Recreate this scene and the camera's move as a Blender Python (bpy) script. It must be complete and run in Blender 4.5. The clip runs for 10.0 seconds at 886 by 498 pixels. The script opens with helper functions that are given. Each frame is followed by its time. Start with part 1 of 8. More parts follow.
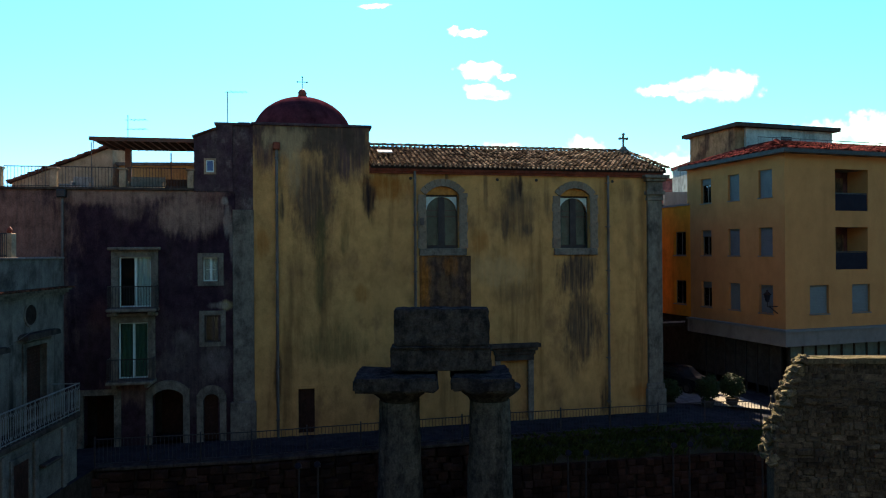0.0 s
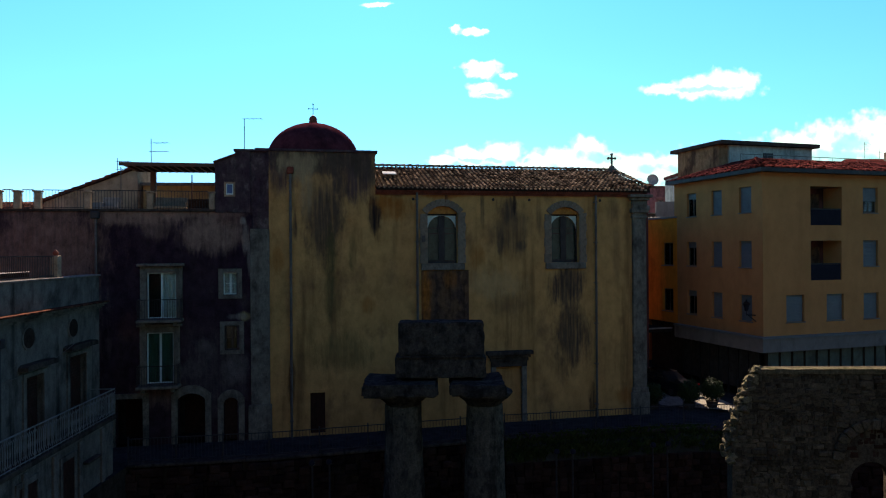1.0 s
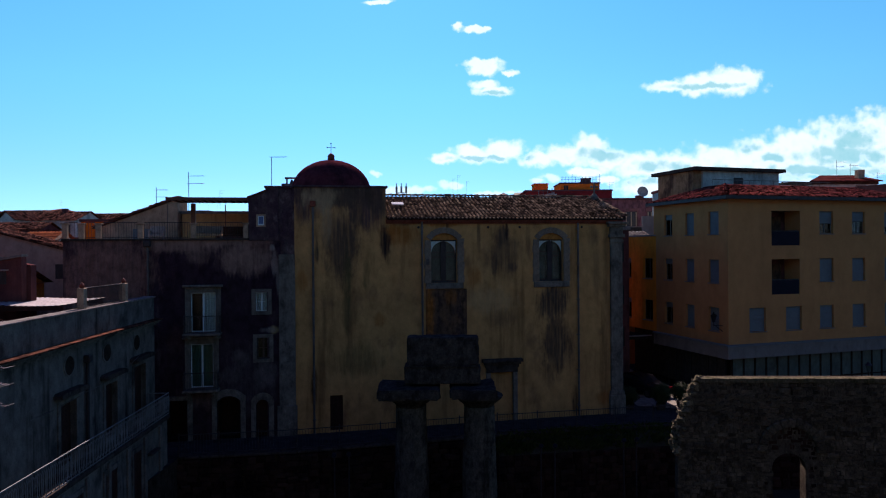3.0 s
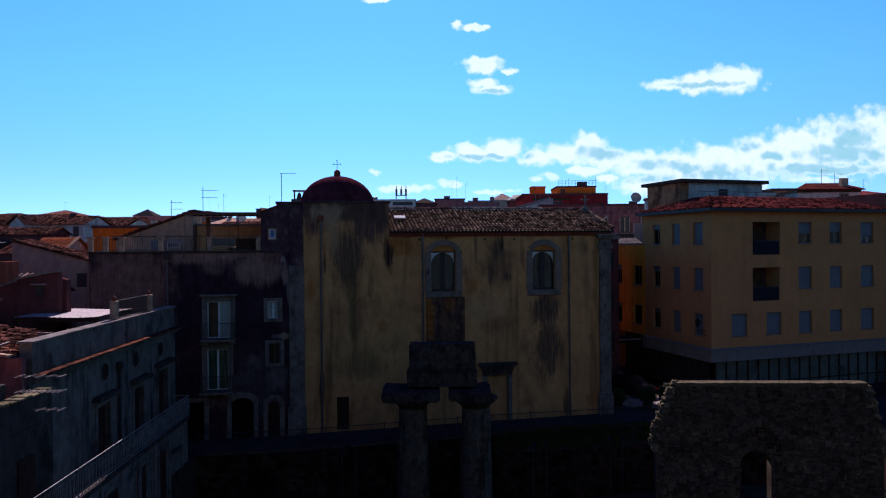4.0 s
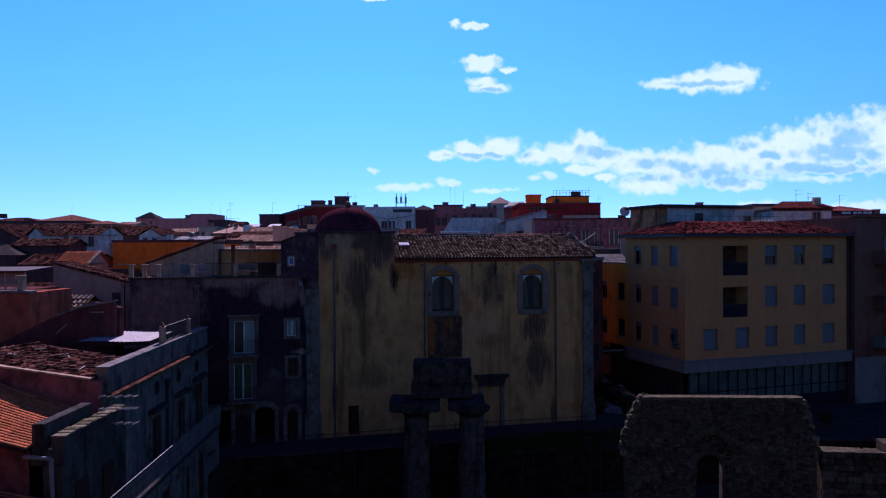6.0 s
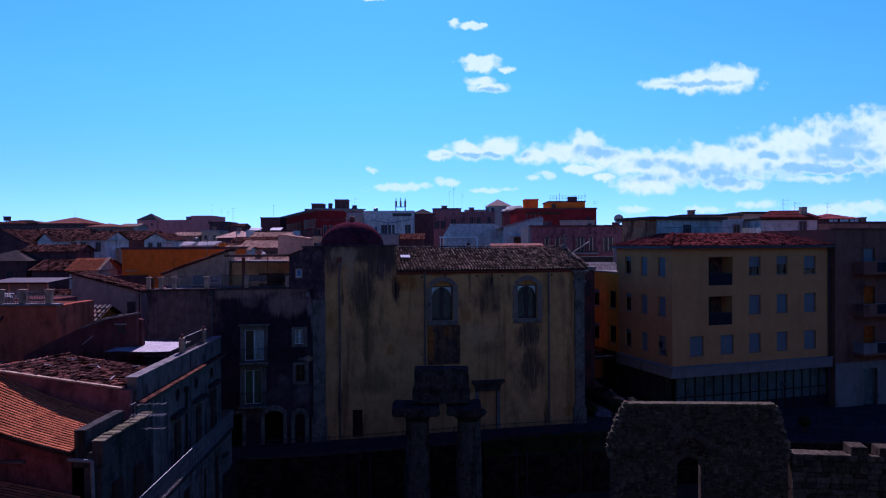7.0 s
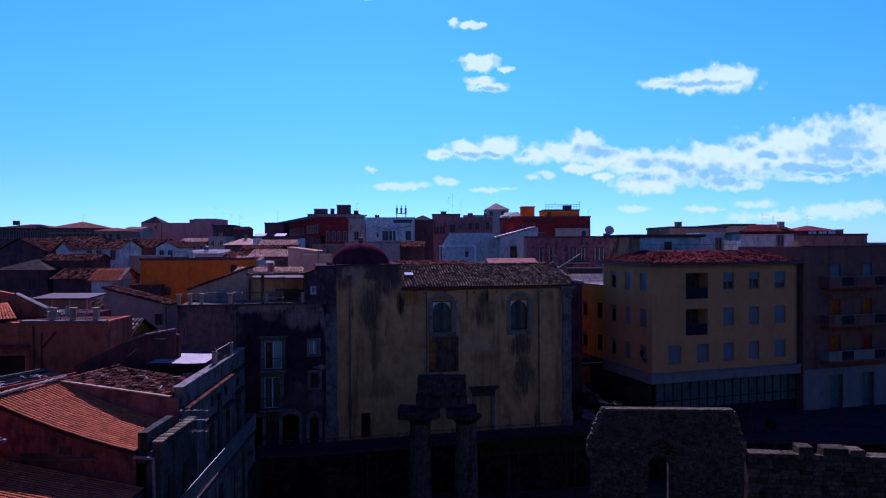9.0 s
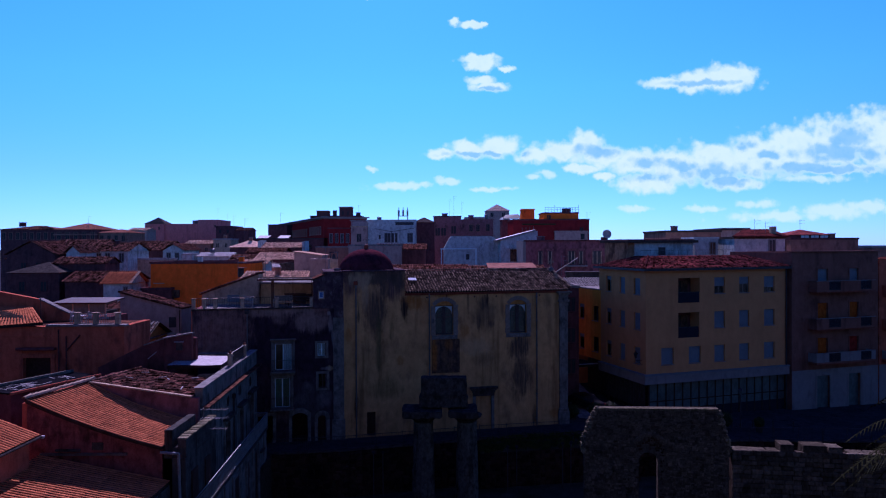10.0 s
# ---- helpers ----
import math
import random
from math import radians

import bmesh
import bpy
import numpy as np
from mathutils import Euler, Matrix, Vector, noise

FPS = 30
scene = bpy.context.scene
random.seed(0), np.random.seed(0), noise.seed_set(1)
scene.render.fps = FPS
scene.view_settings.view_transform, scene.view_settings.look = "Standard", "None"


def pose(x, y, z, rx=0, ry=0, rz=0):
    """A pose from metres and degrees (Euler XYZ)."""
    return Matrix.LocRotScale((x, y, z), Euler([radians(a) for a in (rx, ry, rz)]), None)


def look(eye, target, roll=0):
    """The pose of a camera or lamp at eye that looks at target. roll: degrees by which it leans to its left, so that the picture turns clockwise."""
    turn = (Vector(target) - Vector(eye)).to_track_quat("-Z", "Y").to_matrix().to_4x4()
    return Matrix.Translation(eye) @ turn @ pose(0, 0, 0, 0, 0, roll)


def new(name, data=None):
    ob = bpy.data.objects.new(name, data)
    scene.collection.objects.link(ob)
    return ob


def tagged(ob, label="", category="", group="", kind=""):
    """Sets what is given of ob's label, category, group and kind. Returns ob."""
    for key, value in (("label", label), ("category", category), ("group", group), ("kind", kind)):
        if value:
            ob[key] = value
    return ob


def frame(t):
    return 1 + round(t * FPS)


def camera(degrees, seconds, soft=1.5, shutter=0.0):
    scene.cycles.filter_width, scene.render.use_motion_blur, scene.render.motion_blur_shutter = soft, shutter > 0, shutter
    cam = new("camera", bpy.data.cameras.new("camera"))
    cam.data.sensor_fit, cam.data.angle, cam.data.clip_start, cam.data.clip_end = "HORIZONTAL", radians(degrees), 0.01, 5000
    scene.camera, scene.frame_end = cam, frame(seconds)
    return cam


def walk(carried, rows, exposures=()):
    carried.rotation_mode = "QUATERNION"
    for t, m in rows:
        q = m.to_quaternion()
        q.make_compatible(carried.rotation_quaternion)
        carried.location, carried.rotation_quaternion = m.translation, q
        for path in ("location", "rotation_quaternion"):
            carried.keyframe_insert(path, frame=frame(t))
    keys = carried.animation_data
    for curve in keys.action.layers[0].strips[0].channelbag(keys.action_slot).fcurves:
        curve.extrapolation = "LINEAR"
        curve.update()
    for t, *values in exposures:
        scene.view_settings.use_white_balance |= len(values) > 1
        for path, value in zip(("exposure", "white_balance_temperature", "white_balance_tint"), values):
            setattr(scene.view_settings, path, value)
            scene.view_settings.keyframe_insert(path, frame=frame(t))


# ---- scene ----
cam = camera(66.1, 10.0, soft=1.15)
METRES, EYE, TILT, LEAN, TURN = 29.0, 8.6, 0.0, 0.0, 0.0
ROWS = [
    (0.0, 0.0, 0.0, 0.0, 0.0, 0.22, 0.4),
    (0.5, 0.0015, -0.0465, 0.0126, 0.06, 0.2, 0.4),
    (1.0, 0.0037, -0.0987, 0.0294, 0.16, 0.11, 0.4),
    (1.5, 0.0039, -0.1441, 0.042, 0.22, 0.1, 0.41),
    (2.0, 0.0048, -0.1957, 0.0563, 0.34, 0.03, 0.43),
    (2.5, 0.0057, -0.2409, 0.0672, 0.36, -0.02, 0.44),
    (4.0, 0.0067, -0.3871, 0.1078, 0.28, -0.21, 0.46),
    (4.5, 0.0056, -0.4313, 0.1219, 0.22, -0.23, 0.46),
    (5.0, 0.0043, -0.4813, 0.1399, 0.18, -0.26, 0.43),
    (5.5, 0.0042, -0.525, 0.156, 0.16, -0.3, 0.41),
    (7.0, 0.0029, -0.6701, 0.2088, 0.01, -0.36, 0.32),
    (7.5, 0.0025, -0.7152, 0.2227, -0.02, -0.37, 0.31),
    (8.0, 0.0017, -0.7667, 0.2397, -0.03, -0.39, 0.29),
    (8.5, 0.0011, -0.8111, 0.2536, -0.05, -0.4, 0.26),
    (9.0, 0.0002, -0.8624, 0.267, -0.07, -0.41, 0.25),
    (9.5, -0.0017, -0.9076, 0.2775, -0.06, -0.43, 0.25),
    (10.0, -0.0034, -0.9562, 0.289, 0.0, -0.44, 0.23),
]
EXPOSURES = [(0.0, 1.92, 6800, 21), (0.5, 1.53, 6680, 25), (1.0, 1.23, 6520, 28), (2.5, 0.77, 6020, 42), (4.5, 0.53, 5420, 54), (7.0, 0.40, 4880, 69), (10.0, 0.365, 4700, 75)]
walk(cam, [(t, pose(0, 0, EYE, TILT, LEAN, TURN) @ pose(METRES * x, METRES * y, METRES * z, 90 + pitch, roll, yaw)) for t, x, y, z, yaw, pitch, roll in ROWS], EXPOSURES)

# ---- world, sun ----
SUN_AZ, SUN_EL = radians(-6.0), radians(37.0)     # azimuth from +y, to the left; height
SKY, CLOUD, SUN = 0.05, 0.77, 5.0



def links(tree, *pairs):
    for a, b in pairs:
        tree.links.new(a, b)


def build_world():
    world = bpy.data.worlds.new("sky")
    scene.world = world
    world.use_nodes = True
    nt = world.node_tree
    nt.nodes.clear()
    N = nt.nodes.new
    sky = N("ShaderNodeTexSky")
    sky.sky_type, sky.sun_disc = "NISHITA", False
    sky.sun_elevation, sky.sun_rotation = SUN_EL, SUN_AZ
    sky.altitude, sky.air_density, sky.dust_density, sky.ozone_density = 20, 0.8, 0.05, 4.0
    bg = N("ShaderNodeBackground")
    bg.inputs[1].default_value = SKY
    deep, tint = N("ShaderNodeGamma"), N("ShaderNodeMix")
    deep.inputs[1].default_value = 1.2
    tint.data_type, tint.blend_type = "RGBA", "MULTIPLY"
    tint.inputs[0].default_value = 1.0
    high, air = N("ShaderNodeSeparateXYZ"), N("ShaderNodeValToRGB")
    bands = [(0.0, (0.50, 0.86, 0.98, 1)), (0.10, (0.58, 1.05, 1.02, 1)), (0.22, (0.63, 1.46, 1.06, 1)), (0.36, (0.66, 1.74, 1.08, 1)), (0.62, (0.80, 0.72, 0.98, 1)), (1.0, (0.66, 0.55, 0.85, 1))]
    for k, (at_z, tone) in enumerate(bands):
        el = air.color_ramp.elements[k] if k < 2 else air.color_ramp.elements.new(at_z)
        el.position, el.color = at_z, tone
    where = N("ShaderNodeTexCoord")
    links(nt, (where.outputs["Generated"], high.inputs[0]), (high.outputs[2], air.inputs[0]), (air.outputs[0], tint.inputs[7]))
    links(nt, (sky.outputs[0], deep.inputs[0]), (deep.outputs[0], tint.inputs[6]), (tint.outputs[2], bg.inputs[0]))
    # clouds: soft ellipses in the plane of directions ahead, torn by noise
    tc, sep = N("ShaderNodeTexCoord"), N("ShaderNodeSeparateXYZ")
    links(nt, (tc.outputs["Generated"], sep.inputs[0]))

    def calc(op, a, b=0.0):
        n = N("ShaderNodeMath")
        n.operation = op
        for i, v in enumerate((a, b)):
            if isinstance(v, (int, float)):
                n.inputs[i].default_value = v
            else:
                nt.links.new(v, n.inputs[i])
        return n.outputs[0]

    ahead = calc("MAXIMUM", sep.outputs[1], 0.05)
    px, pz = calc("DIVIDE", sep.outputs[0], ahead), calc("DIVIDE", sep.outputs[2], ahead)
    com = N("ShaderNodeCombineXYZ")
    links(nt, (px, com.inputs[0]), (pz, com.inputs[1]))
    def field(kind, scale, detail=5, rough=0.6):
        n = N("ShaderNodeTexNoise" if kind == "noise" else "ShaderNodeTexVoronoi")
        n.inputs["Scale"].default_value = scale
        if kind == "noise":
            n.inputs["Detail"].default_value, n.inputs["Roughness"].default_value = detail, rough
        else:
            n.feature = "SMOOTH_F1"
            n.inputs["Smoothness"].default_value = 0.35
        return n

    torn = None
    for scale, amount in ((26, 0.016), (80, 0.007), (210, 0.0018)):
        noi, off, mul = field("noise", scale), N("ShaderNodeVectorMath"), N("ShaderNodeVectorMath")
        off.operation, mul.operation = "SUBTRACT", "MULTIPLY_ADD"
        off.inputs[1].default_value = (0.5, 0.5, 0.5)
        mul.inputs[1].default_value = (amount * 1.3, amount, 0)
        links(nt, (com.outputs[0], noi.inputs["Vector"]), (noi.outputs["Color"], off.inputs[0]), (off.outputs[0], mul.inputs[0]),
              (torn or com.outputs[0], mul.inputs[2]))
        torn = mul.outputs[0]
    flat = N("ShaderNodeVectorMath")
    flat.operation = "MULTIPLY"
    flat.inputs[1].default_value = (1, 1, 0)
    links(nt, (torn, flat.inputs[0]))
    torn = flat.outputs[0]

    def nearest(blobs):
        """Distance to the nearest ellipse, 1 at its rim; centre and half size in thousandths of the distance ahead."""
        near = None
        for x, z, rx, rz in blobs:
            m, le = N("ShaderNodeVectorMath"), N("ShaderNodeVectorMath")
            m.operation, le.operation = "MULTIPLY_ADD", "LENGTH"
            m.inputs[1].default_value = (1000 / rx, 1000 / rz, 0)
            m.inputs[2].default_value = (-x / rx, -z / rz, 0)
            links(nt, (torn, m.inputs[0]), (m.outputs[0], le.inputs[0]))
            near = calc("MINIMUM", near, le.outputs["Value"]) if near else le.outputs["Value"]
        return near

    def eased(v, lo, hi):
        r = N("ShaderNodeMapRange")
        r.interpolation_type = "SMOOTHSTEP"
        r.inputs["From Min"].default_value, r.inputs["From Max"].default_value = lo, hi
        links(nt, (v, r.inputs["Value"]))
        return r.outputs[0]

    puffs = [(-99, 362, 25, 4), (17, 324, 10, 6), (44, 321, 22, 6), (61, 323, 8, 4), (52, 271, 32, 8), (60, 263, 29, 12), (92, 257, 18, 5), (57, 239, 24, 9), (70, 230, 32, 8),
             (327, 234, 38, 10), (372, 237, 44, 18), (418, 240, 48, 23), (447, 244, 20, 17)]
    wisps = [(-72, 85, 50, 7), (-37, 87, 27, 7), (4, 91, 24, 7), (-104, 110, 13, 5), (69, 80, 42, 4), (131, 97, 14, 6), (149, 103, 17, 8), (499, 38, 100, 10), (574, 43, 75, 13),
             (383, 50, 36, 6), (466, 57, 38, 8), (619, 51, 46, 13), (280, 51, 28, 6), (549, 92, 62, 7)]
    bank = [(-1, 132, 28, 8), (40, 137, 38, 14), (82, 142, 42, 18), (131, 130, 36, 13), (173, 136, 42, 17), (210, 142, 31, 23), (231, 127, 52, 20), (202, 109, 30, 8), (239, 99, 20, 7),
            (284, 118, 56, 22), (346, 110, 68, 30), (301, 89, 52, 18), (404, 118, 64, 33), (425, 88, 52, 13), (462, 124, 63, 37), (524, 135, 68, 42), (578, 143, 68, 44), (632, 149, 68, 48),
            (574, 108, 95, 9), (673, 124, 58, 27)]
    hollows = [(227, 134, 36, 12), (297, 118, 26, 9), (351, 114, 24, 9), (404, 99, 60, 20), (443, 143, 17, 8), (479, 128, 18, 7), (582, 131, 85, 14), (595, 155, 38, 19), (553, 106, 115, 11),
               (115, 133, 20, 6), (53, 131, 50, 4), (300, 96, 40, 8), (375, 234, 60, 5), (70, 226, 24, 4)]
    frayed, lumps, fine_lumps = field("noise", 42, 6, 0.58), field("voronoi", 62), field("voronoi", 150)
    for n in (frayed, lumps, fine_lumps):
        links(nt, (com.outputs[0], n.inputs["Vector"]))
    ragged = calc("ADD", calc("MULTIPLY", calc("SUBTRACT", frayed.outputs[0], 0.5), 0.85), calc("ADD", calc("MULTIPLY", calc("SUBTRACT", lumps.outputs[0], 0.45), 0.5), calc("MULTIPLY", calc("SUBTRACT", fine_lumps.outputs[0], 0.45), 0.14)))
    dense = calc("ADD", calc("MINIMUM", nearest(puffs), nearest(bank)), ragged)
    thin = calc("ADD", nearest(wisps), calc("MULTIPLY", ragged, 1.5))
    body = calc("MAXIMUM", eased(dense, 1.18, 0.55), calc("MULTIPLY", eased(thin, 1.15, 0.35), 0.75))
    front = calc("GREATER_THAN", sep.outputs[1], 0.1)
    mix_f = calc("MULTIPLY", calc("MULTIPLY", body, front), 0.95)
    hollow = calc("ADD", nearest(hollows), calc("MULTIPLY", ragged, 1.5))
    depth = calc("MULTIPLY", eased(hollow, 1.35, 0.45), eased(dense, 0.92, 0.55))
    mottled = field("noise", 45, 6, 0.55)
    links(nt, (com.outputs[0], mottled.inputs["Vector"]))
    depth = calc("MINIMUM", calc("ADD", calc("MULTIPLY", depth, 0.9), calc("MULTIPLY", calc("MULTIPLY", eased(mottled.outputs[0], 0.42, 0.72), eased(dense, 0.85, 0.4)), 0.14)), 1.0)
    ramp = N("ShaderNodeMix")
    ramp.data_type = "RGBA"
    ramp.inputs[6].default_value, ramp.inputs[7].default_value = (0.73, 0.98, 0.74, 1), (0.25, 0.61, 0.50, 1)
    cl = N("ShaderNodeBackground")
    cl.inputs[1].default_value = CLOUD
    mx, out = N("ShaderNodeMixShader"), N("ShaderNodeOutputWorld")
    links(nt, (depth, ramp.inputs[0]), (ramp.outputs[2], cl.inputs[0]), (mix_f, mx.inputs[0]),
          (bg.outputs[0], mx.inputs[1]), (cl.outputs[0], mx.inputs[2]), (mx.outputs[0], out.inputs[0]))


build_world()
lamp = bpy.data.lights.new("sun", "SUN")
lamp.energy, lamp.angle, lamp.color = SUN, radians(0.5), (1.0, 0.87, 0.64)
sun = new("sun", lamp)
SUN_WAY = Vector((math.sin(SUN_AZ) * math.cos(SUN_EL), math.cos(SUN_AZ) * math.cos(SUN_EL), math.sin(SUN_EL)))
sun.matrix_world = look(SUN_WAY * 300, (0, 0, 0))


# ---- materials ----
def material(name, base, second, stain=None, stain_at=0.58, streak=0.0, size=1.0, rough=0.85, bump=0.3, metal=0.0, island=0.0, spot=0.0, fine=18.0, blots=(), rugged=0.8):
    """Base and second colour by broad noise, stains with a hard-edged noise, long upright streaks, a fine grain with relief."""
    m = bpy.data.materials.new(name)
    m.use_nodes = True
    nt = m.node_tree
    N = nt.nodes.new
    b = nt.nodes["Principled BSDF"]
    b.inputs["Roughness"].default_value, b.inputs["Metallic"].default_value = rough, metal
    b.inputs["Specular IOR Level"].default_value = 0.0 if rough >= 0.8 else 0.12 if rough > 0.65 else 0.4
    tc = N("ShaderNodeTexCoord")
    co = tc.outputs["Object"]

    def noisy(scale, detail=6, stretch=(1, 1, 1), rough_=0.6):
        mp, n = N("ShaderNodeMapping"), N("ShaderNodeTexNoise")
        mp.inputs["Scale"].default_value = stretch
        n.inputs["Scale"].default_value, n.inputs["Detail"].default_value, n.inputs["Roughness"].default_value = scale, detail, rough_
        links(nt, (co, mp.inputs[0]), (mp.outputs[0], n.inputs["Vector"]))
        return n.outputs[0]

    def ranged(v, lo, hi):
        r = N("ShaderNodeMapRange")
        r.interpolation_type = "SMOOTHSTEP"
        r.inputs["From Min"].default_value, r.inputs["From Max"].default_value = lo, hi
        links(nt, (v, r.inputs["Value"]))
        return r.outputs[0]

    def mixed(f, a, c, how="MIX"):
        n = N("ShaderNodeMix")
        n.data_type, n.blend_type = "RGBA", how
        if isinstance(f, float):
            n.inputs[0].default_value = f
        else:
            links(nt, (f, n.inputs[0]))
        for i, v in ((6, a), (7, c)):
            if isinstance(v, tuple):
                n.inputs[i].default_value = (*v, 1)
            else:
                links(nt, (v, n.inputs[i]))
        return n.outputs[2]

    def times(v, k):
        n = N("ShaderNodeMath")
        n.operation = "MULTIPLY"
        n.inputs[1].default_value = k
        links(nt, (v, n.inputs[0]))
        return n.outputs[0]

    col = mixed(ranged(noisy(0.55 / size), 0.35, 0.68), base, second)
    if stain:
        col = mixed(times(ranged(noisy(0.9 / size, 8, (1, 1, 0.6)), stain_at - 0.06, stain_at + 0.1), 0.8), col, stain)
    if streak:
        dark = tuple(0.35 * v for v in (stain or base))
        col = mixed(times(ranged(noisy(1.5 / size, 5, (1.0, 1.0, 0.09)), 0.52, 0.72), streak), col, dark)
    if blots:
        torn, drips = times(noisy(2.2, 10, (1, 1, 0.3), 0.7), 2.2), ranged(noisy(6.5, 6, (1, 1, 0.06), 0.6), 0.32, 0.62)
    for bx, bz, rx, rz, tone, k in blots:
        # a stain with a place and size of its own, its edge torn by noise, its body in drips
        mp, ln, ad, dr = N("ShaderNodeMapping"), N("ShaderNodeVectorMath"), N("ShaderNodeMath"), N("ShaderNodeMath")
        mp.vector_type = "POINT"
        mp.inputs["Scale"].default_value, mp.inputs["Location"].default_value = (1 / rx, 0, 1 / rz), (-bx / rx, 0, -bz / rz)
        ln.operation, ad.operation, dr.operation = "LENGTH", "ADD", "MULTIPLY_ADD"
        links(nt, (co, mp.inputs[0]), (mp.outputs[0], ln.inputs[0]), (ln.outputs["Value"], ad.inputs[0]), (torn, ad.inputs[1]))
        dr.inputs[1].default_value, dr.inputs[2].default_value = 0.55 * k, 0.62 * k
        links(nt, (drips, dr.inputs[0]))
        both = N("ShaderNodeMath")
        both.operation = "MULTIPLY"
        links(nt, (ranged(ad.outputs[0], 2.35, 1.55), both.inputs[0]), (dr.outputs[0], both.inputs[1]))
        col = mixed(both.outputs[0], col, tone)
    if spot:
        col = mixed(times(ranged(noisy(5.0 / size, 4), 0.62, 0.7), spot), col, tuple(0.3 * v for v in base))
    if island:
        geo = N("ShaderNodeObjectInfo" if island < 0 else "ShaderNodeNewGeometry")
        rnd = geo.outputs["Random" if island < 0 else "Random Per Island"]
        k = abs(island)
        r = N("ShaderNodeMapRange")
        r.inputs["To Min"].default_value, r.inputs["To Max"].default_value = 1 - k, 1 + k * 0.7
        links(nt, (rnd, r.inputs["Value"]))
        cc = N("ShaderNodeCombineXYZ")
        links(nt, (r.outputs[0], cc.inputs[0]), (r.outputs[0], cc.inputs[1]), (r.outputs[0], cc.inputs[2]))
        col = mixed(1.0, col, cc.outputs[0], "MULTIPLY")
    grain = noisy(fine, 4)
    mottle = noisy(2.6 / size, 7, (1, 1, 0.7), 0.68)
    for v, k in ((mottle, 0.55), (grain, 0.3)):
        tone = N("ShaderNodeMapRange")
        tone.inputs["From Min"].default_value, tone.inputs["From Max"].default_value = 0.28, 0.72
        tone.inputs["To Min"].default_value, tone.inputs["To Max"].default_value = 1 - k * rugged, 1 + k * rugged * 0.85
        cc = N("ShaderNodeCombineXYZ")
        links(nt, (v, tone.inputs["Value"]), *((tone.outputs[0], cc.inputs[q]) for q in range(3)))
        col = mixed(1.0, col, cc.outputs[0], "MULTIPLY")
    bp = N("ShaderNodeBump")
    bp.inputs["Strength"].default_value, bp.inputs["Distance"].default_value = bump, 0.03
    links(nt, (grain, bp.inputs["Height"]), (bp.outputs[0], b.inputs["Normal"]), (col, b.inputs["Base Color"]))
    return m


def glass_material(name, tint=(0.75, 0.85, 0.85), gloss=0.06):
    m = bpy.data.materials.new(name)
    m.use_nodes = True
    nt = m.node_tree
    nt.nodes.clear()
    N = nt.nodes.new
    tr, gl, fr, mx, out = (N("ShaderNode" + k) for k in ("BsdfTransparent", "BsdfGlossy", "Fresnel", "MixShader", "OutputMaterial"))
    tr.inputs[0].default_value = (*tint, 1)
    gl.inputs[1].default_value = gloss
    fr.inputs[0].default_value = 1.38
    links(nt, (fr.outputs[0], mx.inputs[0]), (tr.outputs[0], mx.inputs[1]), (gl.outputs[0], mx.inputs[2]), (mx.outputs[0], out.inputs[0]))
    return m


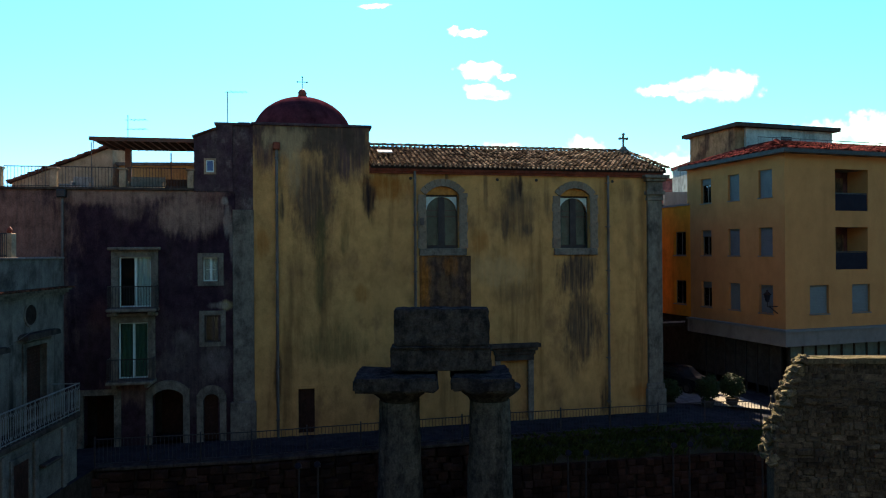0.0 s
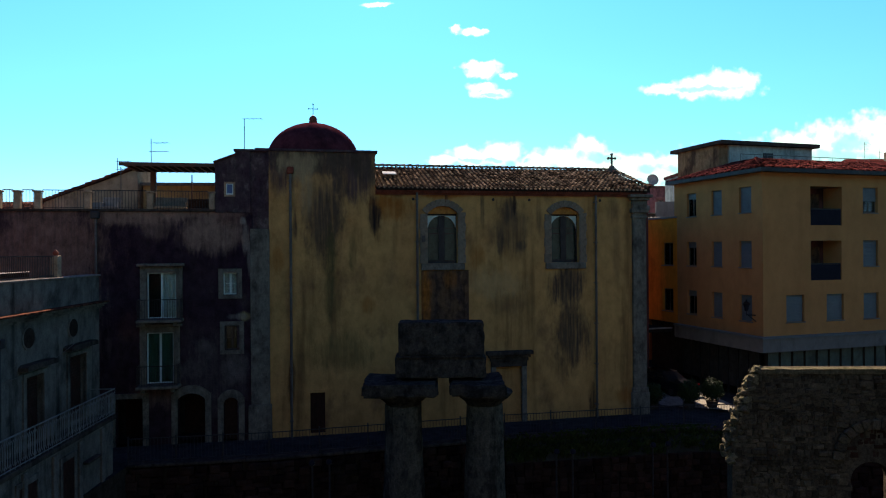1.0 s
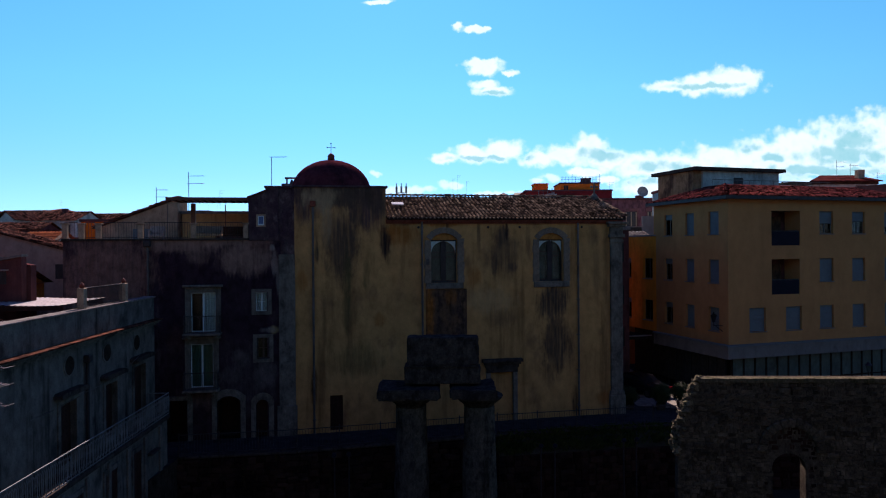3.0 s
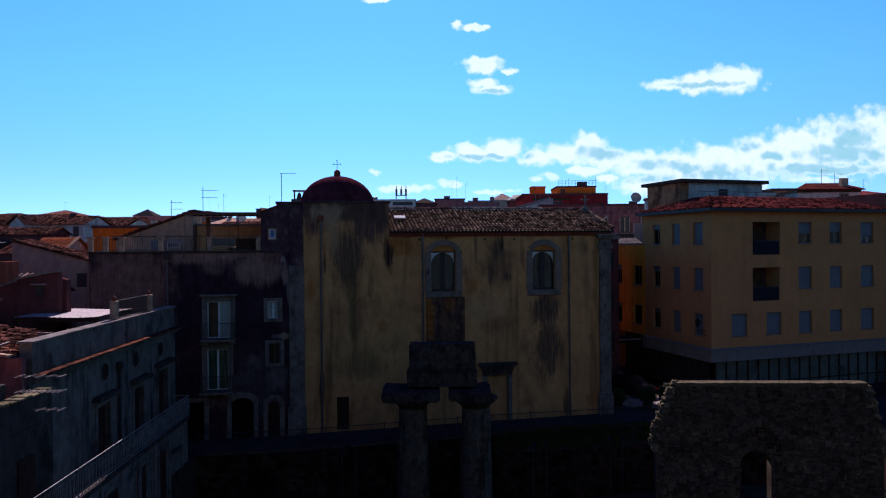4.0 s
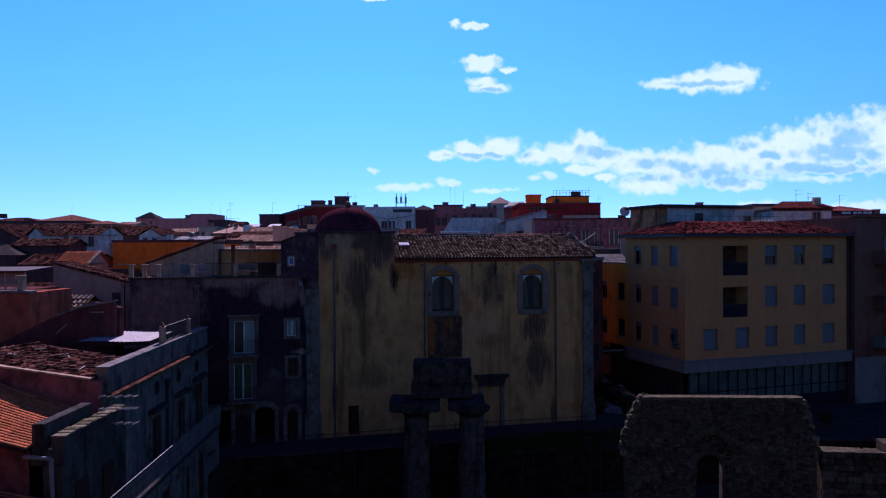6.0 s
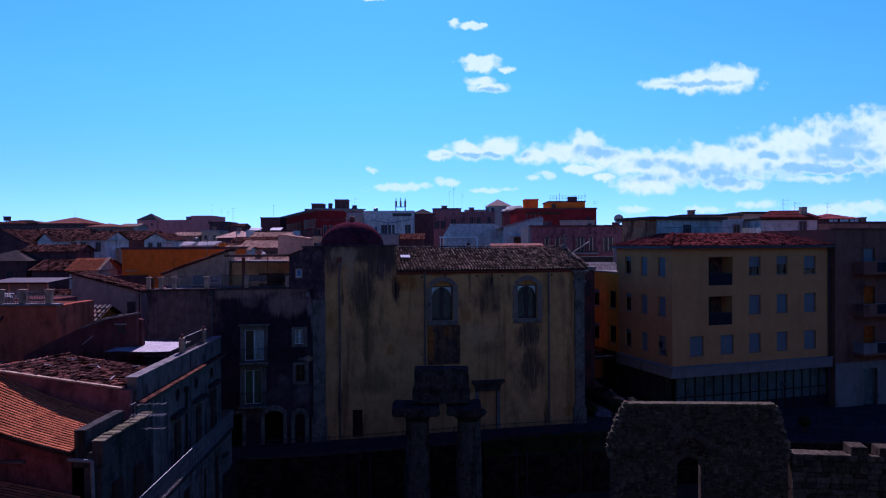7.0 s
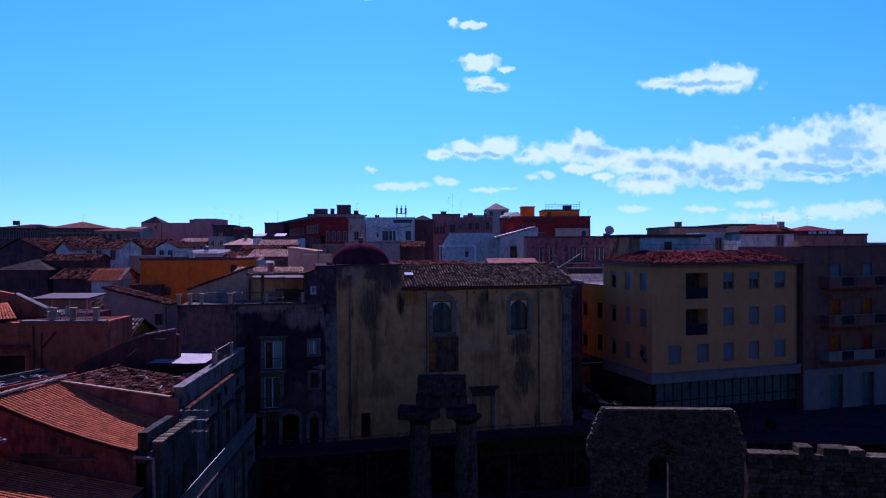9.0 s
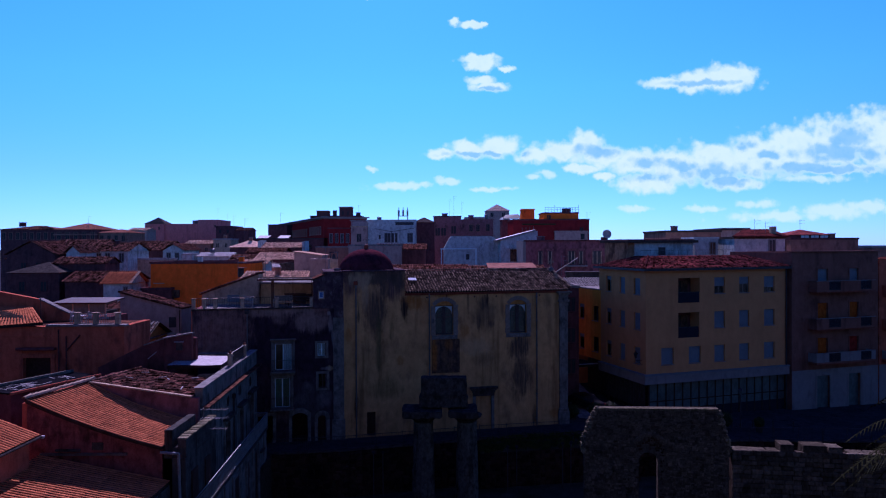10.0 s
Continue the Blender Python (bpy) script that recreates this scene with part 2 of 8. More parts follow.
PURPLED = (0.085, 0.052, 0.054)
SOOT, MOSS, RUSTY, BLACK, PALE = (0.085, 0.06, 0.042), (0.10, 0.085, 0.035), (0.32, 0.12, 0.025), (0.035, 0.024, 0.022), (0.50, 0.37, 0.19)
TANNED, REDDISH, LIME = (0.25, 0.16, 0.12), (0.17, 0.08, 0.06), (0.24, 0.22, 0.19)
OCHRE = material("ochre_plaster", (0.539, 0.3, 0.104), (0.448, 0.25, 0.0897), (0.259, 0.141, 0.0647), 0.6, 0.6, 1.6, spot=0.08, fine=26, rugged=0.5, blots=(
    (2.8, 14.3, 5.0, 1.1, PURPLED, 0.95), (4.6, 13.4, 1.2, 1.5, PURPLED, 0.8), (0.8, 13.4, 1.0, 1.1, PURPLED, 0.8), (2.7, 12.2, 1.3, 2.0, PURPLED, 0.35),
    (6.4, 11.7, 1.2, 0.7, RUSTY, 0.75), (5.55, 11.4, 0.4, 1.2, BLACK, 0.8), (13.0, 10.6, 1.1, 1.6, SOOT, 0.6), (2.8, 14.1, 2.94, 0.85, SOOT, 0.9), (0.7, 13.7, 0.23, 0.24, SOOT, 0.7), (3.4, 13.9, 0.69, 0.70, SOOT, 0.6),
    (3.9, 13.0, 0.32, 1.08, SOOT, 0.6), (4.8, 13.6, 0.32, 0.92, SOOT, 0.7), (5.4, 13.7, 0.22, 0.98, SOOT, 0.8),
    (3.0, 11.2, 1.1, 2.3, SOOT, 0.8), (3.3, 9.1, 0.26, 1.88, MOSS, 0.75), (3.2, 7.2, 0.24, 1.61, MOSS, 0.6),
    (4.4, 9.1, 0.21, 1.08, MOSS, 0.6), (2.6, 9.9, 0.31, 1.33, SOOT, 0.45), (0.6, 9.0, 0.41, 0.79, RUSTY, 0.55),
    (1.5, 10.7, 0.13, 0.69, SOOT, 0.75), (3.9, 4.2, 1.61, 1.07, MOSS, 0.5), (1.3, 2.8, 0.23, 1.21, BLACK, 0.8),
    (5.2, 6.6, 0.38, 0.49, RUSTY, 0.5), (1.7, 13.8, 1.04, 0.80, PALE, 0.5), (2.1, 12.5, 0.36, 1.33, PALE, 0.35),
    (5.5, 12.0, 0.19, 0.30, BLACK, 0.9), (5.5, 11.2, 0.11, 0.92, BLACK, 0.8), (6.1, 12.0, 0.82, 0.33, RUSTY, 0.7),
    (6.7, 12.4, 0.61, 0.16, SOOT, 0.4), (9.3, 12.4, 1.20, 0.22, RUSTY, 0.75), (9.4, 12.4, 0.11, 0.39, BLACK, 0.7),
    (11.4, 11.7, 0.13, 1.13, SOOT, 0.75), (12.8, 11.6, 0.60, 0.80, SOOT, 0.7), (13.2, 12.0, 0.12, 0.68, BLACK, 0.8),
    (13.6, 9.7, 0.30, 0.29, SOOT, 0.6), (12.4, 9.9, 0.18, 0.79, SOOT, 0.6), (14.6, 11.3, 0.18, 1.03, SOOT, 0.45),
    (11.1, 9.1, 0.44, 0.67, RUSTY, 0.55), (16.2, 7.4, 1.15, 1.4, SOOT, 0.95), (16.5, 4.7, 1.12, 1.90, SOOT, 0.85),
    (15.9, 2.9, 0.49, 1.04, SOOT, 0.45), (19.0, 11.6, 0.42, 0.83, SOOT, 0.45), (19.2, 9.3, 0.26, 1.77, SOOT, 0.3),
    (19.7, 1.2, 0.64, 0.47, RUSTY, 0.6), (12.8, 6.5, 1.25, 0.62, SOOT, 0.4), (17.7, 1.0, 0.25, 0.99, BLACK, 0.85),
    (12.0, 7.6, 1.78, 0.85, PALE, 0.3), (19.0, 12.8, 1.29, 0.59, PALE, 0.3)))
OCHRE_BRIGHT = material("orange_plaster", (0.50, 0.23, 0.055), (0.42, 0.19, 0.05), (0.25, 0.12, 0.045), 0.6, 0.3, 0.6)
PATCH = material("brown_plaster", (0.15, 0.085, 0.045), (0.10, 0.062, 0.04), (0.055, 0.036, 0.032), 0.5, 0.9, 0.6, rugged=0.9, blots=((8.2, 7.2, 0.35, 1.6, RUSTY, 0.9), (9.6, 7.9, 0.4, 0.5, RUSTY, 0.5)))
DARK_PLASTER = material("blackened_plaster", (0.034, 0.019, 0.028), (0.05, 0.03, 0.037), (0.085, 0.062, 0.058), 0.62, 0.5, 1.1, spot=0.4, rugged=0.9, blots=(
    (3.9, 11.4, 3.43, 0.36, TANNED, 0.9), (5.1, 10.5, 0.83, 0.87, TANNED, 0.75), (3.0, 10.6, 0.72, 0.56, TANNED, 0.5),
    (6.4, 11.2, 0.75, 0.57, REDDISH, 0.6), (1.4, 11.1, 0.94, 0.35, TANNED, 0.6), (7.2, 10.1, 0.18, 0.78, LIME, 0.7),
    (7.4, 9.1, 0.13, 1.04, LIME, 0.6), (7.1, 11.0, 0.15, 0.21, LIME, 0.9), (5.3, 4.6, 0.54, 0.57, LIME, 0.35),
    (6.6, 3.6, 0.65, 0.88, LIME, 0.5), (4.7, 3.7, 0.73, 0.51, LIME, 0.25), (7.2, 6.2, 0.30, 0.23, (0.26, 0.22, 0.10), 0.9),
    (6.8, 6.2, 0.50, 0.16, LIME, 0.5), (3.3, 6.2, 0.96, 0.25, REDDISH, 0.7), (3.1, 2.5, 1.44, 0.76, TANNED, 0.35),
    (1.8, 5.8, 0.70, 0.75, REDDISH, 0.25), (-2.2, 6.0, 2.6, 8.5, (0.16, 0.112, 0.10), 0.95), (-1.6, 9.6, 2.4, 2.4, (0.21, 0.118, 0.09), 0.9), (5.7, 10.3, 1.7, 0.95, TANNED, 0.85), (2.2, 11.2, 2.6, 0.5, TANNED, 0.8), (5.6, 3.2, 1.8, 2.4, (0.09, 0.075, 0.07), 0.6)))
TOWER_DARK = material("sooty_plaster", (0.055, 0.032, 0.042), (0.10, 0.07, 0.068), (0.22, 0.185, 0.165), 0.6, 0.7, 0.7, spot=0.4, rugged=0.9)
LIMESTONE = material("grey_limestone", (0.185, 0.17, 0.132), (0.14, 0.13, 0.104), (0.062, 0.058, 0.05), 0.58, 0.4, 0.7, spot=0.35, rugged=0.9)
BLOCK_STONE = material("surround_limestone", (0.26, 0.21, 0.15), (0.20, 0.165, 0.12), (0.10, 0.085, 0.065), 0.6, 0.3, 0.5, island=-0.14)
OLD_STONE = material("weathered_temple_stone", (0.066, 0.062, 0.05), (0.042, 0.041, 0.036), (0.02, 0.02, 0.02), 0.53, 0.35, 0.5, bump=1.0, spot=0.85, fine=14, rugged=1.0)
RUBBLE = material("rubble_stone", (0.115, 0.096, 0.0627), (0.0791, 0.066, 0.0446), (0.0405, 0.035, 0.0276), 0.55, 0.0, 0.5, bump=0.9, island=-0.5, rugged=1.0)
RUBBLE_JOINED = material("rubble_stone_joined", (0.115, 0.096, 0.0627), (0.0791, 0.066, 0.0446), (0.0405, 0.035, 0.0276), 0.55, 0.0, 0.5, bump=0.9, island=0.5, rugged=1.0)
RED_STONE = material("reddish_wall_stone", (0.052, 0.027, 0.019), (0.034, 0.023, 0.018), (0.015, 0.012, 0.011), 0.53, 0.3, 1.6, bump=0.8, island=0.5, spot=0.4)
COLUMN_STONE = material("pale_column_stone", (0.098, 0.095, 0.072), (0.07, 0.068, 0.054), (0.028, 0.028, 0.025), 0.55, 0.7, 0.5, bump=1.0, spot=0.7, fine=14, rugged=1.0)
MORTAR = material("earth_mortar", (0.05, 0.038, 0.028), (0.036, 0.029, 0.022), (0.02, 0.017, 0.014), 0.58, 0.0, 0.5, bump=0.8)
RUIN_MORTAR = material("ruin_mortar", (0.092, 0.078, 0.0541), (0.0653, 0.056, 0.0399), (0.034, 0.03, 0.0238), 0.55, 0.0, 0.4, bump=0.9, rugged=1.0)
# Paler than the rubble: sunlight on end and top is coloured in, with lichen.
END_STONE = material("sunlit_lichened_stone", (0.19, 0.165, 0.10), (0.13, 0.115, 0.07), (0.06, 0.065, 0.025), 0.55, 0.0, 0.3, bump=0.9, island=-0.5, rugged=1.0)
MAROON = material("maroon_dome_paint", (0.1, 0.0272, 0.0336), (0.076, 0.0216, 0.0272), (0.04, 0.0152, 0.0184), 0.58, 0.4, 1.0, rough=0.95)
COPPO = material("old_roof_tile", (0.30, 0.215, 0.135), (0.16, 0.11, 0.07), (0.03, 0.022, 0.016), 0.5, 0.0, 0.4, rough=0.85, bump=0.8, island=0.8)
WORN_TILE = material("worn_roof_tile", (0.30, 0.125, 0.075), (0.16, 0.075, 0.05), (0.035, 0.023, 0.02), 0.47, 0.0, 0.35, rough=0.8, island=0.95)
DUSKY = material("dusky_red_render", (0.21, 0.068, 0.058), (0.15, 0.055, 0.048), (0.05, 0.026, 0.026), 0.54, 0.75, 0.8, spot=0.3, rugged=0.9)
COPPO_LIGHT = material("speckled_roof_tile", (0.42, 0.22, 0.11), (0.16, 0.08, 0.05), (0.035, 0.022, 0.018), 0.46, 0.0, 0.3, rough=0.75, island=0.95)
# As a roof deck, this near-black paints the shade between tile rows.
UNDER = material("near_black_underlay", (0.03, 0.024, 0.02), (0.04, 0.03, 0.024), rough=0.95)
# Black of the shed's sheet, and of the shadowed gap behind the parapet.
ROOF_BLACK = material("flat_roof_black", (0.007, 0.007, 0.009), (0.011, 0.011, 0.013), rough=0.9)
ROSE_CREAM = material("rose_cream_plaster", (0.40, 0.27, 0.21), (0.33, 0.22, 0.175), (0.17, 0.115, 0.095), 0.6, 0.4, 1.3, rugged=0.5)
# Lit copy of the brown tile: grazing sun is put into its colour.
SUNLIT_TILE = material("sunlit_clay_tile", (0.62, 0.39, 0.25), (0.50, 0.31, 0.20), (0.21, 0.13, 0.09), 0.57, 0.0, 0.6, island=0.5)
RED_TILE = material("red_roof_tile", (0.5, 0.16, 0.0607), (0.425, 0.137, 0.0527), (0.212, 0.082, 0.0384), 0.62, 0.0, 0.5, rough=0.85, island=0.2, rugged=0.7)
BROWN_TILE = material("brown_roof_tile", (0.20, 0.08, 0.05), (0.13, 0.056, 0.038), (0.045, 0.027, 0.022), 0.53, 0.0, 0.5, island=0.9)
DARK_RED_TILE = material("dark_red_roof_tile", (0.22, 0.055, 0.044), (0.132, 0.0374, 0.0308), (0.044, 0.0187, 0.0176), 0.5, 0.0, 0.6, rough=0.85, bump=0.8, island=0.95)
# Brighter than the near pink: distance haze is mixed into the paint.
FAR_PINK = material("hazed_rose_render", (0.56, 0.18, 0.15), (0.48, 0.155, 0.13), (0.28, 0.10, 0.09), 0.6, 0.4, 2.0, rugged=0.4)
# Paving paler than the street, to mimic a sunlit patch and its bounce.
PALE_PAVING = material("sun_patch_paving", (0.26, 0.24, 0.19), (0.21, 0.195, 0.16), (0.14, 0.13, 0.11), 0.6, 0.0, 1.0, bump=0.4)
YELLOW = material("yellow_render", (0.515, 0.244, 0.0908), (0.463, 0.219, 0.083), (0.377, 0.18, 0.0711), 0.64, 0.12, 2.5, bump=0.12, rugged=0.25)
BAND = material("pale_stone_band", (0.211, 0.2, 0.18), (0.18, 0.171, 0.155), (0.117, 0.112, 0.104), 0.62, 0.25, 1.0, bump=0.1, rugged=0.25)
WHITE_OLD = material("aged_white_plaster", (0.167, 0.158, 0.132), (0.123, 0.117, 0.0994), (0.0396, 0.0378, 0.0352), 0.57, 0.8, 1.1, spot=0.3)
CREAM = material("cream_plaster", (0.42, 0.31, 0.20), (0.35, 0.26, 0.17), (0.17, 0.13, 0.095), 0.6, 0.5, 1.2)
ORANGE = material("orange_render", (0.85, 0.15, 0.014), (0.75, 0.13, 0.014), (0.50, 0.095, 0.016), 0.62, 0.25, 1.6, rugged=0.4)
# Orange paint made more vivid to carry sun bounced onto the wing.
AMBER = material("bounce_lit_amber", (0.78, 0.27, 0.03), (0.68, 0.235, 0.028), (0.46, 0.165, 0.026), 0.62, 0.25, 1.6, rugged=0.4)
TERRACE_OCHRE = material("terrace_ochre", (0.56, 0.36, 0.15), (0.48, 0.30, 0.13), (0.26, 0.17, 0.085), 0.6, 0.4, 1.0, rugged=0.5)
SALMON = material("salmon_render", (0.464, 0.123, 0.0632), (0.376, 0.101, 0.054), (0.166, 0.0561, 0.0388), 0.58, 0.5, 1.3, spot=0.2, rugged=0.6)
PINK = material("dusty_pink_render", (0.26, 0.108, 0.10), (0.20, 0.085, 0.08), (0.085, 0.043, 0.042), 0.58, 0.45, 1.4, spot=0.2, rugged=0.6)
BRICK_RED = material("brick_red_render", (0.24, 0.024, 0.022), (0.19, 0.021, 0.02), (0.10, 0.02, 0.018), 0.62, 0.3, 1.8, rugged=0.4)
DUSKY_PINK = material("dusky_pink_plaster", (0.24, 0.095, 0.10), (0.18, 0.072, 0.078), (0.08, 0.038, 0.042), 0.53, 0.6, 1.2, spot=0.2, rugged=0.8)
PALE_BLUE = material("bluish_white_render", (0.44, 0.48, 0.43), (0.37, 0.405, 0.37), (0.21, 0.235, 0.22), 0.6, 0.45, 1.6)
ROSE = material("rose_tan_render", (0.204, 0.0952, 0.0666), (0.17, 0.0802, 0.0571), (0.0952, 0.0476, 0.036), 0.6, 0.35, 1.6, rugged=0.4)
STAINED_TAN = material("stained_tan_render", (0.34, 0.20, 0.10), (0.25, 0.14, 0.08), (0.07, 0.04, 0.03), 0.52, 0.8, 1.0, rugged=0.8)
TAN = material("tan_render", (0.31, 0.15, 0.10), (0.25, 0.122, 0.084), (0.12, 0.064, 0.05), 0.58, 0.45, 1.6, rugged=0.5)
BROWN_WALL = material("brown_render", (0.14, 0.056, 0.052), (0.10, 0.043, 0.041), (0.045, 0.024, 0.024), 0.58, 0.45, 1.6, rugged=0.6)
DARK_WALL = material("grey_wall", (0.075, 0.085, 0.082), (0.06, 0.07, 0.067), (0.035, 0.04, 0.04), 0.6, 0.3, 3.0)
DARK_STONE = material("sooty_stone", (0.075, 0.062, 0.05), (0.055, 0.047, 0.04), (0.03, 0.027, 0.024), 0.56, 0.4, 0.6, spot=0.3)
IRON = material("dark_iron", (0.03, 0.032, 0.036), (0.045, 0.04, 0.038), (0.07, 0.04, 0.025), 0.66, rough=0.55, bump=0.1, metal=0.4)
PALE_IRON = material("pale_grey_iron", (0.184, 0.211, 0.204), (0.15, 0.17, 0.167), (0.0884, 0.0884, 0.0816), 0.66, rough=0.6, bump=0.1)
ZINC = material("grey_zinc_pipe", (0.12, 0.112, 0.105), (0.09, 0.082, 0.078), (0.045, 0.038, 0.035), 0.58, rough=0.5, bump=0.1, metal=0.3)
RUST = material("rust_red_metal", (0.22, 0.06, 0.035), (0.16, 0.045, 0.03), (0.08, 0.04, 0.03), 0.6, rough=0.7)
WOOD = material("dark_brown_wood", (0.05, 0.022, 0.016), (0.036, 0.018, 0.013), (0.02, 0.012, 0.01), 0.6, 0.3, 0.4, rough=0.7)
PERGOLA = material("stained_pergola_wood", (0.13, 0.05, 0.026), (0.10, 0.04, 0.022), (0.06, 0.028, 0.018), 0.6, 0.3, 0.5, rough=0.6)
WHITE_WOOD = material("pale_teal_white_paint", (0.56, 0.74, 0.71), (0.50, 0.67, 0.64), (0.36, 0.46, 0.44), 0.64, 0.15, 0.5, rough=0.5, bump=0.08, rugged=0.25)
SHUTTER = material("grey_blue_shutter", (0.135, 0.165, 0.17), (0.115, 0.14, 0.15), (0.085, 0.10, 0.11), 0.64, 0.1, 0.7, rough=0.6, bump=0.08, rugged=0.25)
SHUTTER_ORANGE = material("orange_shutter", (0.36, 0.085, 0.012), (0.30, 0.07, 0.012), (0.18, 0.045, 0.012), 0.64, 0.1, 0.7, rough=0.8, bump=0.08)
SHUTTER_RED = material("red_shutter", (0.30, 0.03, 0.02), (0.25, 0.028, 0.02), (0.14, 0.02, 0.016), 0.64, 0.1, 0.7, rough=0.8, bump=0.08)
CURTAIN = material("white_curtain", (0.75, 0.76, 0.74), (0.68, 0.70, 0.68), (0.55, 0.57, 0.56), 0.62, 0.0, 0.3, rough=0.9, rugged=0.25)
# Near-black stands in for the shade inside rooms and openings.
DARK_ROOM = material("room_shade_near_black", (0.05, 0.048, 0.045), (0.04, 0.038, 0.036), rough=0.9)
GREEN_PANEL = material("green_door_panel", (0.10, 0.20, 0.13), (0.085, 0.17, 0.11), rough=0.5, bump=0.05, rugged=0.25)
FROSTED = material("grey_green_panel", (0.075, 0.115, 0.10), (0.055, 0.088, 0.078), (0.035, 0.05, 0.046), 0.58, 0.2, 0.8, rough=0.35, bump=0.05)
GREY_RENDER = material("stained_grey_render", (0.0714, 0.066, 0.0571), (0.053, 0.049, 0.0428), (0.0204, 0.019, 0.0177), 0.56, 0.8, 1.0, spot=0.3)
CONCRETE = material("worn_concrete", (0.225, 0.206, 0.18), (0.173, 0.159, 0.141), (0.075, 0.0698, 0.0638), 0.56, 0.3, 0.9)
PAVING = material("basalt_paving", (0.042, 0.042, 0.043), (0.032, 0.032, 0.033), (0.02, 0.02, 0.02), 0.6, 0.0, 1.2, bump=0.5)
EARTH = material("dry_earth", (0.05, 0.05, 0.034), (0.038, 0.041, 0.026), (0.022, 0.03, 0.014), 0.56, 0.0, 2.5, bump=0.8)
LEAF = material("shrub_leaf", (0.022, 0.04, 0.011), (0.032, 0.052, 0.014), (0.05, 0.058, 0.02), 0.62, rough=0.7, island=0.4)
PALM_LEAF = material("palm_frond", (0.018, 0.0192, 0.0072), (0.0132, 0.0144, 0.006), (0.027, 0.0228, 0.0084), 0.6, rough=0.9, island=0.4)
GRASS = material("grass_blade", (0.035, 0.055, 0.013), (0.05, 0.065, 0.016), (0.085, 0.075, 0.028), 0.6, rough=0.8, island=0.4)
BARK = material("palm_bark", (0.13, 0.10, 0.07), (0.10, 0.08, 0.055), (0.06, 0.05, 0.04), 0.6, 0.3, 0.3, bump=0.8)
CAR_PAINT = material("black_car_paint", (0.012, 0.012, 0.015), (0.014, 0.014, 0.018), rough=0.15, bump=0.0, rugged=0.25)
RUBBER = material("tyre_rubber", (0.02, 0.02, 0.02), (0.025, 0.025, 0.025), rough=0.9)
RED_LAMP = material("red_lens", (0.3, 0.01, 0.01), (0.25, 0.01, 0.01), rough=0.2, bump=0.0)
SMOKED = material("smoked_panel", (0.022, 0.023, 0.032), (0.018, 0.02, 0.028), rough=0.85, bump=0.02, rugged=0.25)
SHEET = material("pale_sheet_roof", (0.302, 0.268, 0.244), (0.261, 0.232, 0.215), (0.168, 0.151, 0.139), 0.62, 0.0, 0.6, rough=0.7)
BLUE_PANE = material("blue_pane", (0.06, 0.16, 0.34), (0.05, 0.13, 0.28), rough=0.3, bump=0.0, rugged=0.2)
GLASS = glass_material("window_glass")


# ---- mesh helpers ----
def part(name, bm, mat, parent=None, label="", m=None, smooth=False):
    if m is not None:
        bm.transform(m)
    me = bpy.data.meshes.new(name)
    bm.to_mesh(me)
    bm.free()
    me.materials.append(mat)
    if smooth:
        for p in me.polygons:
            p.use_smooth = True
    ob = new(name, me)
    ob.parent = parent
    if label:
        ob["label"] = label
    return ob


def share(name, me, parent, m, label=""):
    """Another object on a mesh that exists."""
    ob = new(name, me)
    ob.parent = parent
    ob.matrix_local = m
    if label:
        ob["label"] = label
    return ob


def thing(name, x, y, z, rz, label, category, group="", kind=""):
    ob = new(name)
    ob.matrix_world = pose(x, y, z, 0, 0, rz)
    ob.empty_display_size = 0.2
    return tagged(ob, label, category, group, kind)


def box(bm, x0, y0, z0, x1, y1, z1, bevel=0.0):
    vs = [bm.verts.new((x, y, z)) for z in (z0, z1) for x, y in ((x0, y0), (x1, y0), (x1, y1), (x0, y1))]
    fs = [bm.faces.new([vs[i] for i in q]) for q in ((3, 2, 1, 0), (4, 5, 6, 7), (0, 1, 5, 4), (1, 2, 6, 5), (2, 3, 7, 6), (3, 0, 4, 7))]
    if bevel:
        edges = list({e for f in fs for e in f.edges})
        bmesh.ops.bevel(bm, geom=edges, offset=bevel, segments=1, affect="EDGES")
    return bm


def boxed(x0, y0, z0, x1, y1, z1, bevel=0.0):
    return box(bmesh.new(), x0, y0, z0, x1, y1, z1, bevel)


def rod(bm, a, b, r, sides=8, r2=None):
    a, b = Vector(a), Vector(b)
    q = (b - a).to_track_quat("Z", "Y")
    rings = []
    for p, rr in ((a, r), (b, r if r2 is None else r2)):
        rings.append([bm.verts.new(p + q @ Vector((rr * math.cos(k * math.tau / sides), rr * math.sin(k * math.tau / sides), 0))) for k in range(sides)])
    for k in range(sides):
        bm.faces.new((rings[0][k], rings[0][(k + 1) % sides], rings[1][(k + 1) % sides], rings[1][k]))
    bm.faces.new(rings[0][::-1])
    bm.faces.new(rings[1])
    return bm


def rods(*ends, r=0.02, sides=6):
    bm = bmesh.new()
    for a, b in ends:
        rod(bm, a, b, r, sides)
    return bm


def lathe(profile, sides=32, shape=None, close=True):
    """Turned body from (radius, z); shape(angle, radius, z) gives the radius used."""
    bm = bmesh.new()
    rings = []
    for r, z in profile:
        ring = []
        for k in range(sides):
            a = k * math.tau / sides
            rr = shape(a, r, z) if shape else r
            ring.append(bm.verts.new((rr * math.cos(a), rr * math.sin(a), z)))
        rings.append(ring)
    for lo, hi in zip(rings, rings[1:]):
        for k in range(sides):
            bm.faces.new((lo[k], lo[(k + 1) % sides], hi[(k + 1) % sides], hi[k]))
    if close:
        bm.faces.new(rings[0][::-1])
        bm.faces.new(rings[-1])
    return bm


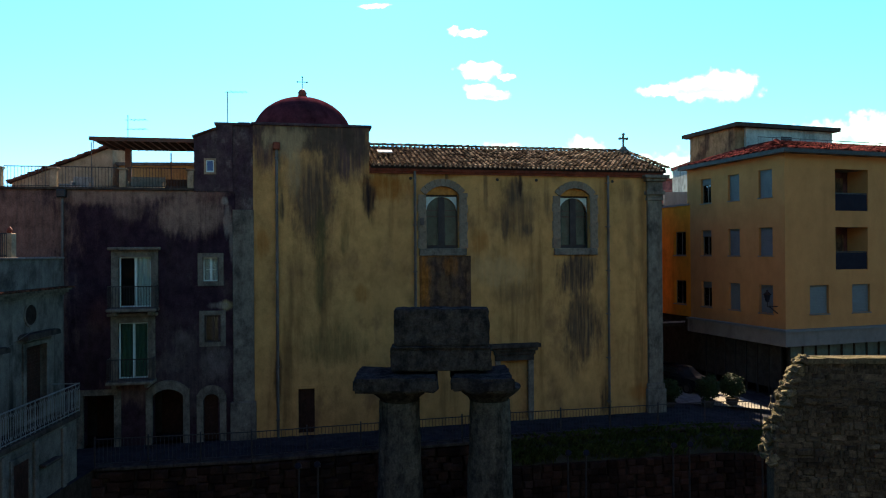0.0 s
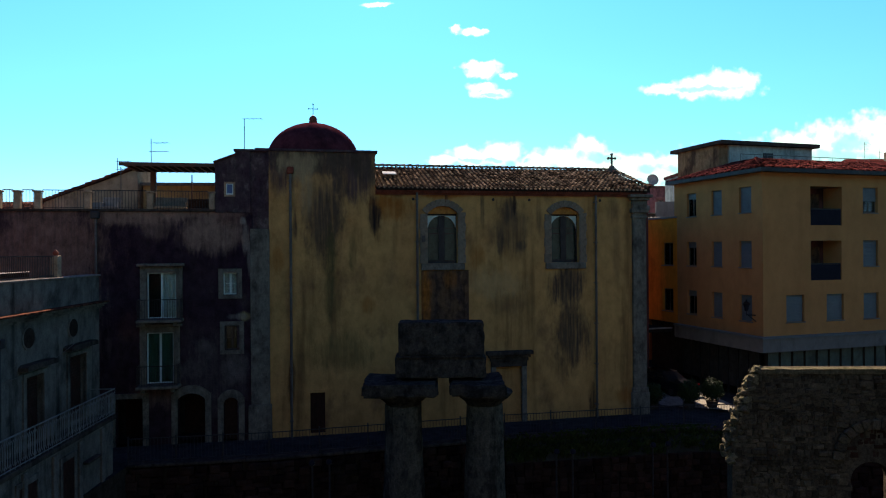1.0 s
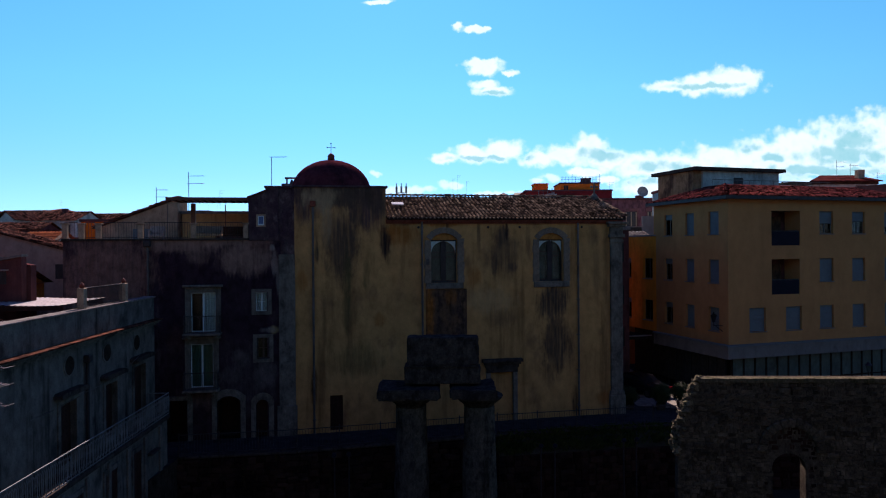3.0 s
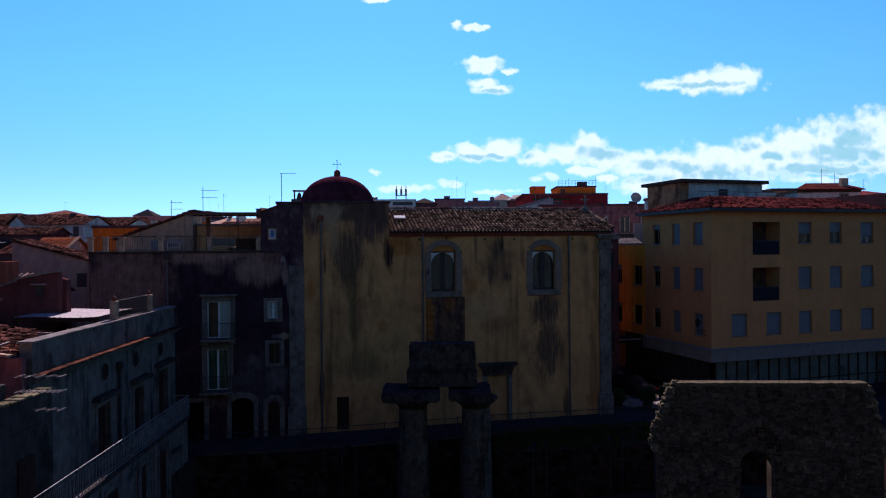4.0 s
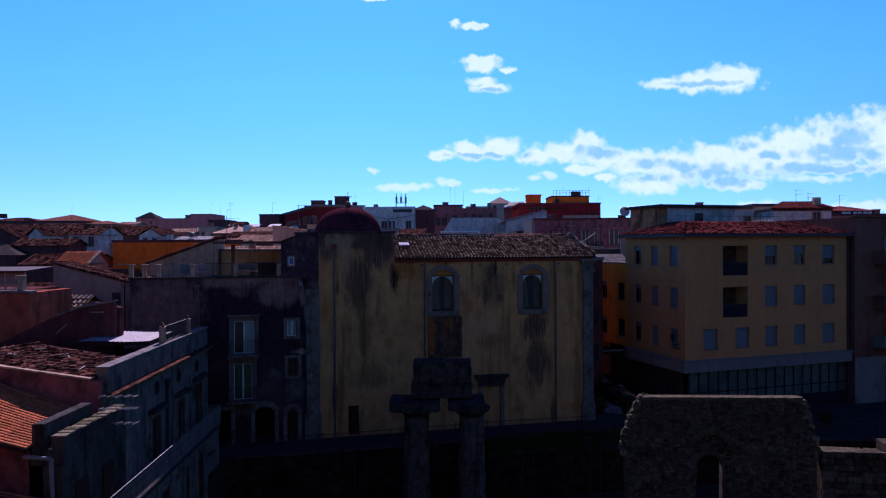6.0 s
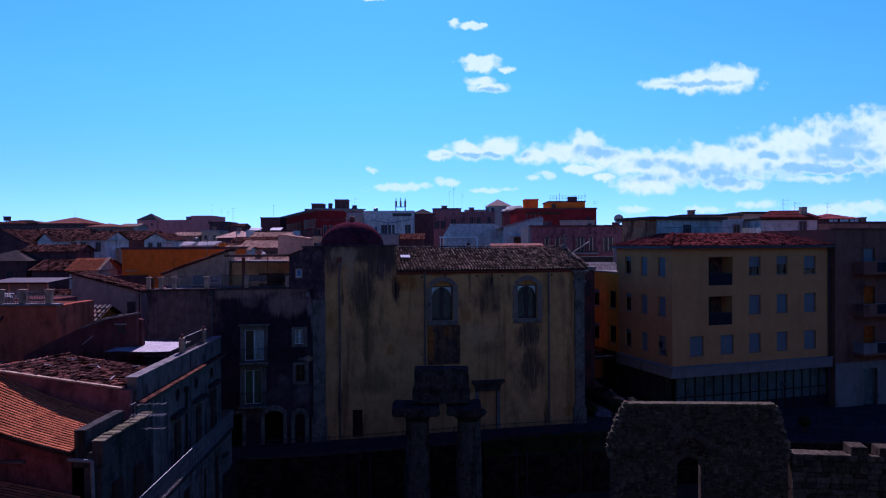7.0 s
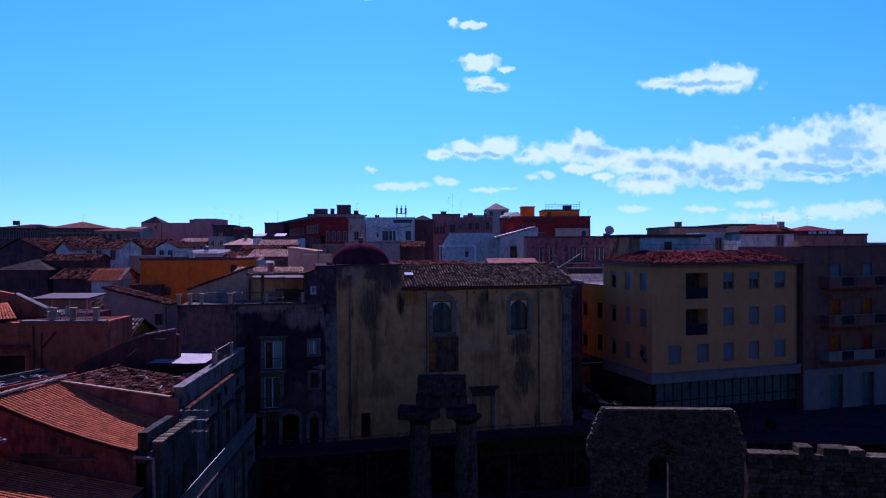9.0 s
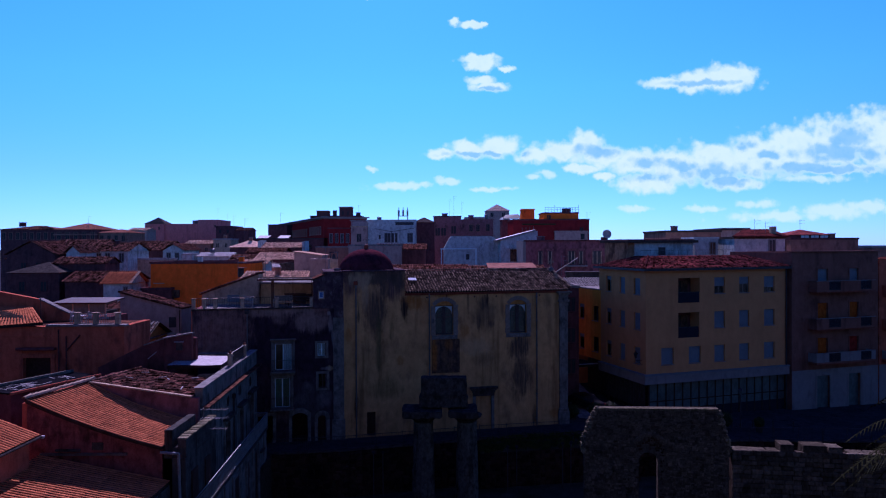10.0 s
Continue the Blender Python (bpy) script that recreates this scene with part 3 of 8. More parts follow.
def prism(points, y0, y1):
    """An upright slab: outline in x, z, reaching from y0 to y1."""
    bm = bmesh.new()
    f = [bm.verts.new((x, y0, z)) for x, z in points]
    b = [bm.verts.new((x, y1, z)) for x, z in points]
    n = len(points)
    bm.faces.new(f)
    bm.faces.new(b[::-1])
    for i in range(n):
        bm.faces.new((f[i], b[i], b[(i + 1) % n], f[(i + 1) % n]))
    bmesh.ops.recalc_face_normals(bm, faces=bm.faces)
    return bm


def holed_wall(x0, x1, z0, z1, thick, holes=(), y=0.0):
    """A wall with square openings through it; outer face at y, inner at y + thick."""
    bm = bmesh.new()
    xs = sorted({x0, x1, *(h[0] for h in holes), *(h[1] for h in holes)})
    zs = sorted({z0, z1, *(h[2] for h in holes), *(h[3] for h in holes)})

    def solid(i, k):
        if not (0 <= i < len(xs) - 1 and 0 <= k < len(zs) - 1):
            return False
        cx, cz = (xs[i] + xs[i + 1]) / 2, (zs[k] + zs[k + 1]) / 2
        return not any(h[0] < cx < h[1] and h[2] < cz < h[3] for h in holes)

    cache = {}

    def v(x, yy, z):
        key = (x, yy, z)
        if key not in cache:
            cache[key] = bm.verts.new(key)
        return cache[key]

    ya, yb = y, y + thick
    for i in range(len(xs) - 1):
        for k in range(len(zs) - 1):
            if not solid(i, k):
                continue
            a, b, c, d = xs[i], xs[i + 1], zs[k], zs[k + 1]
            bm.faces.new((v(a, ya, c), v(b, ya, c), v(b, ya, d), v(a, ya, d)))
            bm.faces.new((v(a, yb, d), v(b, yb, d), v(b, yb, c), v(a, yb, c)))
            if not solid(i - 1, k):
                bm.faces.new((v(a, yb, c), v(a, ya, c), v(a, ya, d), v(a, yb, d)))
            if not solid(i + 1, k):
                bm.faces.new((v(b, ya, c), v(b, yb, c), v(b, yb, d), v(b, ya, d)))
            if not solid(i, k - 1):
                bm.faces.new((v(a, yb, c), v(b, yb, c), v(b, ya, c), v(a, ya, c)))
            if not solid(i, k + 1):
                bm.faces.new((v(a, ya, d), v(b, ya, d), v(b, yb, d), v(a, yb, d)))
    return bm


def arch_points(x0, x1, spring, top, n=12):
    """Points of a segment arch from right to left."""
    w, h = (x1 - x0) / 2, top - spring
    r = (w * w + h * h) / (2 * h)
    cx, cz = (x0 + x1) / 2, top - r
    a = math.asin(min(1.0, w / r)) if h < w else math.pi - math.asin(min(1.0, w / r))
    return [(cx + r * math.sin(a - 2 * a * i / n), cz + r * math.cos(a - 2 * a * i / n)) for i in range(n + 1)]


def spandrel(x0, x1, spring, top, y0, y1):
    """Fills the corners of a square opening above a segment arch."""
    pts = arch_points(x0, x1, spring, top)
    bm = prism([(x1, top + 0.001), *pts, (x0, top + 0.001)], y0, y1)
    return bm


def slope_tiles(a, b, c, d, pitch=0.22, course=0.36, r=0.075, seed=1, jitter=0.012, lift=0.045, high=1.0, sag=0.0):
    """Rows of half-round tiles on the quad a (ridge left), b (ridge right), c (eave right), d (eave left)."""
    rnd = random.Random(seed)
    a, b, c, d = map(Vector, (a, b, c, d))
    cols = max(2, int(max((b - a).length, (c - d).length) / pitch))
    n = (b - a).cross(d - a).normalized()
    if n.z < 0:
        n = -n
    verts, faces = [], []
    K = 5
    for i in range(cols):
        u = (i + 0.5) / cols
        top, bot = a.lerp(b, u), d.lerp(c, u)
        length = (bot - top).length
        if length < course:
            continue
        rows = max(1, int(length / course))
        down = (bot - top).normalized()
        side = down.cross(n).normalized()
        for k in range(rows):
            p0 = top + down * (length * k / rows) + side * rnd.uniform(-jitter, jitter)
            p1 = top + down * (length * (k + 1) / rows + 0.05) + side * rnd.uniform(-jitter, jitter)
            for p, f in ((p0, k / rows), (p1, (k + 1) / rows)):
                p.z -= sag * 4 * f * (1 - f)
            lift0, lift1 = 0.012, lift + rnd.uniform(-jitter, jitter)
            base = len(verts)
            for p, lift_k, rr in ((p0, lift0, r * 0.86), (p1, lift1, r * 1.08)):
                for j in range(K):
                    ang = math.pi * j / (K - 1)
                    q = p + side * (rr * math.cos(ang)) + n * (lift_k + rr * high * math.sin(ang))
                    verts.append(q[:])
            for j in range(K - 1):
                faces.append((base + j, base + j + 1, base + K + j + 1, base + K + j))
            faces.append(tuple(base + K + j for j in range(K)))
    me = bpy.data.meshes.new("tiles")
    me.from_pydata(verts, [], faces)
    bm = bmesh.new()
    bm.from_mesh(me)
    bpy.data.meshes.remove(me)
    return bm


def quad_slab(pts, thick):
    """A slab under four or more coplanar points."""
    bm = bmesh.new()
    t = [bm.verts.new(p) for p in pts]
    b = [bm.verts.new((p[0], p[1], p[2] - thick)) for p in pts]
    n = len(pts)
    bm.faces.new(t)
    bm.faces.new(b[::-1])
    for i in range(n):
        bm.faces.new((t[i], b[i], b[(i + 1) % n], t[(i + 1) % n]))
    bmesh.ops.recalc_face_normals(bm, faces=bm.faces)
    return bm


def sagging_deck(a, b, c, d, sag, thick, n=10):
    """A roof deck from the ridge a, b to the eave d, c that hangs through between them."""
    a, b, c, d = map(Vector, (a, b, c, d))
    bm = bmesh.new()
    rows = []
    for k in range(n + 1):
        f = k / n
        drop = Vector((0, 0, sag * 4 * f * (1 - f)))
        p, q = a.lerp(d, f) - drop, b.lerp(c, f) - drop
        low = Vector((0, 0, thick))
        rows.append([bm.verts.new(v) for v in (p, q, q - low, p - low)])
    for r0, r1 in zip(rows, rows[1:]):
        for i in range(4):
            bm.faces.new((r0[i], r0[(i + 1) % 4], r1[(i + 1) % 4], r1[i]))
    bm.faces.new(rows[0][::-1])
    bm.faces.new(rows[-1])
    bmesh.ops.recalc_face_normals(bm, faces=bm.faces)
    return bm


def roughen(bm, amount, scale, seed=0.0):
    for v in bm.verts:
        p = v.co * scale + Vector((seed, seed * 1.7, seed * 0.3))
        v.co += Vector((noise.noise(p), noise.noise(p + Vector((31, 7, 3))), noise.noise(p + Vector((5, 17, 41))))) * amount
    return bm


def stone_meshes(name, mat, count=10, seed=3, jit=0.05, edge=0.12):
    """Irregular rounded unit stones that pieces share."""
    rnd = random.Random(seed)
    out = []
    for i in range(count):
        bm = boxed(-0.5, -0.5, -0.5, 0.5, 0.5, 0.5, edge)
        for v in bm.verts:
            v.co += Vector([rnd.uniform(-jit, jit) for _ in range(3)])
        me = bpy.data.meshes.new(name)
        bm.to_mesh(me)
        bm.free()
        me.materials.append(mat)
        out.append(me)
    return out


def joined_stones(places, seed=5):
    """Stones at (x, y, z, width, depth, height, turn) in one mesh."""
    rnd = random.Random(seed)
    verts, faces = [], []
    for x, y, z, w, d, h, rz in places:
        base = len(verts)
        bx, bz = 0.14 * min(w, h), 0.14 * min(w, h)
        cs, sn = math.cos(rz), math.sin(rz)
        for yy, inset in ((-0.5 * d, 1), (-0.5 * d + 0.05, 0), (0.5 * d, 0)):
            for sx, sz in ((-1, -1), (1, -1), (1, 1), (-1, 1)):
                px = sx * (w / 2 - inset * bx) + rnd.uniform(-0.02, 0.02)
                pz = sz * (h / 2 - inset * bz) + rnd.uniform(-0.02, 0.02)
                verts.append((x + px * cs - yy * sn, y + px * sn + yy * cs, z + pz))
        faces.append((base, base + 1, base + 2, base + 3))
        for r in (0, 4):
            for k in range(4):
                faces.append((base + r + k, base + r + 4 + k, base + r + 4 + (k + 1) % 4, base + r + (k + 1) % 4))
    me = bpy.data.meshes.new("stones")
    me.from_pydata(verts, [], faces)
    bm = bmesh.new()
    bm.from_mesh(me)
    bpy.data.meshes.remove(me)
    bmesh.ops.recalc_face_normals(bm, faces=bm.faces)
    return bm


def at(x, y, z, rz=0.0, sx=1.0, sy=1.0, sz=1.0):
    return Matrix.Translation((x, y, z)) @ Matrix.Rotation(radians(rz), 4, "Z") @ Matrix.Diagonal((sx, sy, sz, 1))


# ---- ground, street, retaining wall ----
LOW = -3.8
EDGE = [(-14.0, 27.3, 0.0), (-8.0, 28.3, 0.0), (-3.6, 29.4, 0.02), (3.0, 31.0, 0.08), (12.5, 32.7, 0.12), (18.0, 32.9, -0.25), (25.0, 33.0, -0.7), (45.0, 33.4, -1.1), (80.0, 34.0, -1.4)]


def grid_sheet(rows):
    bm = bmesh.new()
    vs = [[bm.verts.new(p) for p in row] for row in rows]
    for r0, r1 in zip(vs, vs[1:]):
        for a, b, c, d in zip(r0, r0[1:], r1[1:], r1):
            bm.faces.new((a, b, c, d))
    return bm


ground = part("ground", grid_sheet([[(x, y, LOW) for x in (-3000, -60, 60, 3000)] for y in (-3000, -60, 60, 3000)]), EARTH)
tagged(ground, "dry earth of the sunken temple precinct with sparse grass", "ground", kind="structure")
street = part("pavement", grid_sheet([[(x, y, z) for x, y, z in EDGE], [(x, 48, z) for x, y, z in EDGE], [(x, 900, z) for x, y, z in EDGE]]), PAVING)
tagged(street, "grey paved street in front of the church", "pavement", kind="structure")
yard = part("pavement", grid_sheet([[(-500, -120, 0), (-14.0, -120, 0)], [(-500, 900, 0), (-14.0, 900, 0)]]), PAVING)
tagged(yard, "grey paved ground under the old quarter", "pavement", kind="structure")

# Sheet added over the street; its pale colour acts as sunlit ground.
side = part("pavement", grid_sheet([[(11.4, 38.6, 0.105), (17.6, 36.4, 0.03)], [(9.2, 48.0, 0.13), (16.4, 48.0, 0.03)], [(9.2, 80.0, 0.13), (16.4, 80.0, 0.03)]]), PALE_PAVING)
tagged(side, "side-street paving, paled for the sunlit patch and its bounce", "pavement", kind="structure")


def closing_walls():
    """Added unseen walls closing the square behind and beside the camera to cut skylight."""
    for k, (x, y, rz, w) in enumerate(((-75, -42, 0, 150), (74, -42, 62, 60), (-74, -42, 118, 70))):
        wall = part("wall_north", boxed(0, -1.0, LOW, w, 0.0, 34.0), DARK_WALL, m=None)
        wall.matrix_world = pose(x, y, 0, 0, 0, rz)
        tagged(wall, "plain grey unseen wall added to block sky light", "wall", kind="structure")


closing_walls()


def along_edge(step, i0=0, i1=None):
    """Points and headings along the street's edge."""
    for (x0, y0, z0), (x1, y1, z1) in zip(EDGE[i0:i1], EDGE[i0 + 1:i1]):
        n = max(1, round(math.hypot(x1 - x0, y1 - y0) / step))
        for k in range(n):
            f = k / n
            yield x0 + (x1 - x0) * f, y0 + (y1 - y0) * f, z0 + (z1 - z0) * f, math.atan2(y1 - y0, x1 - x0), math.hypot(x1 - x0, y1 - y0) / n


def retaining_wall():
    wall = thing("retaining_wall", 0, 0, 0, 0, "old reddish stone retaining wall below the street", "wall", kind="structure")
    bm = bmesh.new()
    for (x0, y0, z0), (x1, y1, z1) in zip(EDGE, EDGE[1:]):
        vs = [bm.verts.new(p) for p in ((x0, y0 - 0.02, LOW), (x1, y1 - 0.02, LOW), (x1, y1 - 0.02, z1 - 0.05), (x0, y0 - 0.02, z0 - 0.05))]
        bm.faces.new(vs)
    part("core", bm, MORTAR, wall)
    part("side_core", boxed(-14.6, -60, LOW, -14.02, 27.3, -0.02), MORTAR, wall)
    rnd = random.Random(8)
    stones = []
    for x, y, z, rz, w in along_edge(0.55):
        h = z - 0.12
        while h > LOW + 0.1:
            hh = rnd.uniform(0.18, 0.42)
            off = rnd.uniform(-0.2, 0.2)
            stones.append((x + off + 0.27, y - 0.06, h - hh / 2, w * rnd.uniform(0.8, 1.05), 0.3, hh * 0.95, rz))
            h -= hh
    tagged(part("stones", joined_stones(stones), RED_STONE, wall, "uneven reddish wall stones"), kind="stuff")
    for i, (x, y, z, rz, w) in enumerate(along_edge(1.1)):
        part("coping_stone", boxed(0.01, -0.22, -0.06, w - 0.01, 0.28, 0.08, 0.02), DARK_STONE, wall, m=pose(x, y, z, 0, 0, math.degrees(rz)))


retaining_wall()


def fence():
    bar = bpy.data.meshes.new("bar")
    rod(bm := bmesh.new(), (0, 0, 0.12), (0, 0, 1.08), 0.011, 5)
    bm.to_mesh(bar)
    bm.free()
    bar.materials.append(IRON)
    for x, y, z, rz, w in along_edge(2.3, 0, 8):
        f = thing("street_fence", x, y, z + 0.08, math.degrees(rz), "dark iron street railing with thin upright bars", "fence", "railing along the street edge")
        part("post", boxed(-0.03, -0.03, 0, 0.03, 0.03, 1.2, 0.006), IRON, f)
        part("top_rail", boxed(0.03, -0.02, 1.07, w - 0.03, 0.02, 1.11, 0.005), IRON, f)
        part("bottom_rail", boxed(0.03, -0.015, 0.1, w - 0.03, 0.015, 0.13, 0.005), IRON, f)
        n = int(w / 0.145)
        for k in range(1, n):
            share("bar", bar, f, at(w * k / n, 0, 0))


fence()


def grass_tufts(name, spots, label, height, mat, blades=14, seed=4):
    rnd = random.Random(seed)
    verts, faces = [], []
    for x, y, z in spots:
        for _ in range(blades):
            a, s = rnd.uniform(0, math.tau), rnd.uniform(0.6, 1.2) * height
            px, py = x + rnd.gauss(0, 0.14), y + rnd.gauss(0, 0.14)
            dx, dy = math.cos(a), math.sin(a)
            k = len(verts)
            wd = 0.018 + 0.03 * height
            verts += [(px - dy * wd, py + dx * wd, z), (px + dy * wd, py - dx * wd, z), (px + dx * s * 0.35, py + dy * s * 0.35, z + s * 0.8), (px + dx * s * 0.8, py + dy * s * 0.8, z + s)]
            faces += [(k, k + 1, k + 2), (k + 1, k + 3, k + 2)]
    me = bpy.data.meshes.new(name)
    me.from_pydata(verts, [], faces)
    me.materials.append(mat)
    return tagged(new(name, me), label, "grass", kind="stuff")


def grass_bank():
    rows = [[], [], []]
    for x, y, z, rz, w in along_edge(0.9, 3, 6):
        for k, (dy, dz) in enumerate(((0.02, -0.1), (-0.55, -0.25), (-1.15, -0.9))):
            rows[k].append((x, y + dy, z + dz + 0.06 * noise.noise((x * 1.3, k, 0))))
    b = part("grass_bank", grid_sheet(rows[::-1]), EARTH)
    tagged(b, "earth bank with rough grass at the foot of the railing", "bank", kind="structure")
    rnd = random.Random(6)
    spots = []
    for _ in range(420):
        i = rnd.randrange(len(rows[0]) - 1)
        f, g = rnd.random(), rnd.random()
        p = Vector(rows[0][i]).lerp(Vector(rows[0][i + 1]), f).lerp(Vector(rows[2][i]).lerp(Vector(rows[2][i + 1]), f), g)
        spots.append((p.x, p.y, p.z + 0.05))
    grass_tufts("grass", spots, "rough green grass on the bank below the railing", 0.3, GRASS)
    w = part("bank_wall", grid_sheet([[(p[0], p[1], LOW) for p in rows[2]], rows[2]]), MORTAR)
    tagged(w, "stone facing under the grass bank", "wall", kind="structure")
    stones = []
    for (x, y, z), (x2, y2, z2) in zip(rows[2], rows[2][1:]):
        h = z - 0.02
        rz = math.atan2(y2 - y, x2 - x)
        while h > LOW + 0.1:
            hh = rnd.uniform(0.25, 0.4)
            for f in (0.25, 0.75):
                stones.append((x + (x2 - x) * f + rnd.uniform(-0.08, 0.08), y + (y2 - y) * f - 0.02, h - hh / 2, 0.45 * rnd.uniform(0.8, 1.05), 0.22, hh * 0.95, rz))
            h -= hh
    tagged(part("stones", joined_stones(stones, 9), RED_STONE, w), kind="stuff")


grass_bank()


# ---- windows and doors, shared by the houses ----
def wood_window(parent, x0, x1, z0, z1, y, mat=WHITE_WOOD, name="window", leaves=2, back=None, m=None, bars=1, glass=GLASS):
    """A casement in an opening: outer frame, leaves with panes; back hangs behind it."""
    w = new(name)
    w.parent = parent
    if m is not None:
        w.matrix_local = m
    bm = bmesh.new()
    t = 0.06
    for q in ((x0, z0, x0 + t, z1), (x1 - t, z0, x1, z1), (x0 + t, z1 - t, x1 - t, z1), (x0 + t, z0, x1 - t, z0 + t)):
        box(bm, q[0], y, q[1], q[2], y + 0.07, q[3])
    step = (x1 - x0 - 2 * t) / leaves
    for i in range(1, leaves):
        box(bm, x0 + t + step * i - 0.05, y - 0.01, z0 + t, x0 + t + step * i + 0.05, y + 0.06, z1 - t)
    for i in range(leaves):
        for k in range(1, bars + 1):
            zz = z0 + (z1 - z0) * k / (bars + 1)
            box(bm, x0 + t + step * i + 0.05, y + 0.012, zz - 0.02, x0 + t + step * (i + 1) - 0.05, y + 0.05, zz + 0.02)
    part("window_frame", bm, mat, w)
    for i in range(leaves):
        p = part("pane", boxed(x0 + t + step * i, y + 0.03, z0 + t, x0 + t + step * (i + 1), y + 0.036, z1 - t), glass, w)
        p.visible_shadow = False
    if back:
        part("curtain", curtain_mesh(x0 + t, x1 - t, z0 + t, z1 - t, y + 0.16), back, w, "pale gathered curtain")
    return w


def curtain_mesh(x0, x1, z0, z1, y):
    bm = bmesh.new()
    n = max(8, int((x1 - x0) / 0.05))
    rows = []
    for z in (z0, z1):
        rows.append([bm.verts.new((x0 + (x1 - x0) * k / n, y + 0.025 * math.sin(k * 1.9), z)) for k in range(n + 1)])
    for k in range(n):
        bm.faces.new((rows[0][k], rows[0][k + 1], rows[1][k + 1], rows[1][k]))
    return bm


def shutter_mesh(x0, x1, z0, z1, y, slat=0.09):
    """One ribbed sheet."""
    bm = bmesh.new()
    n = max(3, int((z1 - z0) / slat))
    rows = []
    for k in range(n):
        a, b = z0 + (z1 - z0) * k / n, z0 + (z1 - z0) * (k + 1) / n
        for z, yy in ((a, y + 0.02), (a + 0.01, y), (b - 0.012, y + 0.008), (b - 0.004, y + 0.02)):
            rows.append((bm.verts.new((x0, yy, z)), bm.verts.new((x1, yy, z))))
    for p, q in zip(rows, rows[1:]):
        bm.faces.new((p[0], p[1], q[1], q[0]))
    return bm


def railing(parent, x0, x1, z0, z1, y, mat, depth=0.0, gap=0.12, r=0.01, name="railing"):
    """A balcony railing; depth > 0 adds the returns to the wall behind."""
    rail = new(name)
    rail.parent = parent
    bm = bmesh.new()
    box(bm, x0, y - 0.02, z1 - 0.04, x1, y + 0.02, z1)
    part("handrail", bm, mat, rail)
    part("bottom_rail", boxed(x0, y - 0.015, z0 + 0.05, x1, y + 0.015, z0 + 0.08), mat, rail)
    if depth:
        for x in (x0, x1 - 0.03):
            part("side_rail", boxed(x, y + 0.02, z1 - 0.04, x + 0.03, y + depth, z1), mat, rail)
    me = bpy.data.meshes.new("bar")
    rod(b := bmesh.new(), (0, 0, z0), (0, 0, z1 - 0.04), r, 5)
    b.to_mesh(me)
    b.free()
    me.materials.append(mat)
    n = max(2, int((x1 - x0) / gap))
    for k in range(n + 1):
        share("bar", me, rail, at(x0 + (x1 - x0) * k / n, y, 0))
    if depth:
        for k in range(1, int(depth / gap)):
            for x in (x0, x1):
                share("bar", me, rail, at(x, y + gap * k, 0))
    return rail


def antenna(x, y, z, h, arms, label="thin metal television aerial on a roof"):
    a = thing("tv_antenna", x, y, z, 0, label, "antenna")
    part("mast", rods(((0, 0, 0), (0, 0, h)), r=0.022), ZINC, a)
    for k, (dz, length) in enumerate(arms):
        bm = rods(((-0.12, 0, h - dz), (length, 0, h - dz)), r=0.014)
        for q in range(4):
            xx = length * (0.25 + 0.24 * q)
            rod(bm, (xx, -0.28, h - dz), (xx, 0.28, h - dz), 0.009, 5)
        part("boom", bm, ZINC, a)
    return a


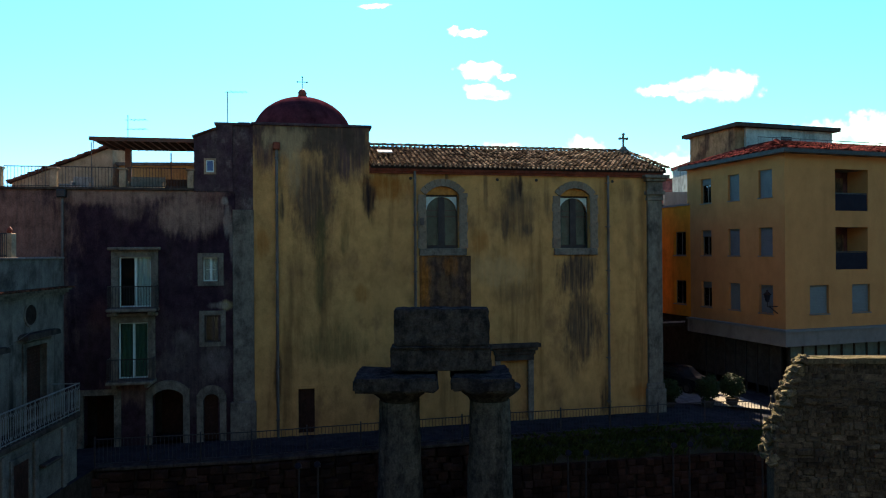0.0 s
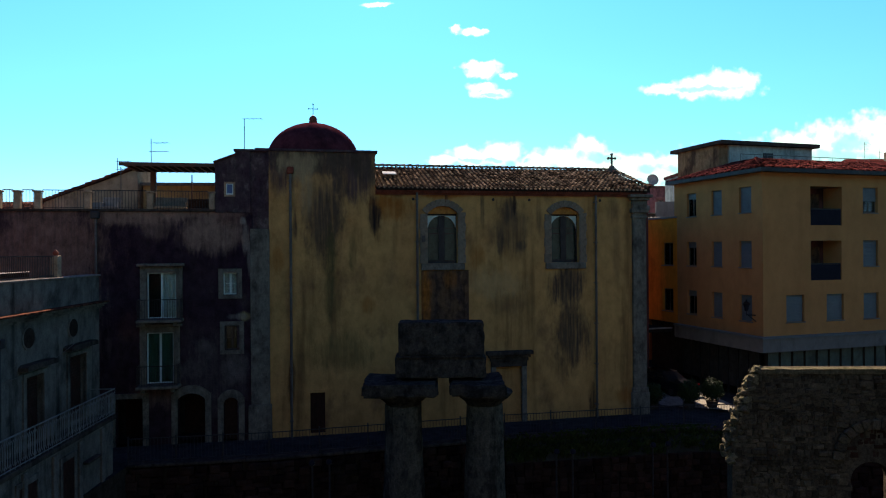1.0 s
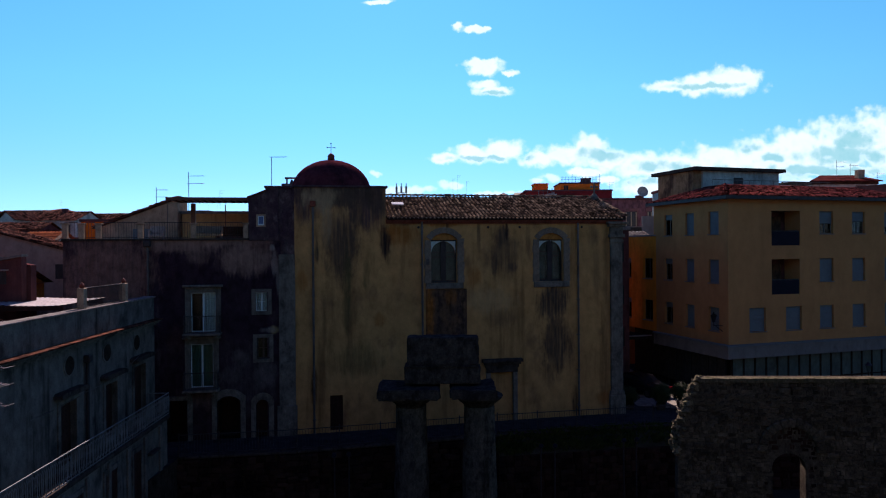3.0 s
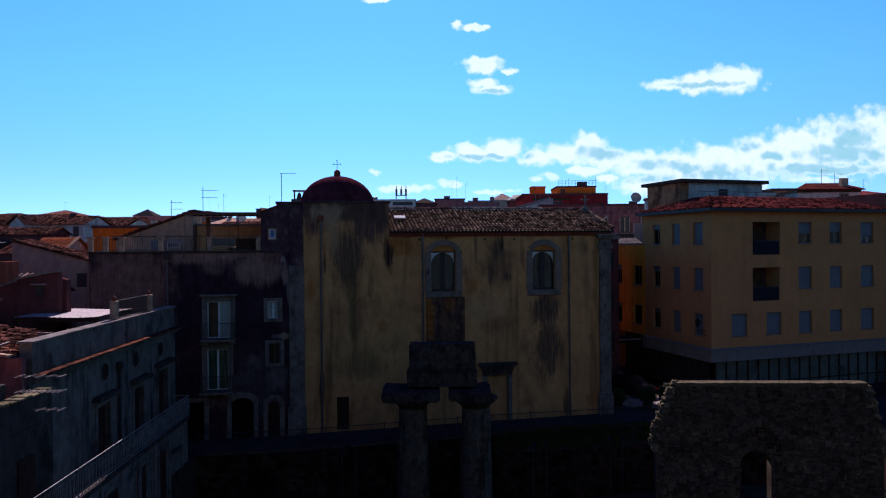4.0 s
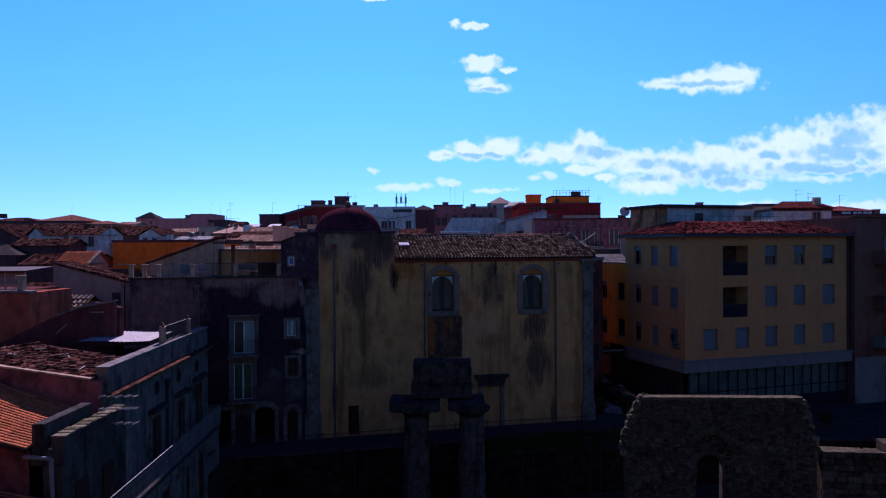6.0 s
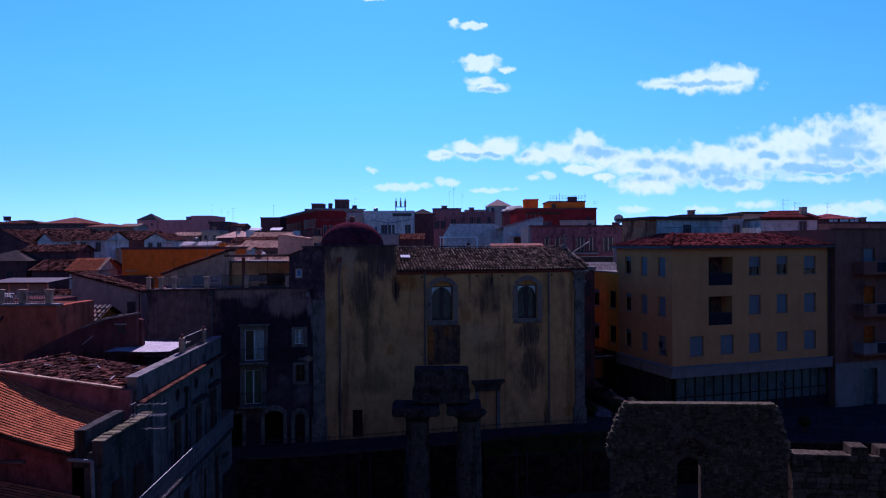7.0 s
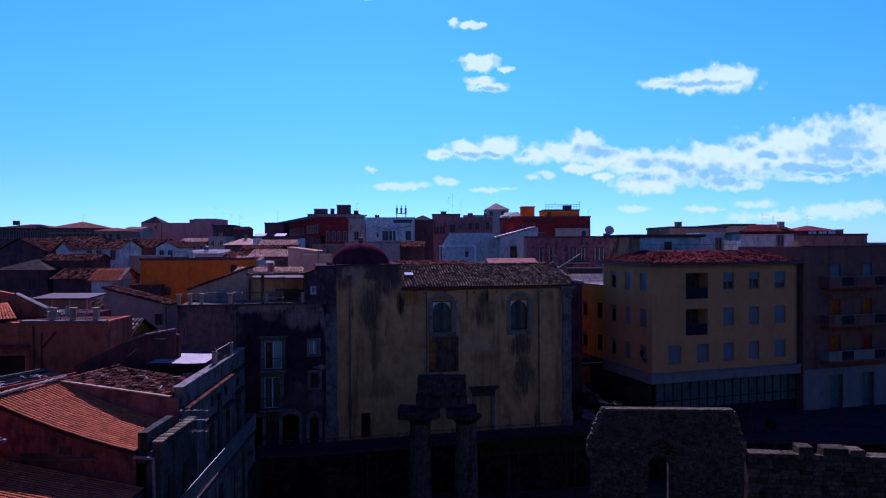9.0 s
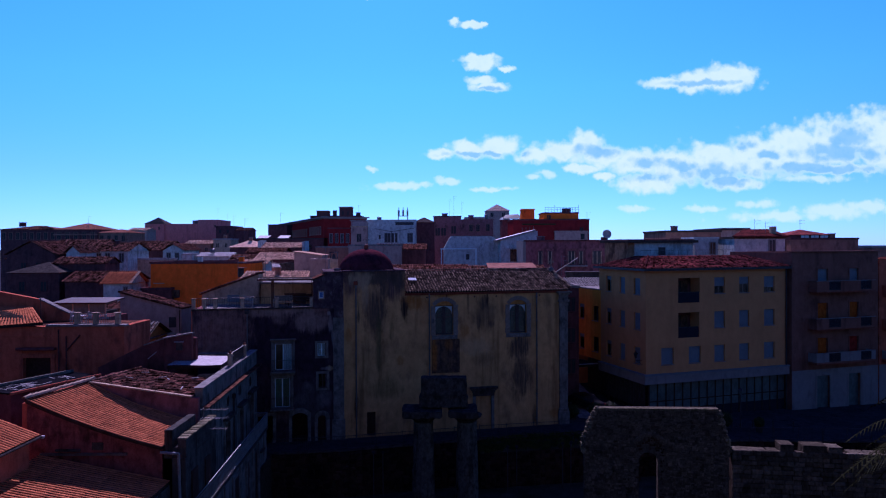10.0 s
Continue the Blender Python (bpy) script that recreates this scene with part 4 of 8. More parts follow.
# ---- church ----
def church():
    c = thing("church", -9.0, 31.6, 0, 11.83, "long ochre plastered church with tiled roof and maroon dome", "church")
    W1, W2 = (8.37, 10.02, 8.76, 11.83), (15.32, 16.95, 8.74, 11.82)
    DOOR, PORTAL = (2.2, 2.95, 0.1, 2.2), (12.07, 13.53, 0.2, 3.1)
    part("nave_wall", holed_wall(5.6, 20.85, -0.6, 12.72, 0.6, [W1, W2, PORTAL]), OCHRE, c)
    part("tower_wall", holed_wall(0.2, 5.6, -0.6, 14.55, 0.6, [DOOR], -0.05), OCHRE, c, "streaked ochre wall of the domed bay")
    part("tower_side_wall", boxed(5.0, 0.55, 12.4, 5.6, 5.8, 14.55), OCHRE, c)
    part("tower_back_wall", boxed(0.2, 5.8, 8.0, 5.6, 6.2, 14.55), OCHRE, c)
    part("tower_roof", boxed(0.2, 0.55, 14.3, 5.0, 5.8, 14.45), CONCRETE, c)
    bm = boxed(0.14, -0.13, 14.55, 5.72, 0.6, 14.68, 0.02)
    box(bm, 5.0, 0.6, 14.55, 5.72, 6.2, 14.68)
    part("tower_cornice", bm, TOWER_DARK, c, "thin dark roof edge")
    part("belfry_wall", boxed(-1.4, 0.02, -0.6, 0.2, 6.2, 14.5), TOWER_DARK, c, "sooty dark plaster wall beside the domed bay")
    part("belfry_cornice", boxed(-1.5, -0.1, 14.5, 0.14, 6.25, 14.62, 0.02), TOWER_DARK, c)
    part("roof_block", boxed(-0.55, 1.0, 14.62, 0.02, 1.9, 14.86, 0.03), TOWER_DARK, c)
    # stone pilaster between palace and church
    part("pilaster", boxed(-0.72, -0.16, -0.4, 0.22, 0.02, 10.6, 0.02), LIMESTONE, c, "grey limestone pilaster strip")
    part("pilaster_plinth", boxed(-0.85, -0.26, -0.5, 0.3, 0.02, 1.75, 0.03), LIMESTONE, c)
    # dome
    prof = [(2.52, 14.4)] + [(2.5 * math.cos(a), 14.5 + 2.05 * math.sin(a)) for a in [math.pi / 2 * k / 14 for k in range(14)]] + [(0.22, 16.53)]
    part("dome", lathe(prof, 48), MAROON, c, "maroon painted plaster dome", m=at(2.48, 2.9, 0), smooth=True)
    part("finial", lathe([(0.16, 16.5), (0.24, 16.62), (0.2, 16.7), (0.23, 16.78), (0.16, 16.92), (0.04, 17.0)], 14), RUST, c, m=at(2.48, 2.9, 0), smooth=True)
    bm = rods(((2.48, 2.9, 17.0), (2.48, 2.9, 17.62)), ((2.24, 2.9, 17.36), (2.72, 2.9, 17.36)), r=0.018)
    for x, z in ((2.24, 17.36), (2.72, 17.36), (2.48, 17.62)):
        rod(bm, (x - 0.04, 2.9, z), (x + 0.04, 2.9, z), 0.035, 6)
    part("iron_cross", bm, IRON, c, "thin wrought iron cross")
    # bell gable
    part("bell_gable", boxed(-0.5, 10.4, -0.5, 0.3, 10.8, 15.5, 0.02), CREAM, c, "whitewashed bell gable")
    bm = boxed(-0.52, 10.5, 15.5, -0.4, 10.7, 16.1)
    box(bm, 0.2, 10.5, 15.5, 0.32, 10.7, 16.1)
    box(bm, -0.6, 10.46, 16.1, 0.4, 10.74, 16.22)
    part("bell_frame", bm, TOWER_DARK, c, "dark frame that carries the bell")
    part("bell", lathe([(0.26, 15.5), (0.2, 15.58), (0.15, 15.8), (0.11, 15.95), (0.02, 16.05)], 14), IRON, c, m=at(-0.1, 10.6, 0), smooth=True)
    # nave roof: front slope, hip, back slope
    eave, ridge = 12.78, 14.38
    F0, F1 = (5.65, -0.32, eave), (21.1, -0.32, eave)
    R0, R1 = (5.65, 4.3, ridge), (20.9, 4.3, ridge)
    B0, B1 = (5.65, 8.9, eave), (20.9, 8.9, eave)
    # Deck colour carries the shade of the channels between tiles.
    part("roof_deck", quad_slab([R0, F0, F1, R1], 0.16), UNDER, c, "roof deck, near-black for the shade between tiles")
    part("roof_deck", quad_slab([R0, R1, B1, B0], 0.16), BROWN_TILE, c)
    tagged(part("roof_tiles", slope_tiles(R0, R1, F1, F0, 0.25, 0.36, 0.064, 2, 0.016), COPPO, c, "old half-round clay tiles, pale and lichened"), kind="stuff")
    tagged(part("verge_tiles", slope_tiles((20.82, 4.28, ridge + 0.08), (21.02, 4.32, ridge + 0.08), (21.2, -0.32, eave + 0.08), (21.0, -0.32, eave + 0.08), 0.2, 0.4, 0.11, 3), COPPO, c), kind="stuff")
    tagged(part("ridge_tiles", slope_tiles((5.65, 4.29, ridge + 0.04), (5.65, 4.31, ridge + 0.04), (20.9, 4.31, ridge + 0.04), (20.9, 4.29, ridge + 0.04), 0.2, 0.42, 0.11, 5), COPPO, c), kind="stuff")
    bm = bmesh.new()
    box(bm, 5.6, -0.24, 12.52, 20.95, 0.0, 12.66)
    box(bm, 5.6, -0.12, 12.4, 20.95, 0.0, 12.52)
    part("eave_cornice", bm, RUST, c, "dark red eave moulding")
    bm = bmesh.new()
    for k in range(61):
        rod(bm, (5.78 + 0.25 * k, -0.5, 12.74), (5.78 + 0.25 * k, -0.3, 12.76), 0.045, 6)
    # Cream colour paints the sun catching the tile ends.
    tagged(part("eave_tile_ends", bm, CREAM, c, "eave tile ends, coloured pale as if sunlit"), kind="stuff")
    # Matt white stands in for the sun glinting on this pane.
    part("skylight", quad_slab([(6.2, 2.1, 13.86), (6.2, 1.6, 13.69), (6.95, 1.6, 13.69), (6.95, 2.1, 13.86)], 0.05), CURTAIN, c, "roof skylight pane, white for the sun glint")
    part("end_wall", boxed(20.25, 0.6, -0.6, 20.85, 8.6, 12.7), OCHRE, c)
    part("back_wall", boxed(-1.4, 8.2, -0.6, 20.25, 8.6, 12.7), OCHRE, c)
    part("nave_floor", boxed(-1.3, 0.6, -0.5, 20.25, 8.2, -0.1), PAVING, c)
    # stone gable cross at the front end
    part("gable_pedestal", lathe([(0.45, 13.9), (0.42, 14.2), (0.3, 14.28), (0.34, 14.38), (0.2, 14.5), (0.14, 14.62)], 12), LIMESTONE, c, m=at(20.9, 4.1, 0.05), smooth=True)
    bm = boxed(20.85, 4.04, 14.62, 20.95, 4.16, 15.38, 0.02)
    box(bm, 20.7, 4.04, 15.1, 21.1, 4.16, 15.2, 0.02)
    for x, z in ((20.68, 15.15), (21.12, 15.15), (20.9, 15.4)):
        rod(bm, (x, 4.03, z), (x, 4.17, z), 0.075, 10)
    part("stone_cross", bm, LIMESTONE, c, "weathered stone cross with trefoil ends")
    part("end_gable", prism([(0.3, 12.7), (8.3, 12.7), (4.9, 14.12), (3.7, 14.12)], 20.25, 20.8), OCHRE, c, m=Matrix(((0, 1, 0, 0), (1, 0, 0, 0), (0, 0, 1, 0), (0, 0, 0, 1))))
    # corner pilaster with capital and broken entablature
    part("corner_pilaster", boxed(20.12, -0.16, 1.6, 20.93, 0.4, 11.2, 0.02), LIMESTONE, c, "grey limestone corner pilaster")
    bm = boxed(20.0, -0.26, -0.4, 21.05, 0.4, 1.35, 0.03)
    box(bm, 20.05, -0.22, 1.35, 21.0, 0.4, 1.62, 0.03)
    part("pilaster_plinth", bm, LIMESTONE, c)
    for z0, z1, e in ((11.2, 11.34, 0.06), (11.34, 11.5, 0.02), (11.5, 11.72, 0.12), (11.72, 12.2, 0.03), (12.2, 12.36, 0.16), (12.36, 12.52, 0.3)):
        part("capital_moulding", boxed(20.12 - e, -0.16 - e, z0, 20.93 + e, 0.5, z1, 0.015), LIMESTONE, c)
    # windows
    stones = stone_meshes("stone_block", BLOCK_STONE, 6, 11, 0.012, 0.04)
    rnd = random.Random(5)
    for x0, x1, z0, z1 in (W1, W2):
        part("arch_fill", spandrel(x0, x1, z1 - 0.42, z1, 0.0, 0.6), OCHRE, c)
        win = new("window")
        win.parent = c
        top = 11.38
        bm = bmesh.new()
        yf = 0.34
        for q in ((x0, z0, x0 + 0.07, top), (x1 - 0.07, z0, x1, top), (x0, top - 0.07, x1, top + 0.04), (x0, z0, x1, z0 + 0.16)):
            box(bm, q[0], yf, q[1], q[2], yf + 0.08, q[3])
        mid = (x0 + x1) / 2
        box(bm, mid - 0.16, yf - 0.02, z0 + 0.16, mid + 0.16, yf + 0.06, top - 0.07)
        box(bm, x0 + 0.07, yf + 0.01, 10.32, x1 - 0.07, yf + 0.05, 10.38)
        box(bm, x0 + 0.07, yf + 0.01, 10.62, x1 - 0.07, yf + 0.05, 10.67)
        part("window_frame", bm, IRON, win, "dark metal window frame")
        part("pane", boxed(x0 + 0.05, yf + 0.035, z0 + 0.1, x1 - 0.05, yf + 0.041, top - 0.05), GLASS, win).visible_shadow = False
        # Pale boards paint the sky's reflection in the upper corners.
        part("corner_glass", spandrel(x0 + 0.06, x1 - 0.06, 10.62, top - 0.06, yf - 0.03, yf - 0.01), WHITE_WOOD, win, "pale corner boards standing in for sky reflected in the glass")
        part("inner_board", prism([(x0, z0), (x1, z0), *arch_points(x0 + 0.05, x1 - 0.05, 10.62, top - 0.08)], yf + 0.2, yf + 0.24), FROSTED, win)
        part("lunette", prism([(x1 + 0.0, top + 0.03), *arch_points(x0, x1, z1 - 0.42, z1 + 0.01)[1:-1], (x0, top + 0.03)], 0.12, yf + 0.1), OCHRE_BRIGHT, win, "orange plaster above the window head")
        part("sill", boxed(x0 - 0.36, -0.13, z0 - 0.36, x1 + 0.36, 0.34, z0 - 0.002, 0.025), LIMESTONE, win)
        # blocks of the surround
        for side in (-1, 1):
            z = z0
            k = 0
            while z < z1 - 0.5:
                h = rnd.uniform(0.36, 0.5)
                h = min(h, z1 - 0.42 - z) if z1 - 0.42 - z > 0.15 else 0.2
                wdt = 0.40 if k % 2 else 0.44
                cx = x0 - wdt / 2 if side < 0 else x1 + wdt / 2
                share("stone_block", rnd.choice(stones), c, at(cx, 0.03, z + h / 2, 0, wdt * 0.995, 0.15, h * 0.99))
                z += h
                k += 1
        pts = arch_points(x0 - 0.17, x1 + 0.17, z1 - 0.34, z1 + 0.17, 9)
        for (xa, za), (xb, zb) in zip(pts, pts[1:]):
            ln = math.hypot(xb - xa, zb - za)
            m = Matrix.Translation(((xa + xb) / 2, 0.02, (za + zb) / 2)) @ Matrix.Rotation(-math.atan2(zb - za, xb - xa), 4, "Y") @ Matrix.Diagonal((ln * 0.98, 0.18, 0.36, 1))
            share("stone_block", rnd.choice(stones), c, m)
    part("patched_panel", boxed(8.02, -0.035, 5.35, 10.6, 0.05, 8.38, 0.015), PATCH, c, "brown stained plaster patch below the window")
    # doors
    part("door", boxed(DOOR[0], 0.12, DOOR[2], DOOR[1], 0.2, DOOR[3]), WOOD, c, "dark brown wooden side door")
    bm = boxed(2.05, -0.1, 0.0, 2.2, 0.1, 2.35)
    box(bm, 2.95, -0.1, 0.0, 3.1, 0.1, 2.35)
    box(bm, 2.2, -0.1, 2.2, 2.95, 0.1, 2.35)
    part("door_surround", bm, OCHRE, c)
    bm = bmesh.new()
    for k, (z0, z1, e) in enumerate(((3.12, 3.42, 0.0), (3.42, 3.62, 0.06), (3.62, 3.78, 0.16), (3.78, 3.98, 0.28))):
        box(bm, 11.8 - e, -0.14 - e, z0, 13.82 + e, 0.05, z1, 0.015)
    part("portal_cornice", bm, DARK_STONE, c, "dark moulded stone cornice over the side portal")
    bm = boxed(11.8, -0.14, -0.2, 12.07, 0.3, 3.12, 0.015)
    box(bm, 13.53, -0.14, -0.2, 13.8, 0.3, 3.12, 0.015)
    part("portal_jamb", bm, LIMESTONE, c)
    part("portal_door", boxed(12.07, 0.12, -0.3, 13.53, 0.3, 3.1), OCHRE, c, "walled-up portal in ochre plaster")
    # downpipes
    for x, z1, hop in ((1.27, 13.4, True), (7.79, 12.55, False), (17.88, 12.45, False)):
        pipe = part("downpipe", rods(((x, -0.16, 0.0), (x, -0.16, z1)), r=0.065, sides=10), ZINC, c, "grey zinc downpipe")
        for k in range(6):
            z = 0.8 + k * (z1 - 1.2) / 5
            part("pipe_clip", boxed(x - 0.09, -0.24, z, x + 0.09, 0.0, z + 0.05), ZINC, pipe)
        if hop:
            part("hopper", boxed(x - 0.17, -0.3, 13.4, x + 0.17, -0.02, 13.75, 0.04), RUST, pipe, "rusty red rainwater hopper")
    for x in (7.6, 12.0, 14.05, 18.2):
        # Near-black discs paint the shade in the holes.
        part("drain_hole", rods(((x, -0.012, 12.18), (x, 0.03, 12.18)), r=0.08, sides=10), DARK_ROOM, c)
    part("gas_box", boxed(8.05, -0.2, 9.9, 8.22, -0.075, 10.25, 0.01), ZINC, c)


church()


# ---- old dark palace beside the church ----
def palace():
    p = thing("palace", -17.0, 30.0, 0, 10.7, "tall blackened plaster townhouse with balconies and a roof terrace", "house")
    L, R, TOP = -4.2, 7.55, 11.45
    FW1, FW2 = (2.53, 3.9, 6.2, 8.46), (2.5, 3.76, 3.0, 5.51)
    SW1, SW2 = (6.12, 6.81, 7.31, 8.41), (6.18, 6.89, 4.54, 5.77)
    D1, D2, D3 = (1.05, 2.32, 0.0, 2.32), (3.93, 5.24, 0.0, 2.45), (6.11, 6.84, 0.0, 2.15)
    part("wall", holed_wall(L, R, -0.5, TOP, 0.55, [FW1, FW2, SW1, SW2, D1, D2, D3]), DARK_PLASTER, p)
    part("side_wall", boxed(L, 0.55, -0.5, L + 0.5, 12, TOP), PINK, p)
    part("back_wall", boxed(L + 0.5, 11.5, -0.5, R, 12, TOP), DARK_PLASTER, p)
    # Backing and slabs coloured near-black as an unlit interior.
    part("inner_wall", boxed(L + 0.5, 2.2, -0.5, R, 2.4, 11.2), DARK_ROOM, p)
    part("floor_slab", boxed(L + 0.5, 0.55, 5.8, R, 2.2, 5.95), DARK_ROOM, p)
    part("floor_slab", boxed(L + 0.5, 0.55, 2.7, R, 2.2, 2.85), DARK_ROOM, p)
    part("terrace_floor", boxed(L + 0.5, 0.55, 11.2, R, 11.5, 11.4), CONCRETE, p, "worn concrete roof terrace")
    part("parapet_coping", boxed(L - 0.06, -0.1, TOP, 5.76, 0.4, TOP + 0.12, 0.02), DARK_STONE, p, "dark worn parapet coping")
    # balconies with tall windows
    for (x0, x1, z0, z1), nm in ((FW1, "a"), (FW2, "b")):
        bm = boxed(x0 - 0.3, -0.07, z0, x0, 0.1, z1 + 0.3)
        box(bm, x1, -0.07, z0, x1 + 0.3, 0.1, z1 + 0.3)
        box(bm, x0, -0.07, z1, x1, 0.1, z1 + 0.3)
        part("door_surround", bm, LIMESTONE, p, "grey stone surround")
        part("hood", boxed(x0 - 0.42, -0.28, z1 + 0.3, x1 + 0.42, 0.02, z1 + 0.44, 0.03), LIMESTONE, p)
        w = wood_window(p, x0, x1, z0, z1, 0.12, WHITE_WOOD, "french_window", 2, GREEN_PANEL if nm == "b" else None, bars=0)
        if nm == "a":
            part("curtain", curtain_mesh((x0 + x1) / 2 + 0.02, x1 - 0.06, z0 + 0.06, z1 - 0.06, 0.2), CURTAIN, w, "pale gathered curtain")
        part("balcony_slab", boxed(x0 - 0.35, -0.75, z0 - 0.16, x1 + 0.35, 0.0, z0 - 0.02, 0.02), LIMESTONE, p, "thin stone balcony slab")
        for x in (x0 - 0.15, x1 - 0.05):
            part("bracket", boxed(x, -0.6, z0 - 0.34, x + 0.2, 0.0, z0 - 0.16, 0.03), LIMESTONE, p)
        railing(p, x0 - 0.3, x1 + 0.3, z0 - 0.02, z0 + 0.98, -0.7, IRON, 0.7, 0.11)
    for x0, x1, z0, z1 in (SW1, SW2):
        bm = boxed(x0 - 0.22, -0.05, z0 - 0.2, x0, 0.1, z1 + 0.2)
        box(bm, x1, -0.05, z0 - 0.2, x1 + 0.22, 0.1, z1 + 0.2)
        box(bm, x0, -0.05, z1, x1, 0.1, z1 + 0.2)
        box(bm, x0, -0.09, z0 - 0.2, x1, 0.1, z0)
        part("window_surround", bm, LIMESTONE, p, "grey stone surround")
    wood_window(p, *SW1, 0.14, WHITE_WOOD, "window", 2, CURTAIN)
    wood_window(p, *SW2, 0.16, IRON, "window", 2, None)
    # street doors
    for (x0, x1, z0, z1), arch in ((D1, False), (D2, True), (D3, True)):
        bm = boxed(x0 - 0.28, -0.09, -0.3, x0, 0.15, z1 + (0.0 if arch else 0.25))
        box(bm, x1, -0.09, -0.3, x1 + 0.28, 0.15, z1 + (0.0 if arch else 0.25))
        if not arch:
            box(bm, x0, -0.09, z1, x1, 0.15, z1 + 0.25)
        part("door_surround", bm, LIMESTONE, p, "grey stone door jambs")
        if arch:
            part("door_arch", prism([*arch_points(x0 - 0.28, x1 + 0.28, z1 - 0.06, z1 + 0.42)[::-1], *arch_points(x0, x1, z1 - 0.28, z1 + 0.02)], -0.1, 0.3), LIMESTONE, p, "grey stone door arch")
    part("door", boxed(D3[0], 0.3, 0, D3[1], 0.38, D3[3]), WOOD, p, "dark wooden arched door")
    part("door", boxed(D2[0], 1.9, 0, D2[1], 1.98, D2[3] + 0.1), WOOD, p)
    part("door", boxed(D1[0], 1.9, 0, D1[1], 1.98, D1[3]), WOOD, p)
    part("downpipe", rods(((0.25, -0.12, 0.0), (0.25, -0.12, 11.2)), r=0.06, sides=10), ZINC, p, "grey zinc downpipe")
    part("hopper", boxed(0.05, -0.3, 11.1, 0.42, 0.0, 11.45, 0.04), IRON, p)
    # roof terrace: piers, railing, stair room
    piers = (-4.1, -3.25, -2.36, -0.15, 2.7, 5.6)
    for x in piers:
        part("terrace_pier", boxed(x - 0.14, -0.04, TOP + 0.12, x + 0.14, 0.24, TOP + 0.92, 0.03), CREAM, p, "cream plastered parapet pier")
        part("pier_cap", boxed(x - 0.2, -0.1, TOP + 0.92, x + 0.2, 0.3, TOP + 1.0, 0.02), CREAM, p)
    for a, b in zip(piers, piers[1:]):
        railing(p, a + 0.2, b - 0.2, TOP + 0.12, TOP + 1.05, 0.1, IRON, 0, 0.13, 0.011)
    part("stair_room", prism([(5.76, 11.4), (7.45, 11.4), (7.45, 14.5), (6.9, 14.5), (6.75, 14.3), (5.76, 13.9)], 0.0, 3.5), TOWER_DARK, p, "dark plastered stair room with sloping roof")
    bm = boxed(6.2, -0.05, 12.22, 6.29, 0.02, 12.95)
    box(bm, 6.64, -0.05, 12.22, 6.73, 0.02, 12.95)
    box(bm, 6.29, -0.05, 12.86, 6.64, 0.02, 12.95)
    box(bm, 6.29, -0.05, 12.22, 6.64, 0.02, 12.31)
    part("window_surround", bm, CREAM, p, "cream window surround")
    part("window_frame", boxed(6.29, -0.02, 12.31, 6.64, 0.01, 12.86), WHITE_WOOD, p)
    part("pane", boxed(6.34, -0.026, 12.38, 6.59, -0.021, 12.82), BLUE_PANE, p, "blue window pane")
    part("coping", quad_slab([(5.7, -0.1, 13.98), (6.78, -0.1, 14.4), (6.78, 3.6, 14.4), (5.7, 3.6, 13.98)], 0.1), BROWN_TILE, p)


palace()


def pergola():
    g = thing("pergola", -17.0, 30.0, 11.4, 10.7, "brown wooden pergola with a flat roof on the terrace", "pergola")
    part("roof", boxed(1.0, 1.1, 2.5, 5.75, 4.6, 2.57, 0.01), UNDER, g)
    for k in range(12):
        part("joist", boxed(1.1 + k * 0.4, 1.15, 2.47, 1.17 + k * 0.4, 4.5, 2.5), PERGOLA, g)
    part("front_beam", boxed(1.0, 1.02, 2.42, 5.75, 1.1, 2.6), PERGOLA, g, "dark fascia board")
    for x, y, w in ((2.05, 3.0, 0.26), (1.05, 1.15, 0.035), (3.9, 4.3, 0.06), (5.6, 4.3, 0.1)):
        part("post", boxed(x, y, 0, x + w, y + w, 2.36, 0.006), PERGOLA if w > 0.05 else ZINC, g)


pergola()


def roof_room(name, label, pts, y0, y1, wall, roof_mat, thick=0.16):
    """A house with one sloping roof: x0, x1, base, height at x0, height at x1."""
    x0, x1, zb, za, zc = pts
    h = thing(name, x0, y0, zb, 0, label, "house")
    w, d = x1 - x0, y1 - y0
    part("wall", prism([(0, 0), (w, 0), (w, zc - zb), (0, za - zb)], 0, d), wall, h)
    k = 0.15 * (zc - za) / w
    a, b = (-0.15, -0.2, za - zb + 0.1 - k), (w + 0.15, -0.2, zc - zb + 0.1 + k)
    c, e = (w + 0.15, d, zc - zb + 0.1 + k), (-0.15, d, za - zb + 0.1 - k)
    part("roof", quad_slab([a, b, c, e], thick), roof_mat, h)
    if roof_mat is not CONCRETE:
        hi = (b, c, e, a) if zc > za else (e, a, b, c)
        tagged(part("roof_tiles", slope_tiles(*hi, 0.24, 0.38, 0.085, int(abs(x0) * 7), 0.03), roof_mat, h, "mottled clay tiles"), kind="stuff")
    return h


gable = roof_room("rooftop_house", "cream gabled house behind the roof terrace", (-22.6, -17.3, 0.0, 12.35, 14.2), 35.7, 37.4, CREAM, BROWN_TILE, 0.08)
part("window", boxed(2.4, -0.04, 11.6, 3.5, 0.02, 12.3), SHUTTER, gable)
wallroom = roof_room("rooftop_house", "tan rooftop room behind the pergola", (-17.2, -11.2, 0.0, 13.35, 13.3), 36.2, 40.0, TERRACE_OCHRE, CONCRETE)
part("door", boxed(2.2, -0.05, 11.4, 4.2, 0.02, 12.4), PERGOLA, wallroom, "dark wooden screen")


